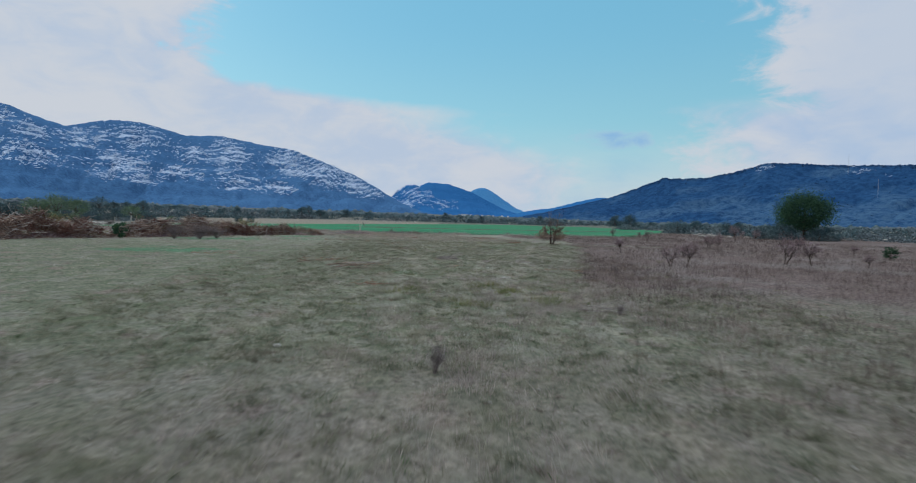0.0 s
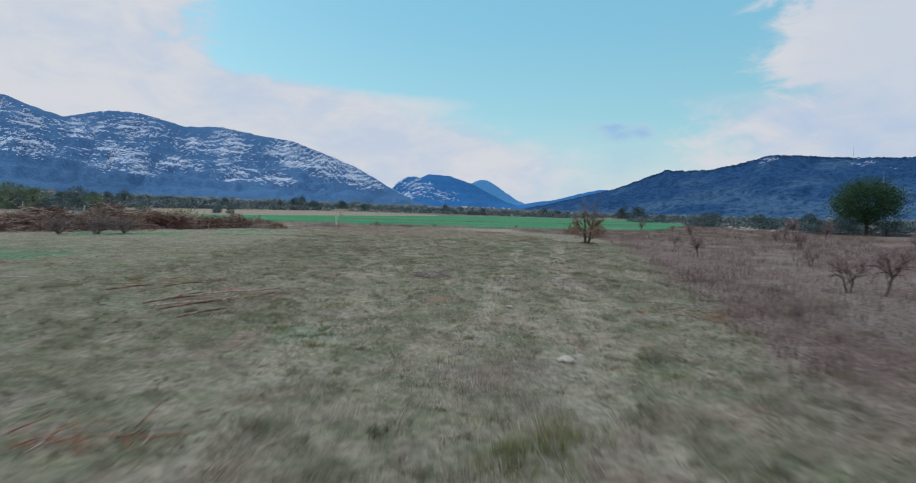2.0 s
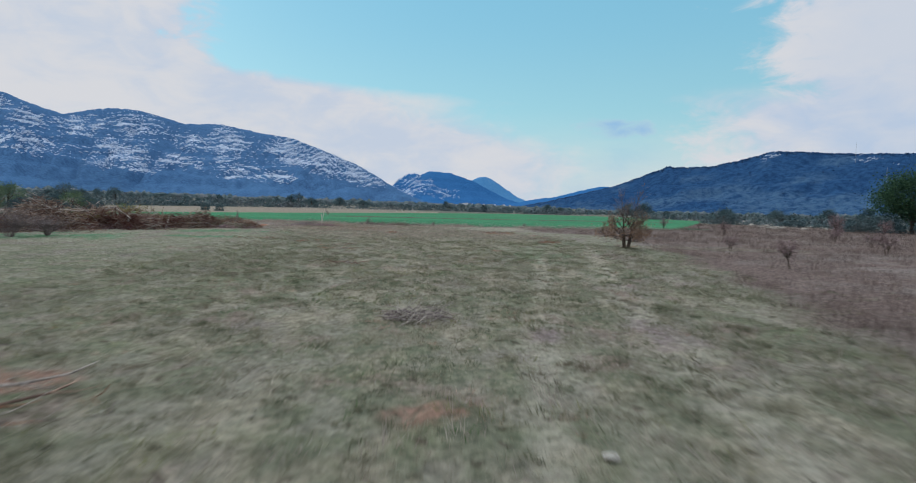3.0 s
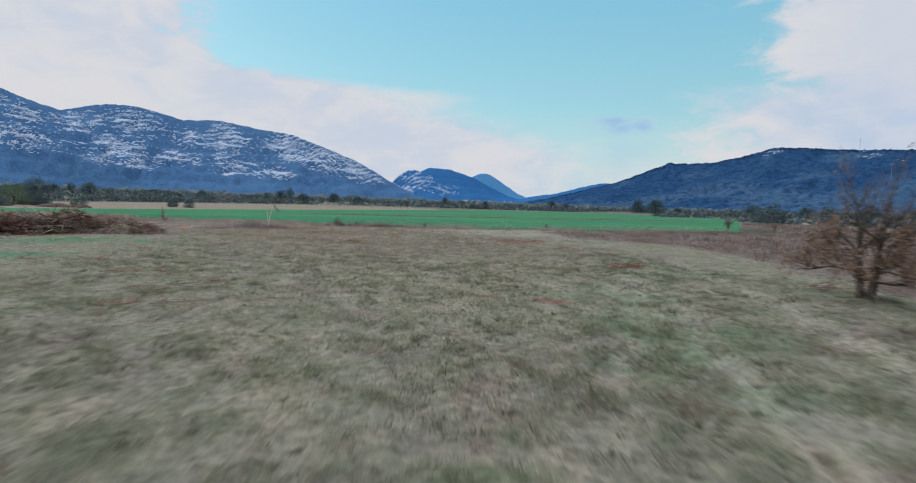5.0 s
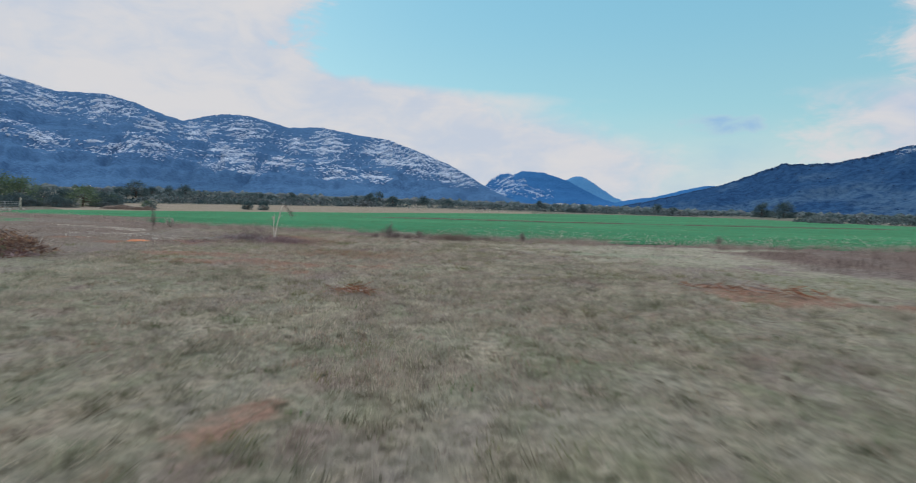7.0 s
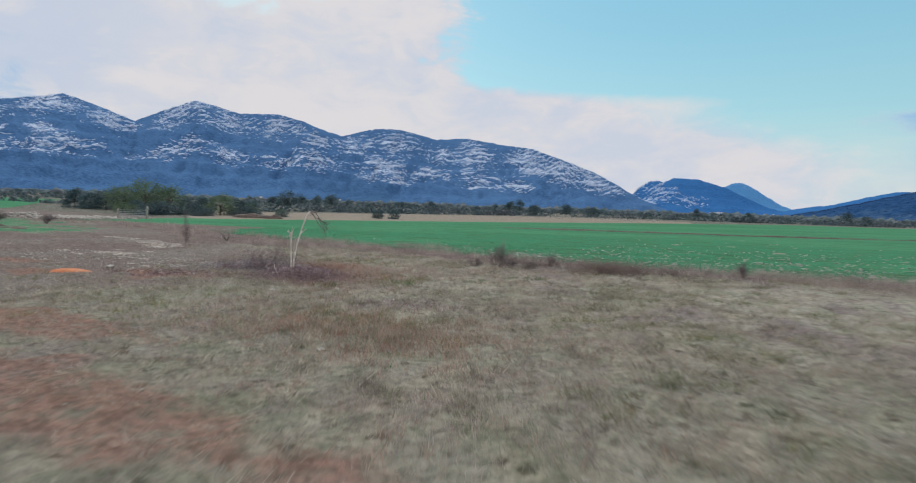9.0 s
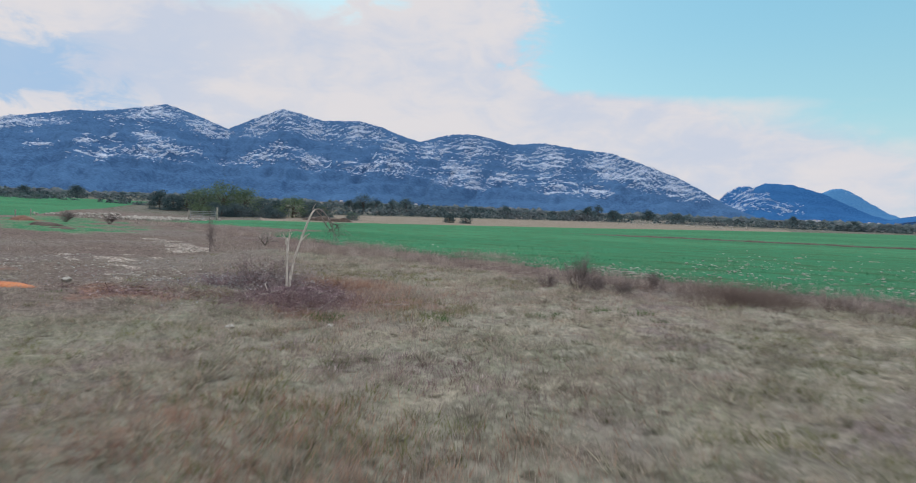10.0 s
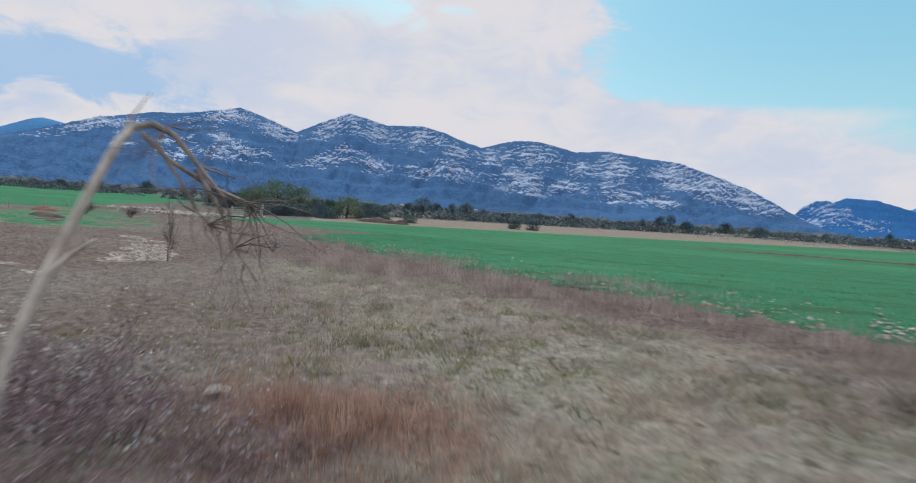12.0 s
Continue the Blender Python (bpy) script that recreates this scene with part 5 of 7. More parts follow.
def meadow():
    def centre(y):
        return np.interp(y, (-5, 50, 63, 77, 95), (-0.8, -1.8, -4.2, -11.0, -17))

    y = rng.uniform(-2.5, 92, 80000)
    x = centre(y) + rng.uniform(-10, 10, len(y))
    y2 = rng.uniform(-2, 97, 46000)
    x2 = rng.uniform(-46, 34, len(y2))
    x, y = np.concatenate((x, x2)), np.concatenate((y, y2))
    keep = ~in_wheat(x, y)
    x, y = x[keep], y[keep]
    weeds, red, pale, green, scrub, lines = cover_at(x, y)
    clump = fbm(x * 1.1, y * 1.1, 3, 81)
    u = rng.uniform(size=len(x))
    keep = (u < 0.55 + 0.6 * (clump - 0.5)) & (rng.uniform(size=len(x)) < 0.7 + 1.2 * (lumps(x, y) - 0.5)) & (rng.uniform(size=len(x)) > np.maximum(red * 0.75, pale * 0.93))
    x, y, weeds, green = x[keep], y[keep], weeds[keep], green[keep]
    u = rng.uniform(size=len(x))
    brown = u < weeds * 0.8
    lush = ~brown & (rng.uniform(size=len(x)) < green * 0.75 + 0.02)
    tawny = ~brown & ~lush & (rng.uniform(size=len(x)) < smooth(fbm(x * 0.35, y * 0.35, 4, 87), 0.44, 0.6) * (0.18 + 0.65 * smooth(y, 50, 66)))
    late = ~brown & ~lush & ~tawny & (rng.uniform(size=len(x)) < smooth(y, 52, 66) * 0.85)
    dry = ~brown & ~lush & ~late & ~tawny
    tufts("tawny_grass", x[tawny], y[tawny], 11, 0.16, 0.1, 0.006, TAWNY, "tawny dead grass in loose patches", 0.8)
    near_tree = brown & (x < 2)
    brown = brown & ~near_tree
    near_tree &= ~((x > -27) & (x < -18) & (y > 75.5) & (y < 81) & (rng.uniform(size=len(x)) < 0.7))
    tufts("low_weeds", x[near_tree], y[near_tree], 11, 0.2, 0.13, 0.007, STRIP, "low dead weeds on the bare ground", 0.6)
    tufts("pale_grass", x[late], y[late], 12, 0.14, 0.085, 0.009, PALE_GRASS, "pale dry grass towards the field edge", 0.9)
    tufts("dry_grass", x[dry], y[dry], 12, 0.14, 0.075, 0.009, GRASS, "short straw and olive winter grass in tussocks", 0.9)
    tufts("green_grass", x[lush], y[lush], 11, 0.15, 0.09, 0.01, GREEN_GRASS, "fresh green grass in scattered patches", 0.8)
    tufts("brown_weeds", x[brown], y[brown], 11, 0.2, 0.26, 0.007, WEEDS, "thin dry brown weed stalks over the fallow ground", 0.35)
    # matted tussocks, close together
    n = 9500
    y = rng.uniform(-2, 86, n)
    x = centre(y) + rng.uniform(-9.5, 9.5, n)
    weeds, red, pale, green, scrub, lines = cover_at(x, y)
    keep = ~in_wheat(x, y) & (pale < 0.2) & (red < 0.3) & (rng.uniform(size=n) < 0.3 + 0.8 * smooth(fbm(x * 0.45, y * 0.45, 3, 83), 0.42, 0.58)) & (weeds < 0.6)
    x, y = x[keep], y[keep]
    late = rng.uniform(size=len(x)) < smooth(y, 46, 64) * 0.85
    tufts("olive_tussocks", x[~late], y[~late], 42, 0.13, 0.1, 0.013, GRASS, "matted tussocks of olive and straw grass", 1.5)
    tufts("straw_tussocks", x[late], y[late], 42, 0.15, 0.115, 0.013, PALE_GRASS, "matted tussocks of pale dead grass", 1.5)
    y = rng.uniform(-2, 84, 7000)
    x = centre(y) + rng.normal(size=len(y)) * 6.5
    weeds, red, pale, green, scrub, lines = cover_at(x, y)
    keep = ~in_wheat(x, y) & (pale < 0.3) & (weeds < 0.6) & (fbm(x * 0.8, y * 0.8, 3, 85) > 0.46)
    tufts("turf_cushions", x[keep], y[keep], 16, 0.085, 0.045, 0.009, TURF, "small dark cushions of turf all over the meadow", 1.5)
    # rounded tussocks of turf, some in each square metre
    n = 8000
    y = rng.uniform(-2, 86, n)
    x = centre(y) + rng.uniform(-11, 11, n)
    weeds, red, pale, green, scrub, lines = cover_at(x, y)
    keep = ~in_wheat(x, y) & (pale < 0.2) & (red < 0.55) & (rng.uniform(size=n) < 0.35 + 0.6 * smooth(fbm(x * 0.5, y * 0.5, 3, 86), 0.42, 0.58) - 0.3 * weeds) & (lines < 0.75)
    tufts("turf_tussocks", x[keep], y[keep], 26, 0.1, 0.085, 0.009, TUSSOCK, "small domed tussocks of olive and straw turf", 1.2)
    # long pale straw left standing by the first stretch of the meadow
    x = np.concatenate((rng.normal(1.6, 1.3, 150), rng.normal(-0.6, 0.5, 30), rng.normal(4.6, 1.4, 90)))
    y = np.concatenate((rng.uniform(9, 24, 150), rng.uniform(2.0, 5.0, 30), rng.uniform(18, 42, 90)))
    x = np.concatenate((x, rng.uniform(-4, 5, 300)))
    y = np.concatenate((y, rng.uniform(-2.4, 9, 300)))
    keep = fbm(x * 0.9, y * 0.5, 3, 88) > 0.47
    tufts("long_straw", x[keep], y[keep], 22, 0.16, 0.24, 0.006, TAWNY, "long pale straw standing in loose tufts", 0.9)
    x, y = rng.uniform(10.5, 19, 420), rng.normal(51.0, 0.5, 420)
    tufts("straw_strip", x, y - (x - 10.5) * 0.12, 18, 0.25, 0.2, 0.008, STRAW, "strip of pale dry straw in the weeds", 1.0)
    # tall tussocks in the first stretch, straw and yellowish green
    x, y = rng.normal(0.9, 1.7, 420), rng.uniform(6.5, 17, 420)
    keep = fbm(x * 0.8, y * 0.8, 3, 98) > 0.48
    tufts("tall_straw", x[keep], y[keep], 34, 0.2, 0.2, 0.007, TAWNY, "tall straw-coloured tussocks of grass", 0.7)
    x = np.concatenate([rng.normal(c, 0.3, 16) for c in (-0.6, 0.8, 1.8, -2.4, 0.1)])
    y = np.concatenate([rng.normal(c, 0.3, 16) for c in (10.1, 12.7, 10.8, 12.4, 14.6)])
    tufts("tall_green", x, y, 36, 0.14, 0.19, 0.008, YELLOW_GREEN, "tall yellowish green tussocks of grass", 0.6)
    # a close sward of thin tawny blades over the last stretch
    n = 30000
    y = rng.uniform(57, 85, n)
    x = centre(y) + rng.normal(size=n) * 5.0
    weeds, red, pale, green, scrub, lines = cover_at(x, y)
    keep = ~in_wheat(x, y) & (pale < 0.3) & (rng.uniform(size=n) < 0.3 + 0.7 * smooth(fbm(x * 0.9, y * 0.9, 3, 80), 0.4, 0.58)) & (weeds < 0.7) & (rng.uniform(size=n) > red * 0.6)
    x, y, red = x[keep], y[keep], red[keep]
    rusty = rng.uniform(size=len(x)) < 0.12 + red * 0.7
    tufts("tawny_sward", x[~rusty], y[~rusty], 8, 0.12, 0.11, 0.006, TAWNY, "close sward of thin tawny dead grass", 0.8)
    tufts("rusty_sward", x[rusty], y[rusty], 8, 0.12, 0.1, 0.006, RUSSET, "thin rusty dead grass on the reddish ground", 0.8)
    # flattened pale straw in loose swathes
    y = rng.uniform(4, 86, 9000)
    x = centre(y) + rng.normal(size=len(y)) * 6.5
    weeds, red, pale, green, scrub, lines = cover_at(x, y)
    keep = ~in_wheat(x, y) & (pale < 0.3) & (weeds < 0.5) & (fbm(x * 0.75 + 0.1 * y, y * 0.22, 3, 89) + rng.normal(size=len(y)) * 0.07 > 0.54 - 0.055 * smooth(y, 30, 40))
    tufts("flat_straw", x[keep], y[keep], 18, 0.18, 0.085, 0.008, STRAW, "pale flattened straw in loose swathes", 2.0)
    y = np.concatenate((rng.uniform(8, 84, 3000), rng.uniform(66, 84, 2200)))
    x = centre(y) + 1.5 + rng.normal(size=len(y)) * 5.0
    keep = ~in_wheat(x, y) & (fbm(x * 0.5, y * 0.5, 3, 86) > np.where(y > 66, 0.57, 0.6))
    tufts("yellow_grass", x[keep], y[keep], 24, 0.16, 0.1, 0.009, YELLOW_GREEN, "yellowish green tufts among the dry grass", 1.0)
    y = rng.uniform(8, 84, 2600)
    x = centre(y) + rng.normal(size=len(y)) * 5.0
    keep = ~in_wheat(x, y) & (fbm(x * 0.6, y * 0.6, 3, 84) > 0.6)
    tufts("dead_tufts", x[keep], y[keep], 18, 0.09, 0.08, 0.006, RUSSET, "small brown dead tufts among the dry grass", 1.0)
    # fresh green tufts here and there
    x = np.concatenate([rng.normal(c, s, n) for c, d, s, n in ((-12.9, 76.3, 0.22, 16), (-9.9, 78.3, 0.15, 8), (-8.8, 79.5, 0.4, 16), (-11.2, 77.0, 0.12, 6), (-2.9, 19.2, 0.2, 9), (-2.0, 44.0, 0.3, 9), (-1.2, 52.0, 0.4, 10))])
    y = np.concatenate([rng.normal(d, s, n) for c, d, s, n in ((-12.9, 76.3, 0.22, 16), (-9.9, 78.3, 0.15, 8), (-8.8, 79.5, 0.4, 16), (-11.2, 77.0, 0.12, 6), (-2.9, 19.2, 0.2, 9), (-2.0, 44.0, 0.3, 9), (-1.2, 52.0, 0.4, 10))])
    tufts("green_tufts", x, y, 26, 0.1, 0.1, 0.008, GREEN_GRASS, "fresh green tufts standing out of the dry grass", 0.9)
    # the rank strip beside the wheat
    x = rng.uniform(-62, 26, 9000)
    gap = rng.uniform(-0.3, 1.0, len(x)) * np.interp(x, (-30, -22, -14, -8), (4.6, 4.2, 3.6, 3.0)) + (fbm(x * 0.3, x * 0, 3, 91) - 0.5) * 3.0
    y = np.interp(x, [p[0] for p in WHEAT_NEAR], [p[1] for p in WHEAT_NEAR]) - gap
    keep = (fbm(x * 0.35, y * 0.5, 3, 95) > 0.5 + 0.06 * smooth(x, -6, 6)) & (rng.uniform(size=len(x)) > 0.75 * smooth(np.abs(x + 12.0), 3.5, 1.5))
    tufts("weed_strip", x[keep], y[keep], 12, 0.32, 0.32, 0.008, STRIP, "rank dry brown weeds along the edge of the wheat", 0.4)
    x = np.concatenate((rng.uniform(-8.5, 10, 1200), rng.normal(-11.0, 0.6, 110)))
    y = np.interp(x, [p[0] for p in WHEAT_NEAR], [p[1] for p in WHEAT_NEAR]) - 1.6 + rng.normal(size=len(x)) * 0.8
    keep = fbm(x * 0.45, y * 0.3, 3, 93) > 0.5
    tufts("rank_clumps", x[keep], y[keep], 12, 0.3, 0.36, 0.007, STRIP, "tall tangled clumps of dead weeds beside the wheat", 0.6)
    x = rng.normal(-7.6, 1.6, 420)
    y = 83.0 + (x + 7.6) * -0.12 + rng.normal(size=len(x)) * 0.5
    keep = fbm(x * 0.7, y * 0.7, 3, 94) > 0.44
    tufts("rank_mound", x[keep], y[keep], 26, 0.28, 0.42, 0.006, WEEDS, "rounded mound of dark dead weeds beside the wheat", 0.9)
    # taller weeds in the fallow land
    y = rng.uniform(0, 126, 22000)
    x = np.interp(y, EDGE_Y, EDGE_X) + rng.uniform(0.3, 42, len(y)) + np.maximum(0, y - 92) * 0.5
    keep = (fbm(x * 0.4, y * 0.4, 3, 97) > 0.45) & ~in_wheat(x, y)
    tufts("fallow_weeds", x[keep], y[keep], 9, 0.25, 0.38, 0.008, WEEDS, "tall thin dry weeds over the fallow land", 0.35)
    # russet stalks by the broken tree and on the red soil
    x = np.concatenate((rng.normal(-14.7, 0.8, 170), rng.normal(-13.0, 1.0, 120), rng.normal(-13.0, 0.8, 40)))
    y = np.concatenate((rng.normal(78.8, 0.5, 170), rng.normal(78.5, 1.0, 120), rng.normal(76.2, 0.5, 40)))
    k = rng.normal(size=(620, 2)) * (0.55, 0.5)
    tufts("litter_stalks", -14.2 + k[:, 0], 77.0 + k[:, 1], 26, 0.13, 0.1, 0.004, LITTER, "fine purplish dead twigs and stalks round the broken tree", 0.9)
    k = rng.normal(size=(300, 2)) * (1.2, 1.1)
    tufts("tawny_stalks", -13.0 + k[:, 0], 78.3 + k[:, 1], 14, 0.16, 0.15, 0.006, TAWNY, "tawny dead stalks round the broken tree", 0.7)
    tufts("russet_stalks", x, y, 14, 0.2, 0.17, 0.007, RUSSET, "russet dead stalks round the broken tree", 0.6)
    k = rng.normal(size=(650, 2)) * (1.4, 0.7)
    tufts("rusty_patch", -9.0 + k[:, 0], 71.7 + k[:, 1], 10, 0.13, 0.13, 0.007, RUSSET, "thin rusty dead grass in a loose patch", 0.8)
    k = rng.normal(size=(300, 2)) * (0.9, 0.4)
    tufts("mauve_patch", -9.7 + k[:, 0], 74.4 + k[:, 1], 8, 0.13, 0.09, 0.006, LITTER, "thin purplish dead grass in a loose patch", 0.8)
    k = rng.normal(size=(90, 2)) * (0.4, 0.25)
    tufts("tall_russet", -15.0 + k[:, 0], 78.95 + k[:, 1], 12, 0.14, 0.26, 0.006, RUSSET, "upright rusty stalks beside the broken tree", 0.35)
    k = rng.normal(size=(150, 2)) * (1.3, 0.5)
    tufts("olive_patch", -15.6 + k[:, 0], 81.3 + k[:, 1], 18, 0.13, 0.09, 0.009, YELLOW_GREEN, "patch of olive grass behind the broken tree", 1.1)
    # purplish haze of fine stalks over the strip
    x = rng.uniform(-27, -15.5, 1000)
    gap = rng.uniform(0.2, 1.0, len(x)) * 4.2 + (fbm(x * 0.4, x * 0, 3, 92) - 0.5) * 2.0
    y = np.interp(x, [p[0] for p in WHEAT_NEAR], [p[1] for p in WHEAT_NEAR]) - gap
    keep = fbm(x * 0.6, y * 0.6, 3, 96) > 0.46
    tufts("purple_stalks", x[keep], y[keep], 12, 0.3, 0.25, 0.005, STRIP, "fine purplish dead stalks in the strip beside the wheat", 0.5)
    # the wheat's own blades, where they can be told apart
    x, gap = rng.uniform(-46, 30, 34000), 11 * rng.uniform(0, 1, 34000) ** 1.4
    y = np.interp(x, [p[0] for p in WHEAT_NEAR], [p[1] for p in WHEAT_NEAR]) + gap
    across = y * math.cos(0.24) + x * math.sin(0.24)
    shift = np.round(across / 0.34) * 0.34 - across + rng.normal(size=len(x)) * 0.05
    tufts("wheat_blades", x + shift * math.sin(0.24), y + shift * math.cos(0.24), 4, 0.07, 0.1, 0.012, BLADES, "young green wheat blades in rows", 0.5)


# ---- brushwood, broken tree, stones ----


def sticks(soup, n, cx, cy, lx, ly, h, turn, length, radius, lift=0.0):
    """Crossing curved sticks over a mound."""
    ca, sa = math.cos(turn), math.sin(turn)
    for _ in range(n):
        u, w = rng.uniform(-1, 1), rng.normal() * 0.45
        top = h * math.sqrt(max(0.02, 1 - u * u * 0.9)) * max(0.05, 1 - w * w) * (0.1 + 1.7 * float(fbm(np.array(u * lx * 0.55 + 3.1), np.array(w * 1.5), 2, int(lx * 10))))
        sway = float(fbm(np.array(u * lx * 0.35 + 7.7), np.array(0.3), 2, int(lx * 7))) - 0.5
        reach = 0.45 + 1.1 * float(fbm(np.array(u * lx * 0.5 + 1.7), np.array(2.3), 2, int(lx * 9)))
        px, py = u * lx, w * ly * reach + sway * ly * 0.6
        p = (cx + px * ca - py * sa, cy + px * sa + py * ca, lift + top * rng.uniform(0.55, 1.05))
        # sheaves: neighbours lie much the same way
        a = 11.0 * float(fbm(np.array(u * lx * 0.45 + 5.3), np.array(w * 1.1 + 0.7), 2, 19)) + rng.normal() * 0.45
        d = (math.cos(a), math.sin(a), rng.normal() * 0.3)
        L = length * rng.uniform(0.4, 1.4)
        pts = limb_points(np.array(p) - np.array(d) * L / 2, d, L, 3, 0.18, 0.06)
        pts[:, 2] = np.maximum(pts[:, 2], lift + 0.01)
        r = radius * rng.uniform(0.5, 1.7)
        soup.tube(pts, np.linspace(r, r * 0.5, 4), 3)


def mound_mesh(lx, ly, h, seed, mat, name="mound"):
    nu, nv = 40, 24
    u, w = np.meshgrid(np.linspace(-1, 1, nu), np.linspace(-1, 1, nv), indexing="ij")
    lump = 0.55 + 0.9 * fbm(u * lx * 0.8 + seed, w * ly * 0.8, 4, seed)
    z = h * np.clip(1 - u ** 4, 0, 1) ** 0.6 * np.clip(1 - w ** 2, 0, 1) * lump - 0.05
    w = w * (0.6 + 0.6 * fbm(u * lx * 0.5 + seed, u * 0, 2, seed))
    return shade_smooth(np_mesh(name, np.stack((u * lx, w * ly, z), -1).reshape(-1, 3), grid_faces(nu, nv), mat))


def brush_heap(x, y, lx, ly, h, turn, n, label, leafy=900):
    t = thing("brushwood_heap", x, y, label, "brushwood heap", "heaps of cut brushwood", None, turn)
    part("core", mound_mesh(lx * 0.9, ly * 0.6, h * 0.3, int(abs(x) * 7), LITTER), t)
    s = Soup()
    sticks(s, n, 0, 0, lx, ly, h, 0, 1.6 if h > 1.2 else 0.8 if h > 1 else 0.6, 0.017 if h > 1 else 0.008)
    part("brushwood", s.mesh("brushwood", BRUSH), t, "tangled reddish brown branches", "stuff")
    s = Soup()
    sticks(s, max(6, n // 8), 0, 0, lx, ly, h * 1.1, 0, 1.9 if h > 1.2 else 0.9 if h > 1 else 0.6, 0.024 if h > 1.2 else 0.009)
    part("pale_wood", s.mesh("pale_wood", SILVER_BARK), t, "pale peeled sticks", "stuff")
    u, w = rng.uniform(-1, 1, leafy), rng.normal(size=leafy) * 0.45
    z = h * np.sqrt(np.clip(1 - u * u, 0.02, 1)) * np.clip(1 - w * w, 0.05, 1) * rng.uniform(0.5, 1.02, leafy)
    s = Soup()
    s.leaves(np.stack((u * lx, w * ly, z), 1), 0.075, 0.5)
    part("leaves", s.mesh("leaves", DRY_LEAF), t, "withered leaves still on the branches", "stuff")
    s = Soup()
    for k in range(int(4 + lx) if h > 1 else 9):
        u, w = rng.uniform(-0.95, 0.95), rng.normal() * 0.4
        c = np.array((u * lx, w * ly, h * math.sqrt(max(0.05, 1 - u * u)) * max(0.1, 1 - w * w) * rng.uniform(0.6, 0.95) * (1.0 if h > 1 else 0.3)))
        s.leaves(c + rng.normal(size=(110, 3)) * (0.45, 0.4, 0.16) * min(1.0, h + 0.25), 0.07 if h > 1 else 0.05, 0.5)
    part("foliage", s.mesh("foliage", HEAP_LEAF if h > 1 else PALE_LEAF), t, "yellowing olive leaves on some branches" if h > 1 else "pale green leaves on the cut branches", "stuff")
    if h > 1.2:
        s = Soup()
        s.leaves(np.array((0.42 * lx, -0.1 * ly, h * 0.95)) + rng.normal(size=(420, 3)) * (0.7, 0.5, 0.22), 0.075, 0.5)
        part("leafy_bough", s.mesh("leafy_bough", HEAP_LEAF), t, "olive bough thrown on the heap", "stuff")
    wood, twigs, ends = Soup(), Soup(), []
    for k in range(int(3 * lx)):
        u, a = rng.uniform(-0.95, 0.95), rng.uniform(0, 6.283)
        c = (u * lx, rng.normal() * 0.35 * ly, 0.45 * h * math.sqrt(max(0.1, 1 - u * u)))
        branching(wood, twigs, c, (math.cos(a), math.sin(a), rng.uniform(0.2, 0.9)), h * rng.uniform(0.3, 0.5), 0.012 * min(1.0, h), 2, ends, 0.6, 0.16, 4)
    part("branches", wood.mesh("heap_branches", BRUSH), t, "branches sticking out of the heap", "stuff")
    part("twigs", twigs.mesh("heap_twigs", TWIG), t, "fine grey twigs", "stuff")


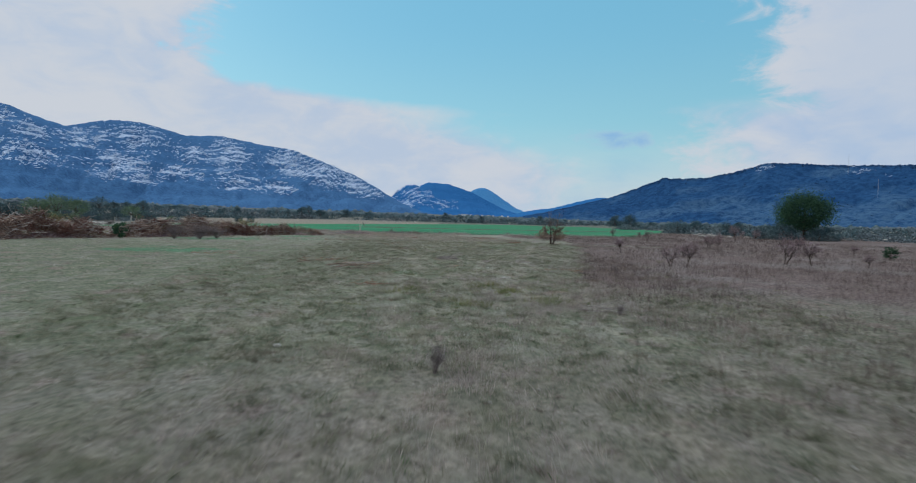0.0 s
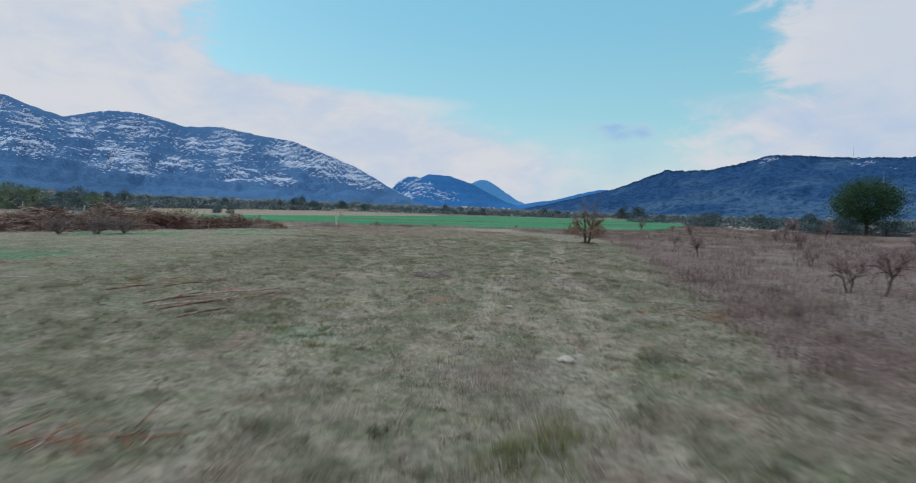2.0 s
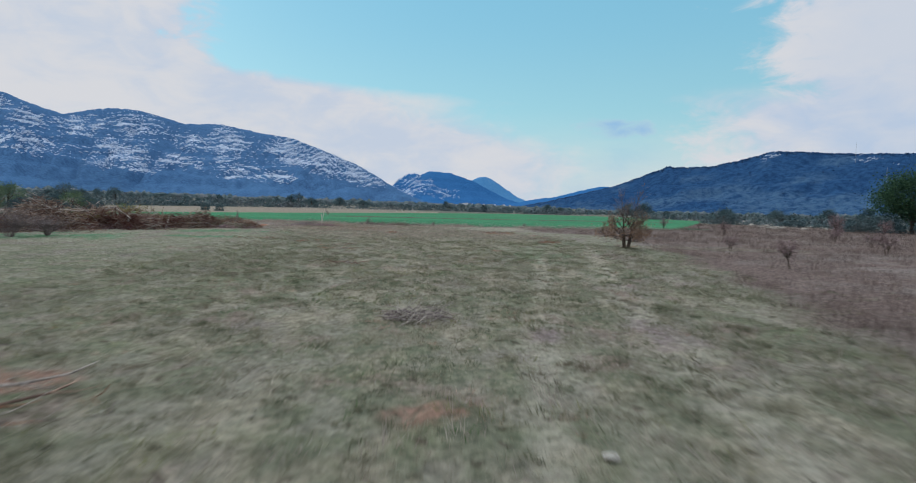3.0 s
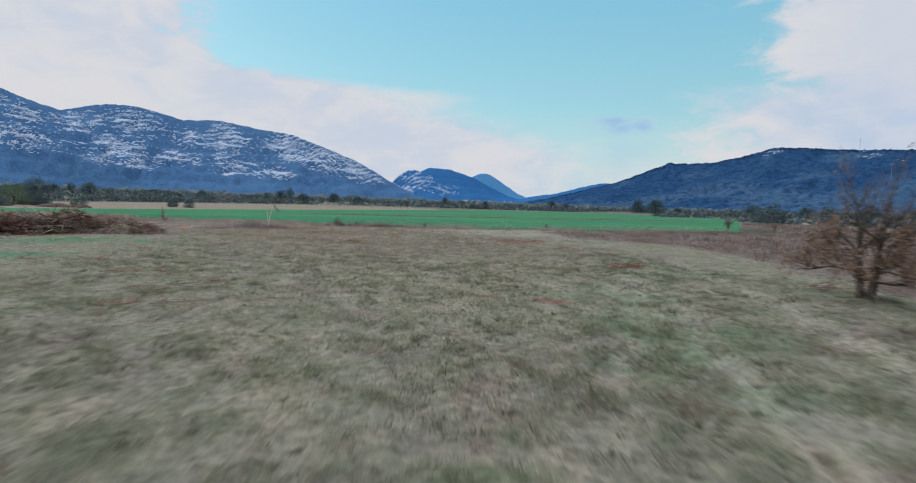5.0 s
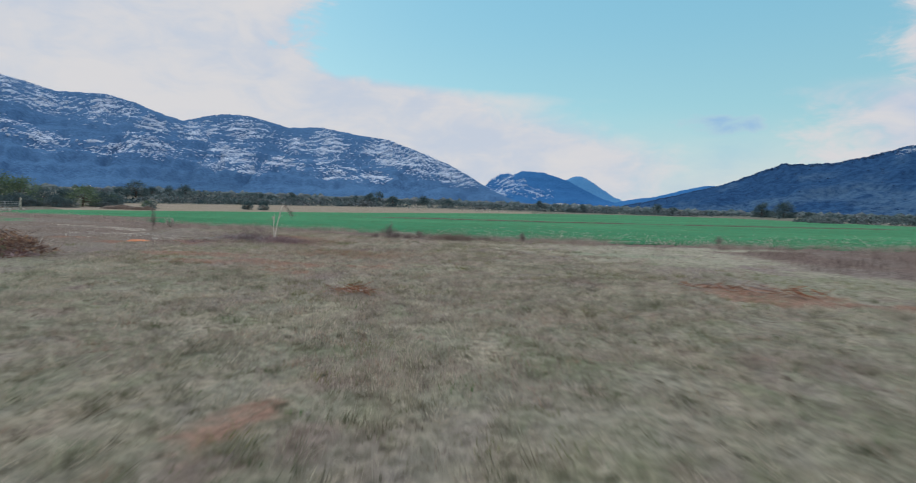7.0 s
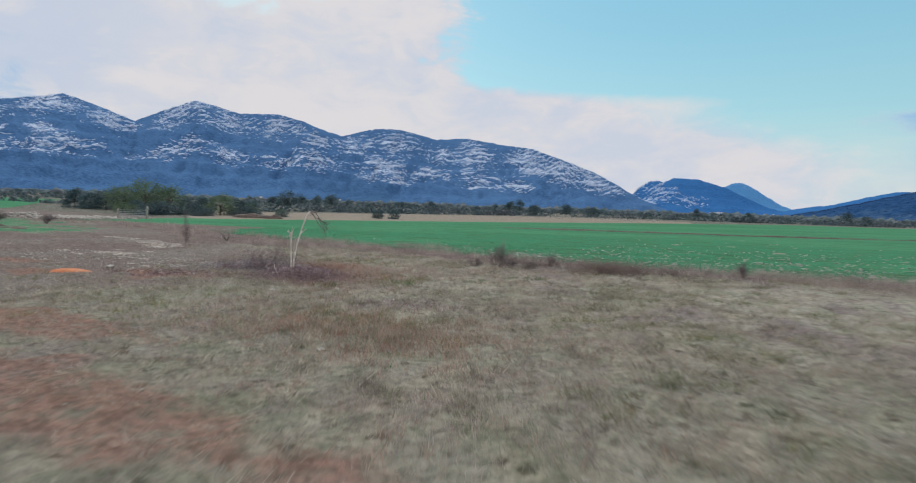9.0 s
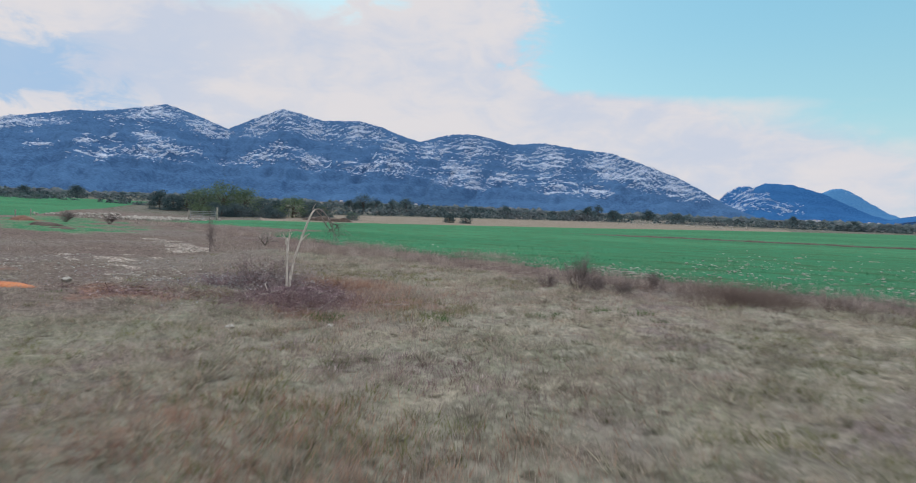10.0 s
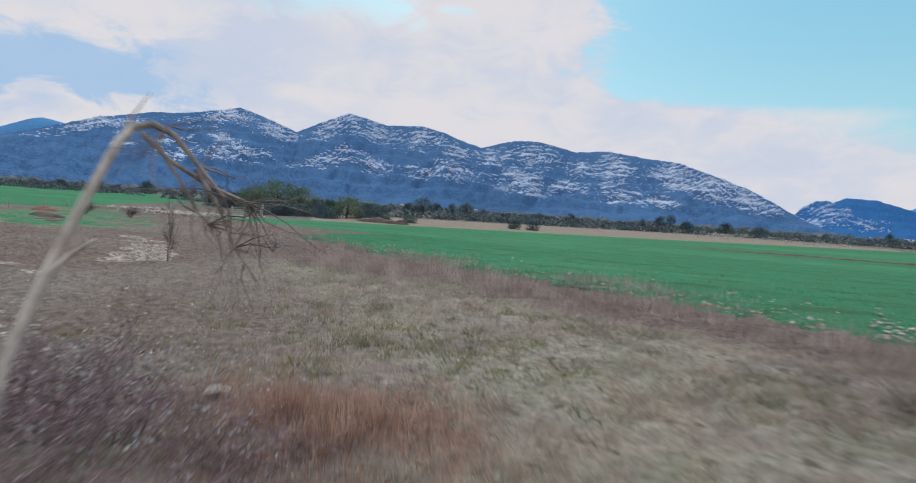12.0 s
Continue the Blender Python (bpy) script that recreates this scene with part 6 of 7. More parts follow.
def broken_tree():
    t = thing("broken_tree", -14.62, 77.08, "broken pale tree with two split stems and a bent-over top", "broken tree")
    base = Vector(t.matrix_basis.translation)

    def loc(*pts):
        return np.array([np.array(p) - np.array(base) for p in pts])

    s = Soup()
    s.tube(loc((-14.6, 77.06, -0.05), (-14.61, 77.07, 0.3), (-14.64, 77.1, 0.7), (-14.63, 77.1, 1.05), (-14.66, 77.1, 1.13)), (0.024, 0.0208, 0.0184, 0.0256, 0.016), 9)
    for dx, dy, top in ((0.03, 0.02, 1.24), (-0.035, -0.01, 1.16), (0.0, 0.035, 1.29), (-0.01, -0.03, 1.22)):
        s.tube(loc((-14.645 + dx * 0.6, 77.1 + dy * 0.6, 1.0), (-14.65 + dx, 77.1 + dy, 1.12), (-14.66 + dx * 3.0, 77.1 + dy * 2.6, top)), (0.016, 0.0125, 0.0024), 5)
    part("snapped_stem", s.mesh("snapped_stem", PALE_WOOD), t, "snapped stem with pale splinters")
    s = Soup()
    s.tube(loc((-14.56, 77.07, -0.05), (-14.55, 77.1, 0.35), (-14.53, 77.18, 0.75), (-14.49, 77.3, 1.1), (-14.46, 77.42, 1.4), (-14.42, 77.51, 1.62), (-14.38, 77.56, 1.695)),
           (0.029, 0.025, 0.022, 0.02, 0.019, 0.018, 0.017), 9)
    s.tube(loc((-14.49, 77.3, 1.08), (-14.44, 77.36, 1.16), (-14.38, 77.42, 1.22)), (0.016, 0.012, 0.0064), 6)
    part("bent_stem", s.mesh("bent_stem", PALE_WOOD), t, "pale leaning stem with peeled bark")
    s = Soup()
    s.tube(loc((-14.39, 77.55, 1.68), (-14.33, 77.6, 1.7), (-14.27, 77.66, 1.66), (-14.23, 77.75, 1.54), (-14.2, 77.85, 1.42)), (0.016, 0.0152, 0.0128, 0.0096, 0.0064), 7)
    s.tube(loc((-14.36, 77.57, 1.66), (-14.31, 77.66, 1.56), (-14.24, 77.79, 1.47), (-14.16, 77.95, 1.4)), (0.0112, 0.0104, 0.0088, 0.0056), 6)
    s.tube(loc((-14.24, 77.74, 1.53), (-14.2, 77.84, 1.36), (-14.18, 77.9, 1.2), (-14.15, 78.0, 1.05)), (0.0112, 0.0088, 0.0064, 0.0032), 5)
    s.tube(loc((-14.33, 77.62, 1.62), (-14.27, 77.73, 1.42), (-14.22, 77.8, 1.27)), (0.0096, 0.0072, 0.0032), 5)
    s.tube(loc((-14.42, 77.5, 1.6), (-14.44, 77.56, 1.72), (-14.4, 77.62, 1.84)), (0.0096, 0.0056, 0.0016), 5)
    top = part("hanging_top", s.mesh("hanging_top", SILVER_BARK), t, "hanging top of weathered grey limbs")
    s = Soup()
    for p in ((-14.2, 77.85, 1.42), (-14.16, 77.95, 1.4), (-14.18, 77.9, 1.2), (-14.23, 77.75, 1.54), (-14.3, 77.65, 1.7), (-14.22, 77.8, 1.3)):
        for _ in range(9):
            d = rng.normal(size=3) * (0.45, 0.45, 0.4) + (0.1, 0.35, -0.4)
            s.tube(limb_points(np.array(p) - np.array(base), d, rng.uniform(0.2, 0.6), 5, 0.3, 0.06), np.linspace(0.0042, 0.001, 6), 3)
    part("twigs", s.mesh("hanging_twigs", TWIG), top, "thin dark twigs", "stuff")
    # cut limbs and litter round its foot
    t = thing("cut_limb", -14.85, 76.8, "forked cut limb with pale bark lying in the litter", "branch")
    s = Soup()
    a = np.array(((0.2, 0.36, 0.2), (0.12, 0.27, 0.17), (0.02, 0.2, 0.15), (-0.06, 0.1, 0.1), (-0.15, 0.04, 0.09), (-0.22, -0.07, 0.06), (-0.32, -0.12, 0.06)))
    s.tube(a, np.linspace(0.02, 0.011, 7), 7)
    s.tube(np.array((a[3], a[3] + (-0.11, 0.06, 0.06), a[3] + (-0.19, 0.09, 0.15), a[3] + (-0.24, 0.16, 0.2))), (0.013, 0.011, 0.008, 0.004), 6)
    s.tube(np.array((a[2], a[2] + (0.06, -0.11, 0.0), a[2] + (0.1, -0.24, 0.03))), (0.011, 0.008, 0.004), 6)
    part("limb", s.mesh("limb", PALE_WOOD), t)
    t = thing("litter_mound", -14.2, 76.95, "dark mound of twigs and dead leaves round the broken tree", "litter")
    s = Soup()
    n = 11000
    a, r = rng.uniform(0, 6.283, n), np.abs(rng.normal(size=n)) * 0.75
    px, py = np.cos(a) * r * 1.25, np.sin(a) * r * 1.15
    ragged = fbm(px * 1.6 + 5, py * 1.6, 3, 99)
    keep = rng.uniform(size=n) < np.clip(1.5 - r + (ragged - 0.5) * 5, 0, 1)
    px, py, r = px[keep], py[keep], r[keep]
    s.leaves(np.stack((px, py, 0.16 * np.exp(-r * r * 1.2) + rng.uniform(0, 0.07, len(px))), 1), 0.011, 0.6)
    part("leaves", s.mesh("litter_leaves", LITTER), t, kind="stuff")
    s = Soup()
    for k in range(900):
        a, b = rng.normal() * 0.62, rng.normal() * 0.5
        c = rng.uniform(0, 6.283)
        p = limb_points((a, b, 0.17 * math.exp(-a * a - b * b) * rng.uniform(0.2, 1.1)), (math.cos(c), math.sin(c), rng.normal() * 0.35), rng.uniform(0.08, 0.26), 3, 0.25)
        p[:, 2] = np.maximum(p[:, 2], 0.01)
        s.tube(p, np.linspace(0.0045, 0.002, 4), 3)
    part("twigs", s.mesh("litter_twigs", DARK_TWIG), t, kind="stuff")
    s = Soup()
    sticks(s, 34, 0, 0, 1.4, 1.1, 0.38, 0, 0.42, 0.005)
    part("pale_twigs", s.mesh("litter_pale_twigs", SILVER_BARK), t, "pale bare twigs", "stuff")
    t = thing("litter_band", -17.1, 75.8, "band of twigs and dead leaves on bare ground", "litter", "", None, 20)
    s = Soup()
    n = 2600
    px, py = rng.normal(size=n) * 1.3, rng.normal(size=n) * 0.4
    s.leaves(np.stack((px, py, rng.uniform(0.01, 0.08, n)), 1), 0.022, 0.6)
    part("leaves", s.mesh("band_leaves", LITTER), t, kind="stuff")
    s = Soup()
    sticks(s, 160, 0, 0, 2.4, 0.7, 0.12, 0, 0.4, 0.005)
    part("twigs", s.mesh("band_twigs", BRUSH), t, kind="stuff")
    t = thing("twig_tangle", -16.2, 77.5, "low tangle of dark purplish twigs beside the broken tree", "brushwood", "", None, 12)
    wood, twigs, ends = Soup(), Soup(), []
    for k in range(46):
        u, a = rng.uniform(-1, 1), rng.uniform(0, 6.283)
        branching(wood, twigs, (u * 1.3, rng.normal() * 0.28, 0.03), (math.cos(a), math.sin(a), rng.uniform(0.3, 1.0)), rng.uniform(0.15, 0.34), 0.006, 2, ends, 0.7, 0.2, 4)
    part("stems", wood.mesh("tangle_stems", LITTER), t, kind="stuff")
    part("twigs", twigs.mesh("tangle_twigs", LITTER), t, kind="stuff")
    leaf = Soup()
    e = np.array(ends)
    e = e[rng.uniform(size=len(e)) < 0.7]
    leaf.leaves(e + rng.normal(size=e.shape) * 0.04, 0.013, 0.6)
    part("leaves", leaf.mesh("tangle_leaves", LITTER), t, kind="stuff")
    # pale flecks of leaf on the bush behind
    t = thing("bud_bush", -16.1, 77.9, "leafless bush flecked with pale dead leaves beside the broken tree", "bush")
    wood, twigs, ends = Soup(), Soup(), []
    for k in range(15):
        a = k * 0.85
        branching(wood, twigs, (math.cos(a) * 0.25, math.sin(a) * 0.25, 0), (math.cos(a) * 0.7, math.sin(a) * 0.7, 1), rng.uniform(0.35, 0.6), 0.008, 2, ends, 0.7, 0.16, 5)
    e = np.array(ends)
    e = e[rng.uniform(size=len(e)) < 0.8]
    leaf = Soup()
    leaf.leaves(e + rng.normal(size=e.shape) * 0.04, 0.016, 0.6)
    part("stem", wood.mesh("bud_stem", TWIG), t)
    part("twigs", twigs.mesh("bud_twigs", TWIG), t, kind="stuff")
    part("leaves", leaf.mesh("bud_leaves", LITTER), t, "pale dead leaves", "stuff")


def dark_tangle():
    """The dense low mass of cut twigs round the foot of the broken tree."""
    t = thing("cut_twigs", -15.9, 77.9, "dense low mass of dark purplish cut twigs", "brushwood", "", None, 14)
    part("core", mound_mesh(1.3, 0.6, 0.08, 23, LITTER), t)
    s = Soup()
    sticks(s, 420, 0, 0, 1.7, 0.9, 0.2, 0, 0.42, 0.0045)
    part("twigs", s.mesh("cut_twigs", DARK_TWIG), t, kind="stuff")
    wood, twigs, ends = Soup(), Soup(), []
    for k in range(46):
        u, a = rng.uniform(-1, 1), rng.uniform(0, 6.283)
        branching(wood, twigs, (u * 1.6, rng.normal() * 0.4, 0.05), (math.cos(a), math.sin(a), rng.uniform(0.2, 0.9)), rng.uniform(0.18, 0.36), 0.005, 2, ends, 0.7, 0.2, 4)
    part("stems", wood.mesh("cut_stems", DARK_TWIG), t, kind="stuff")
    part("sprays", twigs.mesh("cut_sprays", DARK_TWIG), t, "fine sprays of dark twigs", "stuff")


def dead_leaves():
    """Pale dead leaves and chips lying over the bare ground and the litter by the broken tree."""
    n = 9000
    x, y = rng.uniform(-23, -13.2, n), rng.uniform(74.6, 81.5, n)
    keep = (rng.uniform(size=n) < 1.1 - smooth(x, -15.6, -14.2)) & (rng.uniform(size=n) < smooth(fbm(x * 0.9, y * 1.3, 4, 133), 0.44, 0.62) * (0.25 + 0.75 * np.exp(-((x + 16.2) / 2.2) ** 2 - ((y - 78.2) / 1.3) ** 2)))
    x, y = x[keep], y[keep]
    s = Soup()
    c = np.stack((x, y, land(x, y) + rng.uniform(0.01, 0.05, len(x))), 1)
    s.leaves(c, 0.022, 0.55, 3.0)
    tagged(new("dead_leaves", s.mesh("dead_leaves", FLECK)), "pale grey dead leaves strewn round the broken tree", "leaves", kind="stuff")
    n = 4200
    u, w = rng.normal(size=n) * 1.1, rng.normal(size=n) * 0.6
    s = Soup()
    x, y = -16.3 + u, 77.9 + w + u * 0.1
    s.leaves(np.stack((x, y, land(x, y) + 0.28 * rng.uniform(size=n) * np.exp(-u * u * 0.3)), 1), 0.016, 0.6)
    tagged(new("dead_leaves", s.mesh("tangle_flecks", FLECK)), "silvery dead leaves caught in the low twigs", "leaves", kind="stuff")


def brush_mats():
    """Flattened remains of brushwood in the meadow."""
    twig_kinds = []
    for k in range(18):
        s = Soup()
        L = rng.uniform(0.25, 0.7)
        s.tube(limb_points((-L / 2, 0, 0), (1, 0, 0.02), L, 4, 0.14), np.linspace(0.008, 0.003, 5), 4)
        twig_kinds.append(s.mesh("twig", BRUSH if k < 8 else SILVER_BARK if k < 10 else TWIG if k < 12 else RED_TWIG))
    for x, y, lx, ly, n, turn, label in ((-1.4, 28.0, 0.5, 0.55, 180, 10, "flat grey mat of twigs in the grass"), (-4.8, 38.0, 0.9, 0.2, 50, 0, "flat mat of twigs in the grass"),
                                         (-5.3, 22.4, 1.5, 0.7, 46, 25, "scattered reddish sticks in the grass"), (-7.8, 24.8, 1.2, 0.5, 30, 20, "scattered reddish sticks in the grass"), (-15.3, 28.9, 1.3, 0.3, 40, 8, "scattered reddish sticks in the grass"), (-6.5, 44.6, 1.1, 0.3, 30, 15, "scattered reddish sticks in the grass"),
                                         (-12.5, 51.9, 1.2, 0.25, 30, 5, "scattered reddish sticks in the grass"), (8.4, 47.4, 1.0, 0.3, 40, -10, "fallen reddish twigs beside the young oak"),
                                         (4.2, 21.4, 0.9, 0.4, 30, -35, "scattered dark sticks at the edge of the weeds"), (5.0, 53.3, 0.55, 0.5, 120, -10, "small flat pile of reddish twigs in the grass"),
                                         (1.4, 46.5, 0.4, 0.35, 60, 0, "fine reddish twigs in a small flat pile"), (5.0, 57.2, 0.6, 0.25, 40, 0, "flat mat of dark twigs in the grass"),
                                         (-14.3, 78.4, 0.75, 0.6, 110, 0, "rusty tangle of roots and fine twigs"), (-3.6, 14.5, 0.8, 0.35, 40, 15, "scattered reddish sticks in the grass"),
                                         (2.6, 65.7, 1.5, 0.6, 130, -8, "reddish twigs scattered over bare red soil"), (-10.4, 66.2, 2.2, 0.4, 70, -5, "fine reddish twigs scattered over bare red soil"), (-13.4, 67.4, 2.0, 0.4, 70, -8, "fine dark reddish twigs scattered over bare soil"), (-5.9, 63.1, 0.5, 0.3, 40, 0, "reddish twigs scattered over bare red soil"),
                                         (-6.8, 47.0, 1.0, 0.3, 24, 35, "scattered dark sticks in the grass"), (-8.8, 49.0, 0.8, 0.3, 20, 30, "scattered dark sticks in the grass"),
                                         (3.1, 9.3, 0.5, 0.25, 30, 0, "flat grey mat of twigs in the grass")):
        t = thing("twig_mat", x, y, label, "twigs", "twig mats in the meadow", None, turn)
        for _ in range(n):
            p = part("twig", twig_kinds[int(rng.integers(8, 12) if "grey" in label else rng.integers(6, 18) if "red" in label or "rusty" in label else rng.integers(10))], t)
            k = rng.uniform(0.25, 0.6) if "fine" in label else rng.uniform(0.5, 1.4)
            p.matrix_basis = pose(rng.uniform(-1, 1) * lx, rng.normal() * 0.45 * ly, rng.uniform(0.035, 0.18 if "grey" in label else 0.11), 0, rng.normal() * 7, rng.normal() * 45) @ Matrix.Diagonal((k, k, k, 1))
    s = Soup()
    s.tube(np.array(((-0.9, 0, 0.03), (-0.3, 0.06, 0.05), (0.3, 0.0, 0.05), (0.7, 0.12, 0.07), (0.95, 0.35, 0.12))), (0.02, 0.022, 0.018, 0.012, 0.006), 6)
    s.tube(np.array(((0.3, 0.0, 0.05), (0.5, -0.18, 0.04), (0.8, -0.25, 0.04))), (0.012, 0.008, 0.004), 5)
    me = s.mesh("stick", SILVER_BARK)
    for x, y, turn, size in ((-12.35, 77.7, 35, 0.55), (-5.6, 23.3, 30, 1.1), (-6.1, 21.6, 40, 0.9), (4.6, 22.6, -30, 0.8), (-12.1, 24.9, 5, 0.7), (-6.7, 46.6, 40, 0.5), (-13.4, 75.8, 60, 0.4), (-15.05, 78.45, -50, 0.3)):
        tagged(new("fallen_stick", me), "crooked grey stick lying in the grass", "stick", "fallen sticks").matrix_basis = pose(x, y, float(land(x, y)) + 0.035, 0, 0, turn) @ Matrix.Scale(size, 4)
    tan = s.mesh("stick", BRUSH)
    for x, y, turn, size in ((-5.45, 52.1, 96, 0.9), (-5.3, 20.8, 62, 0.9), (-5.7, 21.4, 54, 1.1), (-4.9, 23.0, 66, 0.8), (-6.4, 21.9, 58, 1.0), (-7.4, 24.6, 48, 0.8), (-5.5, 22.2, 45, 0.7), (-6.6, 23.0, 70, 0.7), (-8.2, 23.6, 52, 0.9)):
        tagged(new("fallen_stick", tan), "crooked reddish brown stick lying in the grass", "stick", "fallen sticks").matrix_basis = pose(x, y, float(land(x, y)) + 0.04, 0, 0, turn) @ Matrix.Scale(size, 4)
    # the dead, branching stool in the weed strip
    t = thing("dead_stool", -27.6, 88.0, "bleached dead branching stool in the weed strip", "dead bush")
    s = Soup()
    for k in range(9):
        a = k * 0.72
        p = limb_points((0, 0, 0.02), (math.cos(a), math.sin(a) * 0.7, 0.75), rng.uniform(0.45, 0.75), 6, 0.2)
        s.tube(p, np.linspace(0.035, 0.012, 7), 6)
        for j in (3, 4):
            s.tube(limb_points(p[j], p[j] - p[j - 1] + rng.normal(size=3) * 0.12 + (0, 0, 0.05), rng.uniform(0.3, 0.55), 4, 0.2), np.linspace(0.025, 0.006, 5), 5)
    part("limbs", s.mesh("limbs", SILVER_BARK), t)


def stones(name, x, y, size, label, flat=0.5, mat=None, lift=0.0):
    n = len(x)
    a = rng.uniform(0, 6.283, n)
    v = ICO[None] * rng.uniform(0.65, 1.3, (n, 12, 1)) * (size[:, None] * np.array((1.0, 0.7, flat)))[:, None]
    c, s = np.cos(a)[:, None], np.sin(a)[:, None]
    v = np.stack((v[..., 0] * c - v[..., 1] * s, v[..., 0] * s + v[..., 1] * c, v[..., 2]), -1)
    v += np.stack((x, y, land(x, y) + lift + size * flat * 0.35), 1)[:, None]
    f = ICO_F[None] + np.arange(n)[:, None, None] * 12
    tagged(new(name, np_mesh(name, v.reshape(-1, 3), f.reshape(-1, 3), mat or STONE)), label, "stones", kind="stuff")


def all_stones():
    y = rng.uniform(-2, 84, 2600)
    x = np.interp(y, (-5, 50, 63, 77, 95), (-2.0, -3.0, -6.0, -13.0, -19)) + rng.normal(size=2600) * 7
    stones("meadow_stones", x, y, 0.009 + 0.026 * rng.uniform(size=2600) ** 4, "small pale limestone pieces scattered in the grass")
    n = 700
    p = np.array(PALE)[rng.integers(0, 6, n)]
    d = rng.normal(size=(n, 2)) * 0.5
    stones("track_chips", p[:, 0] + d[:, 0] * p[:, 2], p[:, 1] + d[:, 1] * p[:, 3], 0.012 + 0.04 * rng.uniform(size=n) ** 2, "pale stone chips on the track", 0.35)
    n = 2400
    x, y = rng.uniform(-26.5, -18.5, n), rng.uniform(-1.0, 1.0, n)
    y = 77.6 - (x + 22) * 0.2 + y * 1.3 + (fbm(x * 0.5, x * 0, 3, 33) - 0.5) * 2
    keep = rng.uniform(size=n) < 0.15 + 0.75 * smooth(fbm(x * 0.8, y * 1.4, 3, 35), 0.48, 0.64)
    stones("wood_chips", x[keep], y[keep], 0.01 + 0.045 * rng.uniform(size=int(keep.sum())) ** 2, "scattered pale chips of wood and stone on bare ground", 0.3, ROCK)
    x = np.concatenate((rng.uniform(-30, 34, 1200), rng.uniform(-12, 26, 3600)))
    y = np.interp(x, [q[0] for q in WHEAT_NEAR], [q[1] for q in WHEAT_NEAR]) + np.abs(rng.normal(size=4800)) * np.where(x > -10, 7, 2.0)
    stones("field_stones", x, y, 0.02 + 0.06 * rng.uniform(size=4800) ** 2.5, "pale stones turned up along the edge of the wheat", 0.35, ROCK, 0.05)
    x = rng.uniform(-92, -66, 900)
    x = x[fbm(x * 0.35, x * 0, 3, 37) > 0.47]
    stones("rubble_bank", x, 111.4 + (x + 75) * 0.02 + rng.normal(size=len(x)) * 2.4, rng.uniform(0.08, 0.45, len(x)), "low bank of pale rubble at the track", 0.6)
    x, y = rng.uniform(44, 140, 3600), rng.uniform(100, 200, 3600)
    keep = (fbm(x * 0.05, y * 0.12, 3, 39) > 0.5) & (x > 44 + (y - 100) * 0.3)
    x, y = x[keep], y[keep]
    stones("scrub_rocks", x, y, 0.12 + 0.55 * rng.uniform(size=len(x)) ** 2, "pale rocks among the scrub", 0.4)
    az, r = np.radians(rng.uniform(4, 46, 1000)), rng.uniform(200, 340, 1000)
    stones("far_rocks", HUB[0] - r * np.sin(az), HUB[1] + r * np.cos(az), rng.uniform(0.2, 0.65, 1000), "pale rocks among the scrub", 0.5)
    me = bpy.data.meshes.new("rock")
    bm = bmesh.new()
    bmesh.ops.create_icosphere(bm, subdivisions=3, radius=1.0)
    for v in bm.verts:
        v.co *= 1 + 0.35 * noise.noise(v.co * 1.4) + 0.12 * noise.noise(v.co * 4)
        v.co.z *= 0.55
        v.co.x *= 1.25
    bm.to_mesh(me)
    bm.free()
    me.materials.append(ROCK)
    for x, y, size in ((-5.65, 47.85, 0.07), (-7.0, 51.6, 0.06), (-15.7, 78.8, 0.075), (-12.15, 75.6, 0.06), (1.0, 17.6, 0.1), (1.25, 17.9, 0.06), (0.6, 22.0, 0.06), 
                       (-19.6, 75.6, 0.1), (-8.9, 70.6, 0.05), (-4.0, 4.5, 0.06), (-13.1, 74.6, 0.06)):
        tagged(new("rock", me), "small pale limestone rock in the grass", "rock", "rocks in the meadow").matrix_basis = \
            pose(x, y, float(land(x, y)) + size * 0.3, 0, 0, rng.uniform(0, 360)) @ Matrix.Scale(size, 4)


# ---- gate, posts, earth heap, village, masts ----


def box(name, sx, sy, sz, mat, bevel=0.01):
    bm = bmesh.new()
    bmesh.ops.create_cube(bm, size=1.0)
    bmesh.ops.scale(bm, vec=(sx, sy, sz), verts=bm.verts)
    bmesh.ops.bevel(bm, geom=bm.edges[:], offset=bevel, segments=1, affect="EDGES")
    me = bpy.data.meshes.new(name)
    bm.to_mesh(me)
    bm.free()
    me.materials.append(mat)
    return me


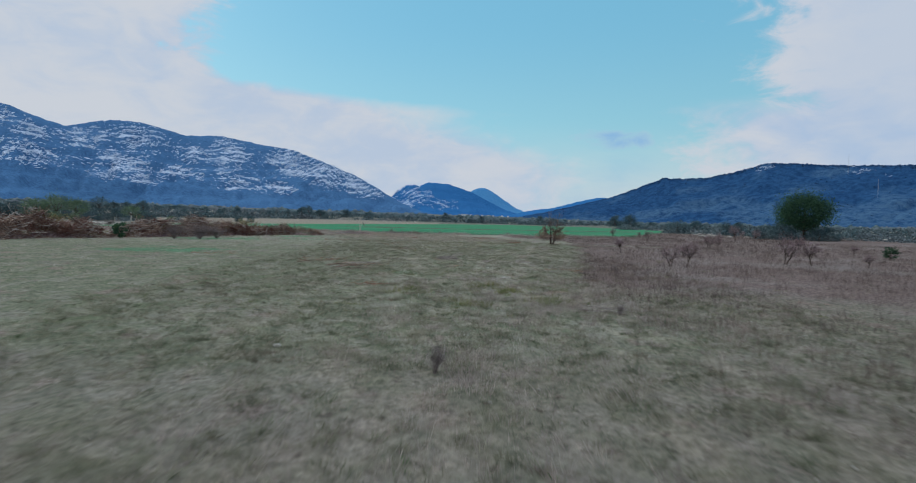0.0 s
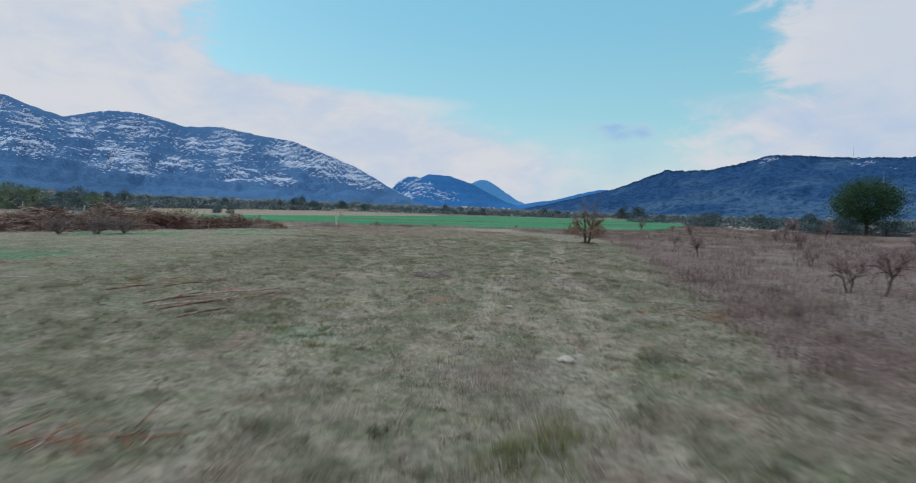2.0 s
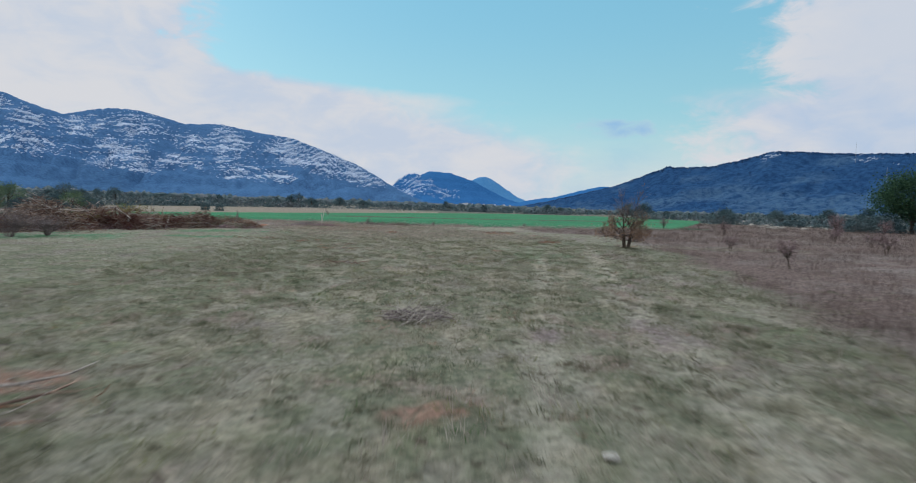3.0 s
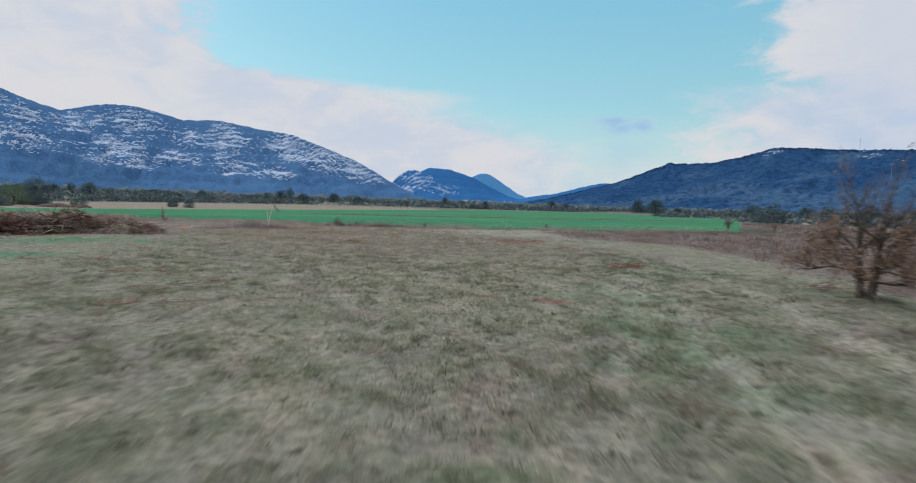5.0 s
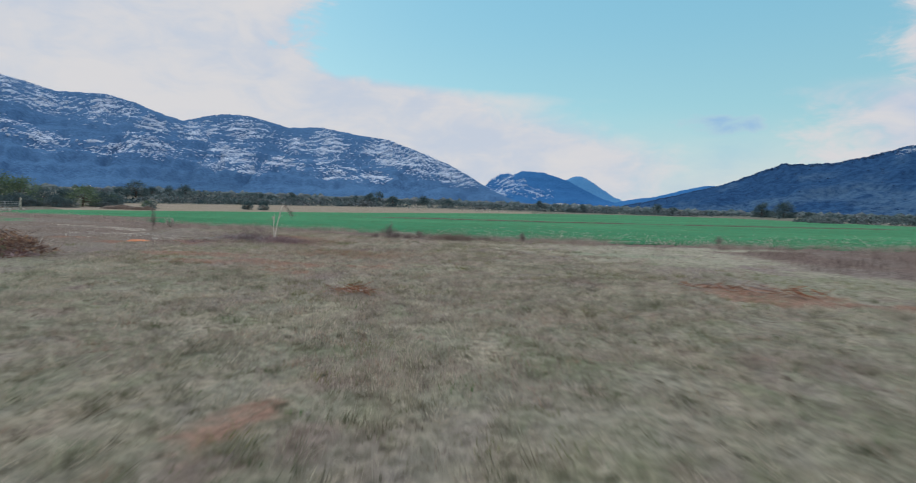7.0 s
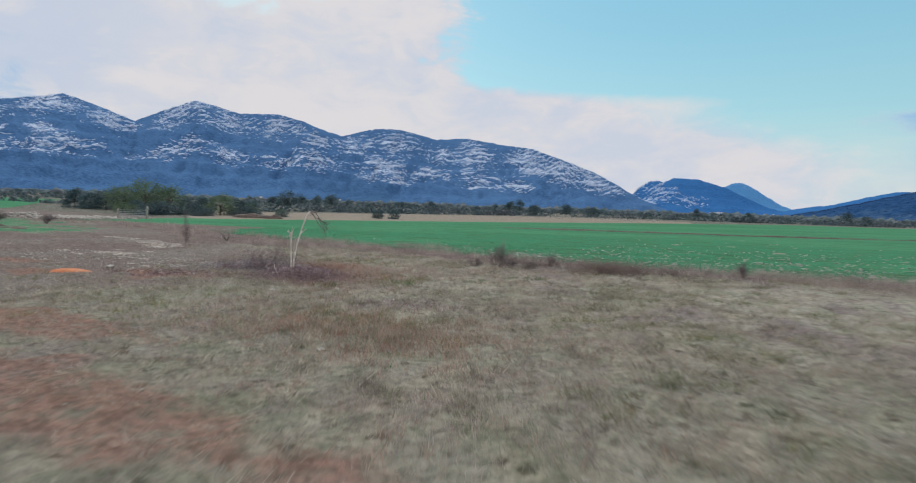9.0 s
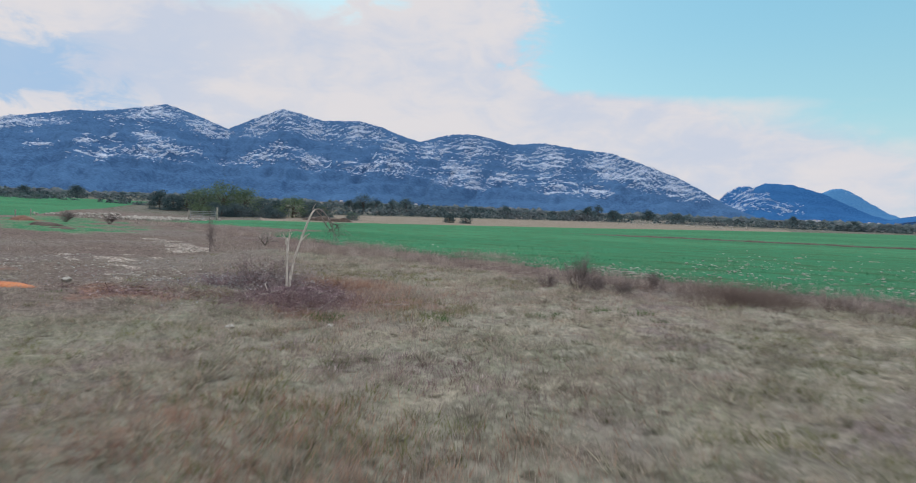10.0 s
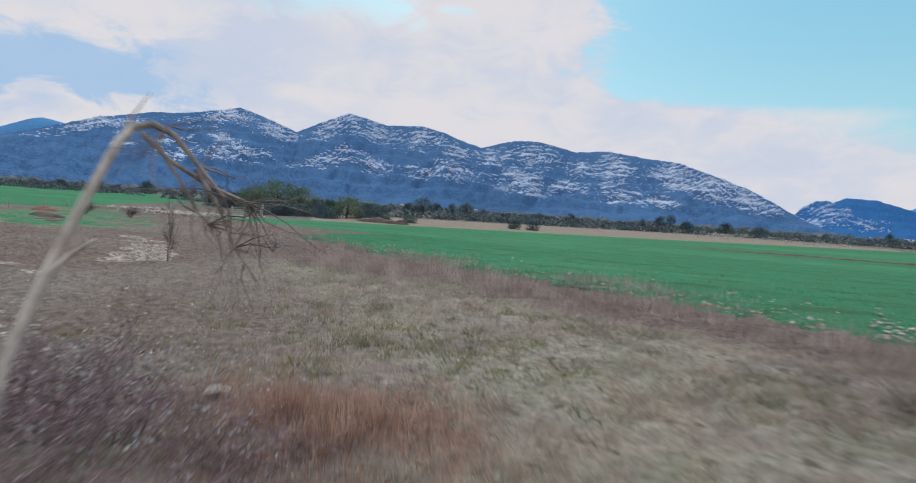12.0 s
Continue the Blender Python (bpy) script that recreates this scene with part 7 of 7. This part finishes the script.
def gate_and_posts():
    px, py = -69.0, 116.8
    t = thing("field_gate", px, py, "closed grey metal field gate with five rails", "gate", "", None, 233)
    rail = Soup()
    rail.tube(np.array(((0.15, 0, 0), (1.6, 0, 0), (3.0, 0, 0))), (0.028, 0.028, 0.028), 8)
    me = rail.mesh("rail", METAL)
    for k in range(5):
        part("rail", me, t).location = (0, 0, 0.25 + 0.22 * k)
    stile = Soup()
    stile.tube(np.array(((0, 0, 0.12), (0, 0, 0.7), (0, 0, 1.2))), (0.03, 0.03, 0.03), 8)
    me = stile.mesh("stile", METAL)
    for k in (0.15, 1.6, 3.0):
        part("stile", me, t).location = (k, 0, 0)
    post = Soup()
    post.tube(np.array(((0, 0, -0.2), (0, 0, 0.8), (0, 0, 1.66), (0, 0, 1.7))), (0.13, 0.125, 0.12, 0.08), 10)
    me = post.mesh("post", STONE)
    for dx, s, label in ((0.0, 1.0, "pale round gate post"), (3.2, 0.75, "pale round gate post")):
        a = radians(233)
        x, y = px + dx * math.cos(a), py + dx * math.sin(a)
        tagged(new("gate_post", me), label, "post", "gate posts").matrix_basis = pose(x, y, float(land(x, y))) @ Matrix.Scale(s, 4)
    for x, y in ((-64.5, 88), (-70.5, 93.5), (-75.5, 97.8), (-82, 102)):
        tagged(new("marker_post", me), "short white marker post at the field edge", "post", "marker posts").matrix_basis = pose(x, y, float(land(x, y))) @ Matrix.Diagonal((0.45, 0.45, 0.5, 1))
    t = thing("grit_heap", -19.6, 74.5, "small flat heap of bright orange grit", "grit heap", "", None, 20)
    part("mound", mound_mesh(0.5, 0.34, 0.11, 19, ORANGE), t)
    t = thing("earth_heap", -68.0, 95.3, "small heap of reddish earth on the green patch", "earth heap")
    part("mound", mound_mesh(1.5, 0.8, 0.42, 9, EARTH), t)
    t = thing("earth_heap", -45.5, 87.9, "low dark heap of soil and twigs on the green patch", "earth heap")
    part("mound", mound_mesh(1.6, 0.8, 0.3, 12, DARK_SOIL), t)
    t = thing("earth_heap", -52.5, 90.2, "low dark heap of soil and twigs on the green patch", "earth heap")
    part("mound", mound_mesh(1.9, 0.8, 0.35, 14, DARK_SOIL), t)
    t = thing("earth_heap", -71, 138.5, "long low bank of brown earth behind the wheat", "earth heap")
    part("mound", mound_mesh(5.0, 1.2, 0.7, 16, DARK_SOIL), t)


def village():
    roof = bpy.data.meshes.new("roof")
    bm = bmesh.new()
    v = [bm.verts.new(p) for p in ((-0.54, -0.56, 0), (0.54, -0.56, 0), (0.54, 0.56, 0), (-0.54, 0.56, 0), (-0.54, 0, 0.32), (0.54, 0, 0.32))]
    for f in ((0, 1, 5, 4), (2, 3, 4, 5), (1, 2, 5), (3, 0, 4), (3, 2, 1, 0)):
        bm.faces.new([v[i] for i in f])
    bm.to_mesh(roof)
    bm.free()
    roof.materials.append(TILES)
    wall = box("wall", 1, 1, 1, RENDERED, 0.01)
    pane = box("window", 0.09, 0.02, 0.2, DARK_GLASS, 0.004)
    for bearing, r, w, h in ((1.2, 2000, 8, 5), (-0.3, 1980, 9, 6), (-0.6, 2020, 12, 7), (-0.9, 2000, 14, 8), (-1.2, 2040, 12, 7), (-1.5, 1990, 9, 7), (-2.6, 2050, 10, 7), (-3.2, 2000, 14, 7), (-3.7, 2080, 9, 7),
                             (-4.6, 2020, 12, 7), (-5.2, 2030, 9, 7), (34, 1150, 9, 5), (41, 1100, 8, 5)):
        a = radians(bearing)
        w, h = w * 0.62, h * 0.62
        x, y = HUB[0] - r * math.sin(a), HUB[1] + r * math.cos(a)
        t = thing("house", x, y, "distant pale rendered house with a tiled roof", "house", "houses of the village", None, bearing + rng.uniform(-25, 25))
        wl = part("wall", wall, t)
        wl.matrix_basis = Matrix.Translation((0, 0, h / 2 - 1)) @ Matrix.Diagonal((w, w * 0.6, h + 2, 1))
        rf = part("roof", roof, t, "brown clay tile roof")
        rf.matrix_basis = Matrix.Translation((0, 0, h)) @ Matrix.Diagonal((w, w * 0.6, w * 0.5, 1))
        for k in range(3):
            p = part("window", pane, wl, "small dark window")
            p.matrix_basis = Matrix.Translation(((k - 1) * 0.3, -0.502, 0.1)) @ Matrix.Diagonal((0.8, 0.3, 0.9, 1))


def masts():
    for bearing, r, el, h in ((-34.4, 2420, 5.0, 46), (-36.6, 2050, 3.2, 30)):
        a = radians(bearing)
        x, y, z = HUB[0] - r * math.sin(a), HUB[1] + r * math.cos(a), r * math.tan(radians(el))
        t = thing("radio_mast", x, y, "thin steel lattice mast on the wooded hill", "mast", "masts", z)
        s = Soup()
        for k in range(3):
            b = k * 2.094
            s.tube(np.array([(math.cos(b) * q, math.sin(b) * q, zz) for q, zz in ((1.3, -25), (0.9, h * 0.5), (0.35, h))]), (0.14, 0.13, 0.1), 4)
        part("legs", s.mesh("legs", METAL), t)
        s = Soup()
        for j in range(10):
            for k in range(3):
                b, c = k * 2.094, (k + 1) * 2.094
                q = 1.1 - 0.07 * j
                s.tube(np.array(((math.cos(b) * q, math.sin(b) * q, h * j / 10), (math.cos(c) * q, math.sin(c) * q, h * (j + 1) / 10))), (0.05, 0.05), 3)
        part("braces", s.mesh("braces", METAL), t)


young_oak()
bare_trees()
leafy_trees()
scrub_belt()
broken_tree()
brush_heap(-28.0, 58.65, 9.8, 2.4, 1.5, 56.5, 5200, "long tangled heap of reddish cut brushwood at the meadow edge", 2400)
brush_heap(-37.5, 42.8, 7.0, 2.4, 1.75, 62, 3400, "tangled heap of brown cut brushwood with yellowing leaves", 1800)
brush_heap(-22.7, 67.1, 1.7, 1.1, 1.05, 30, 700, "tangled end of the brushwood with yellowing leaves", 300)
brush_heap(-20.4, 67.3, 2.8, 1.1, 0.95, 8, 900, "low trail of cut branches with pale leaves", 600)
dark_tangle()
dead_leaves()
brush_mats()
gate_and_posts()
village()
masts()
all_stones()
meadow()
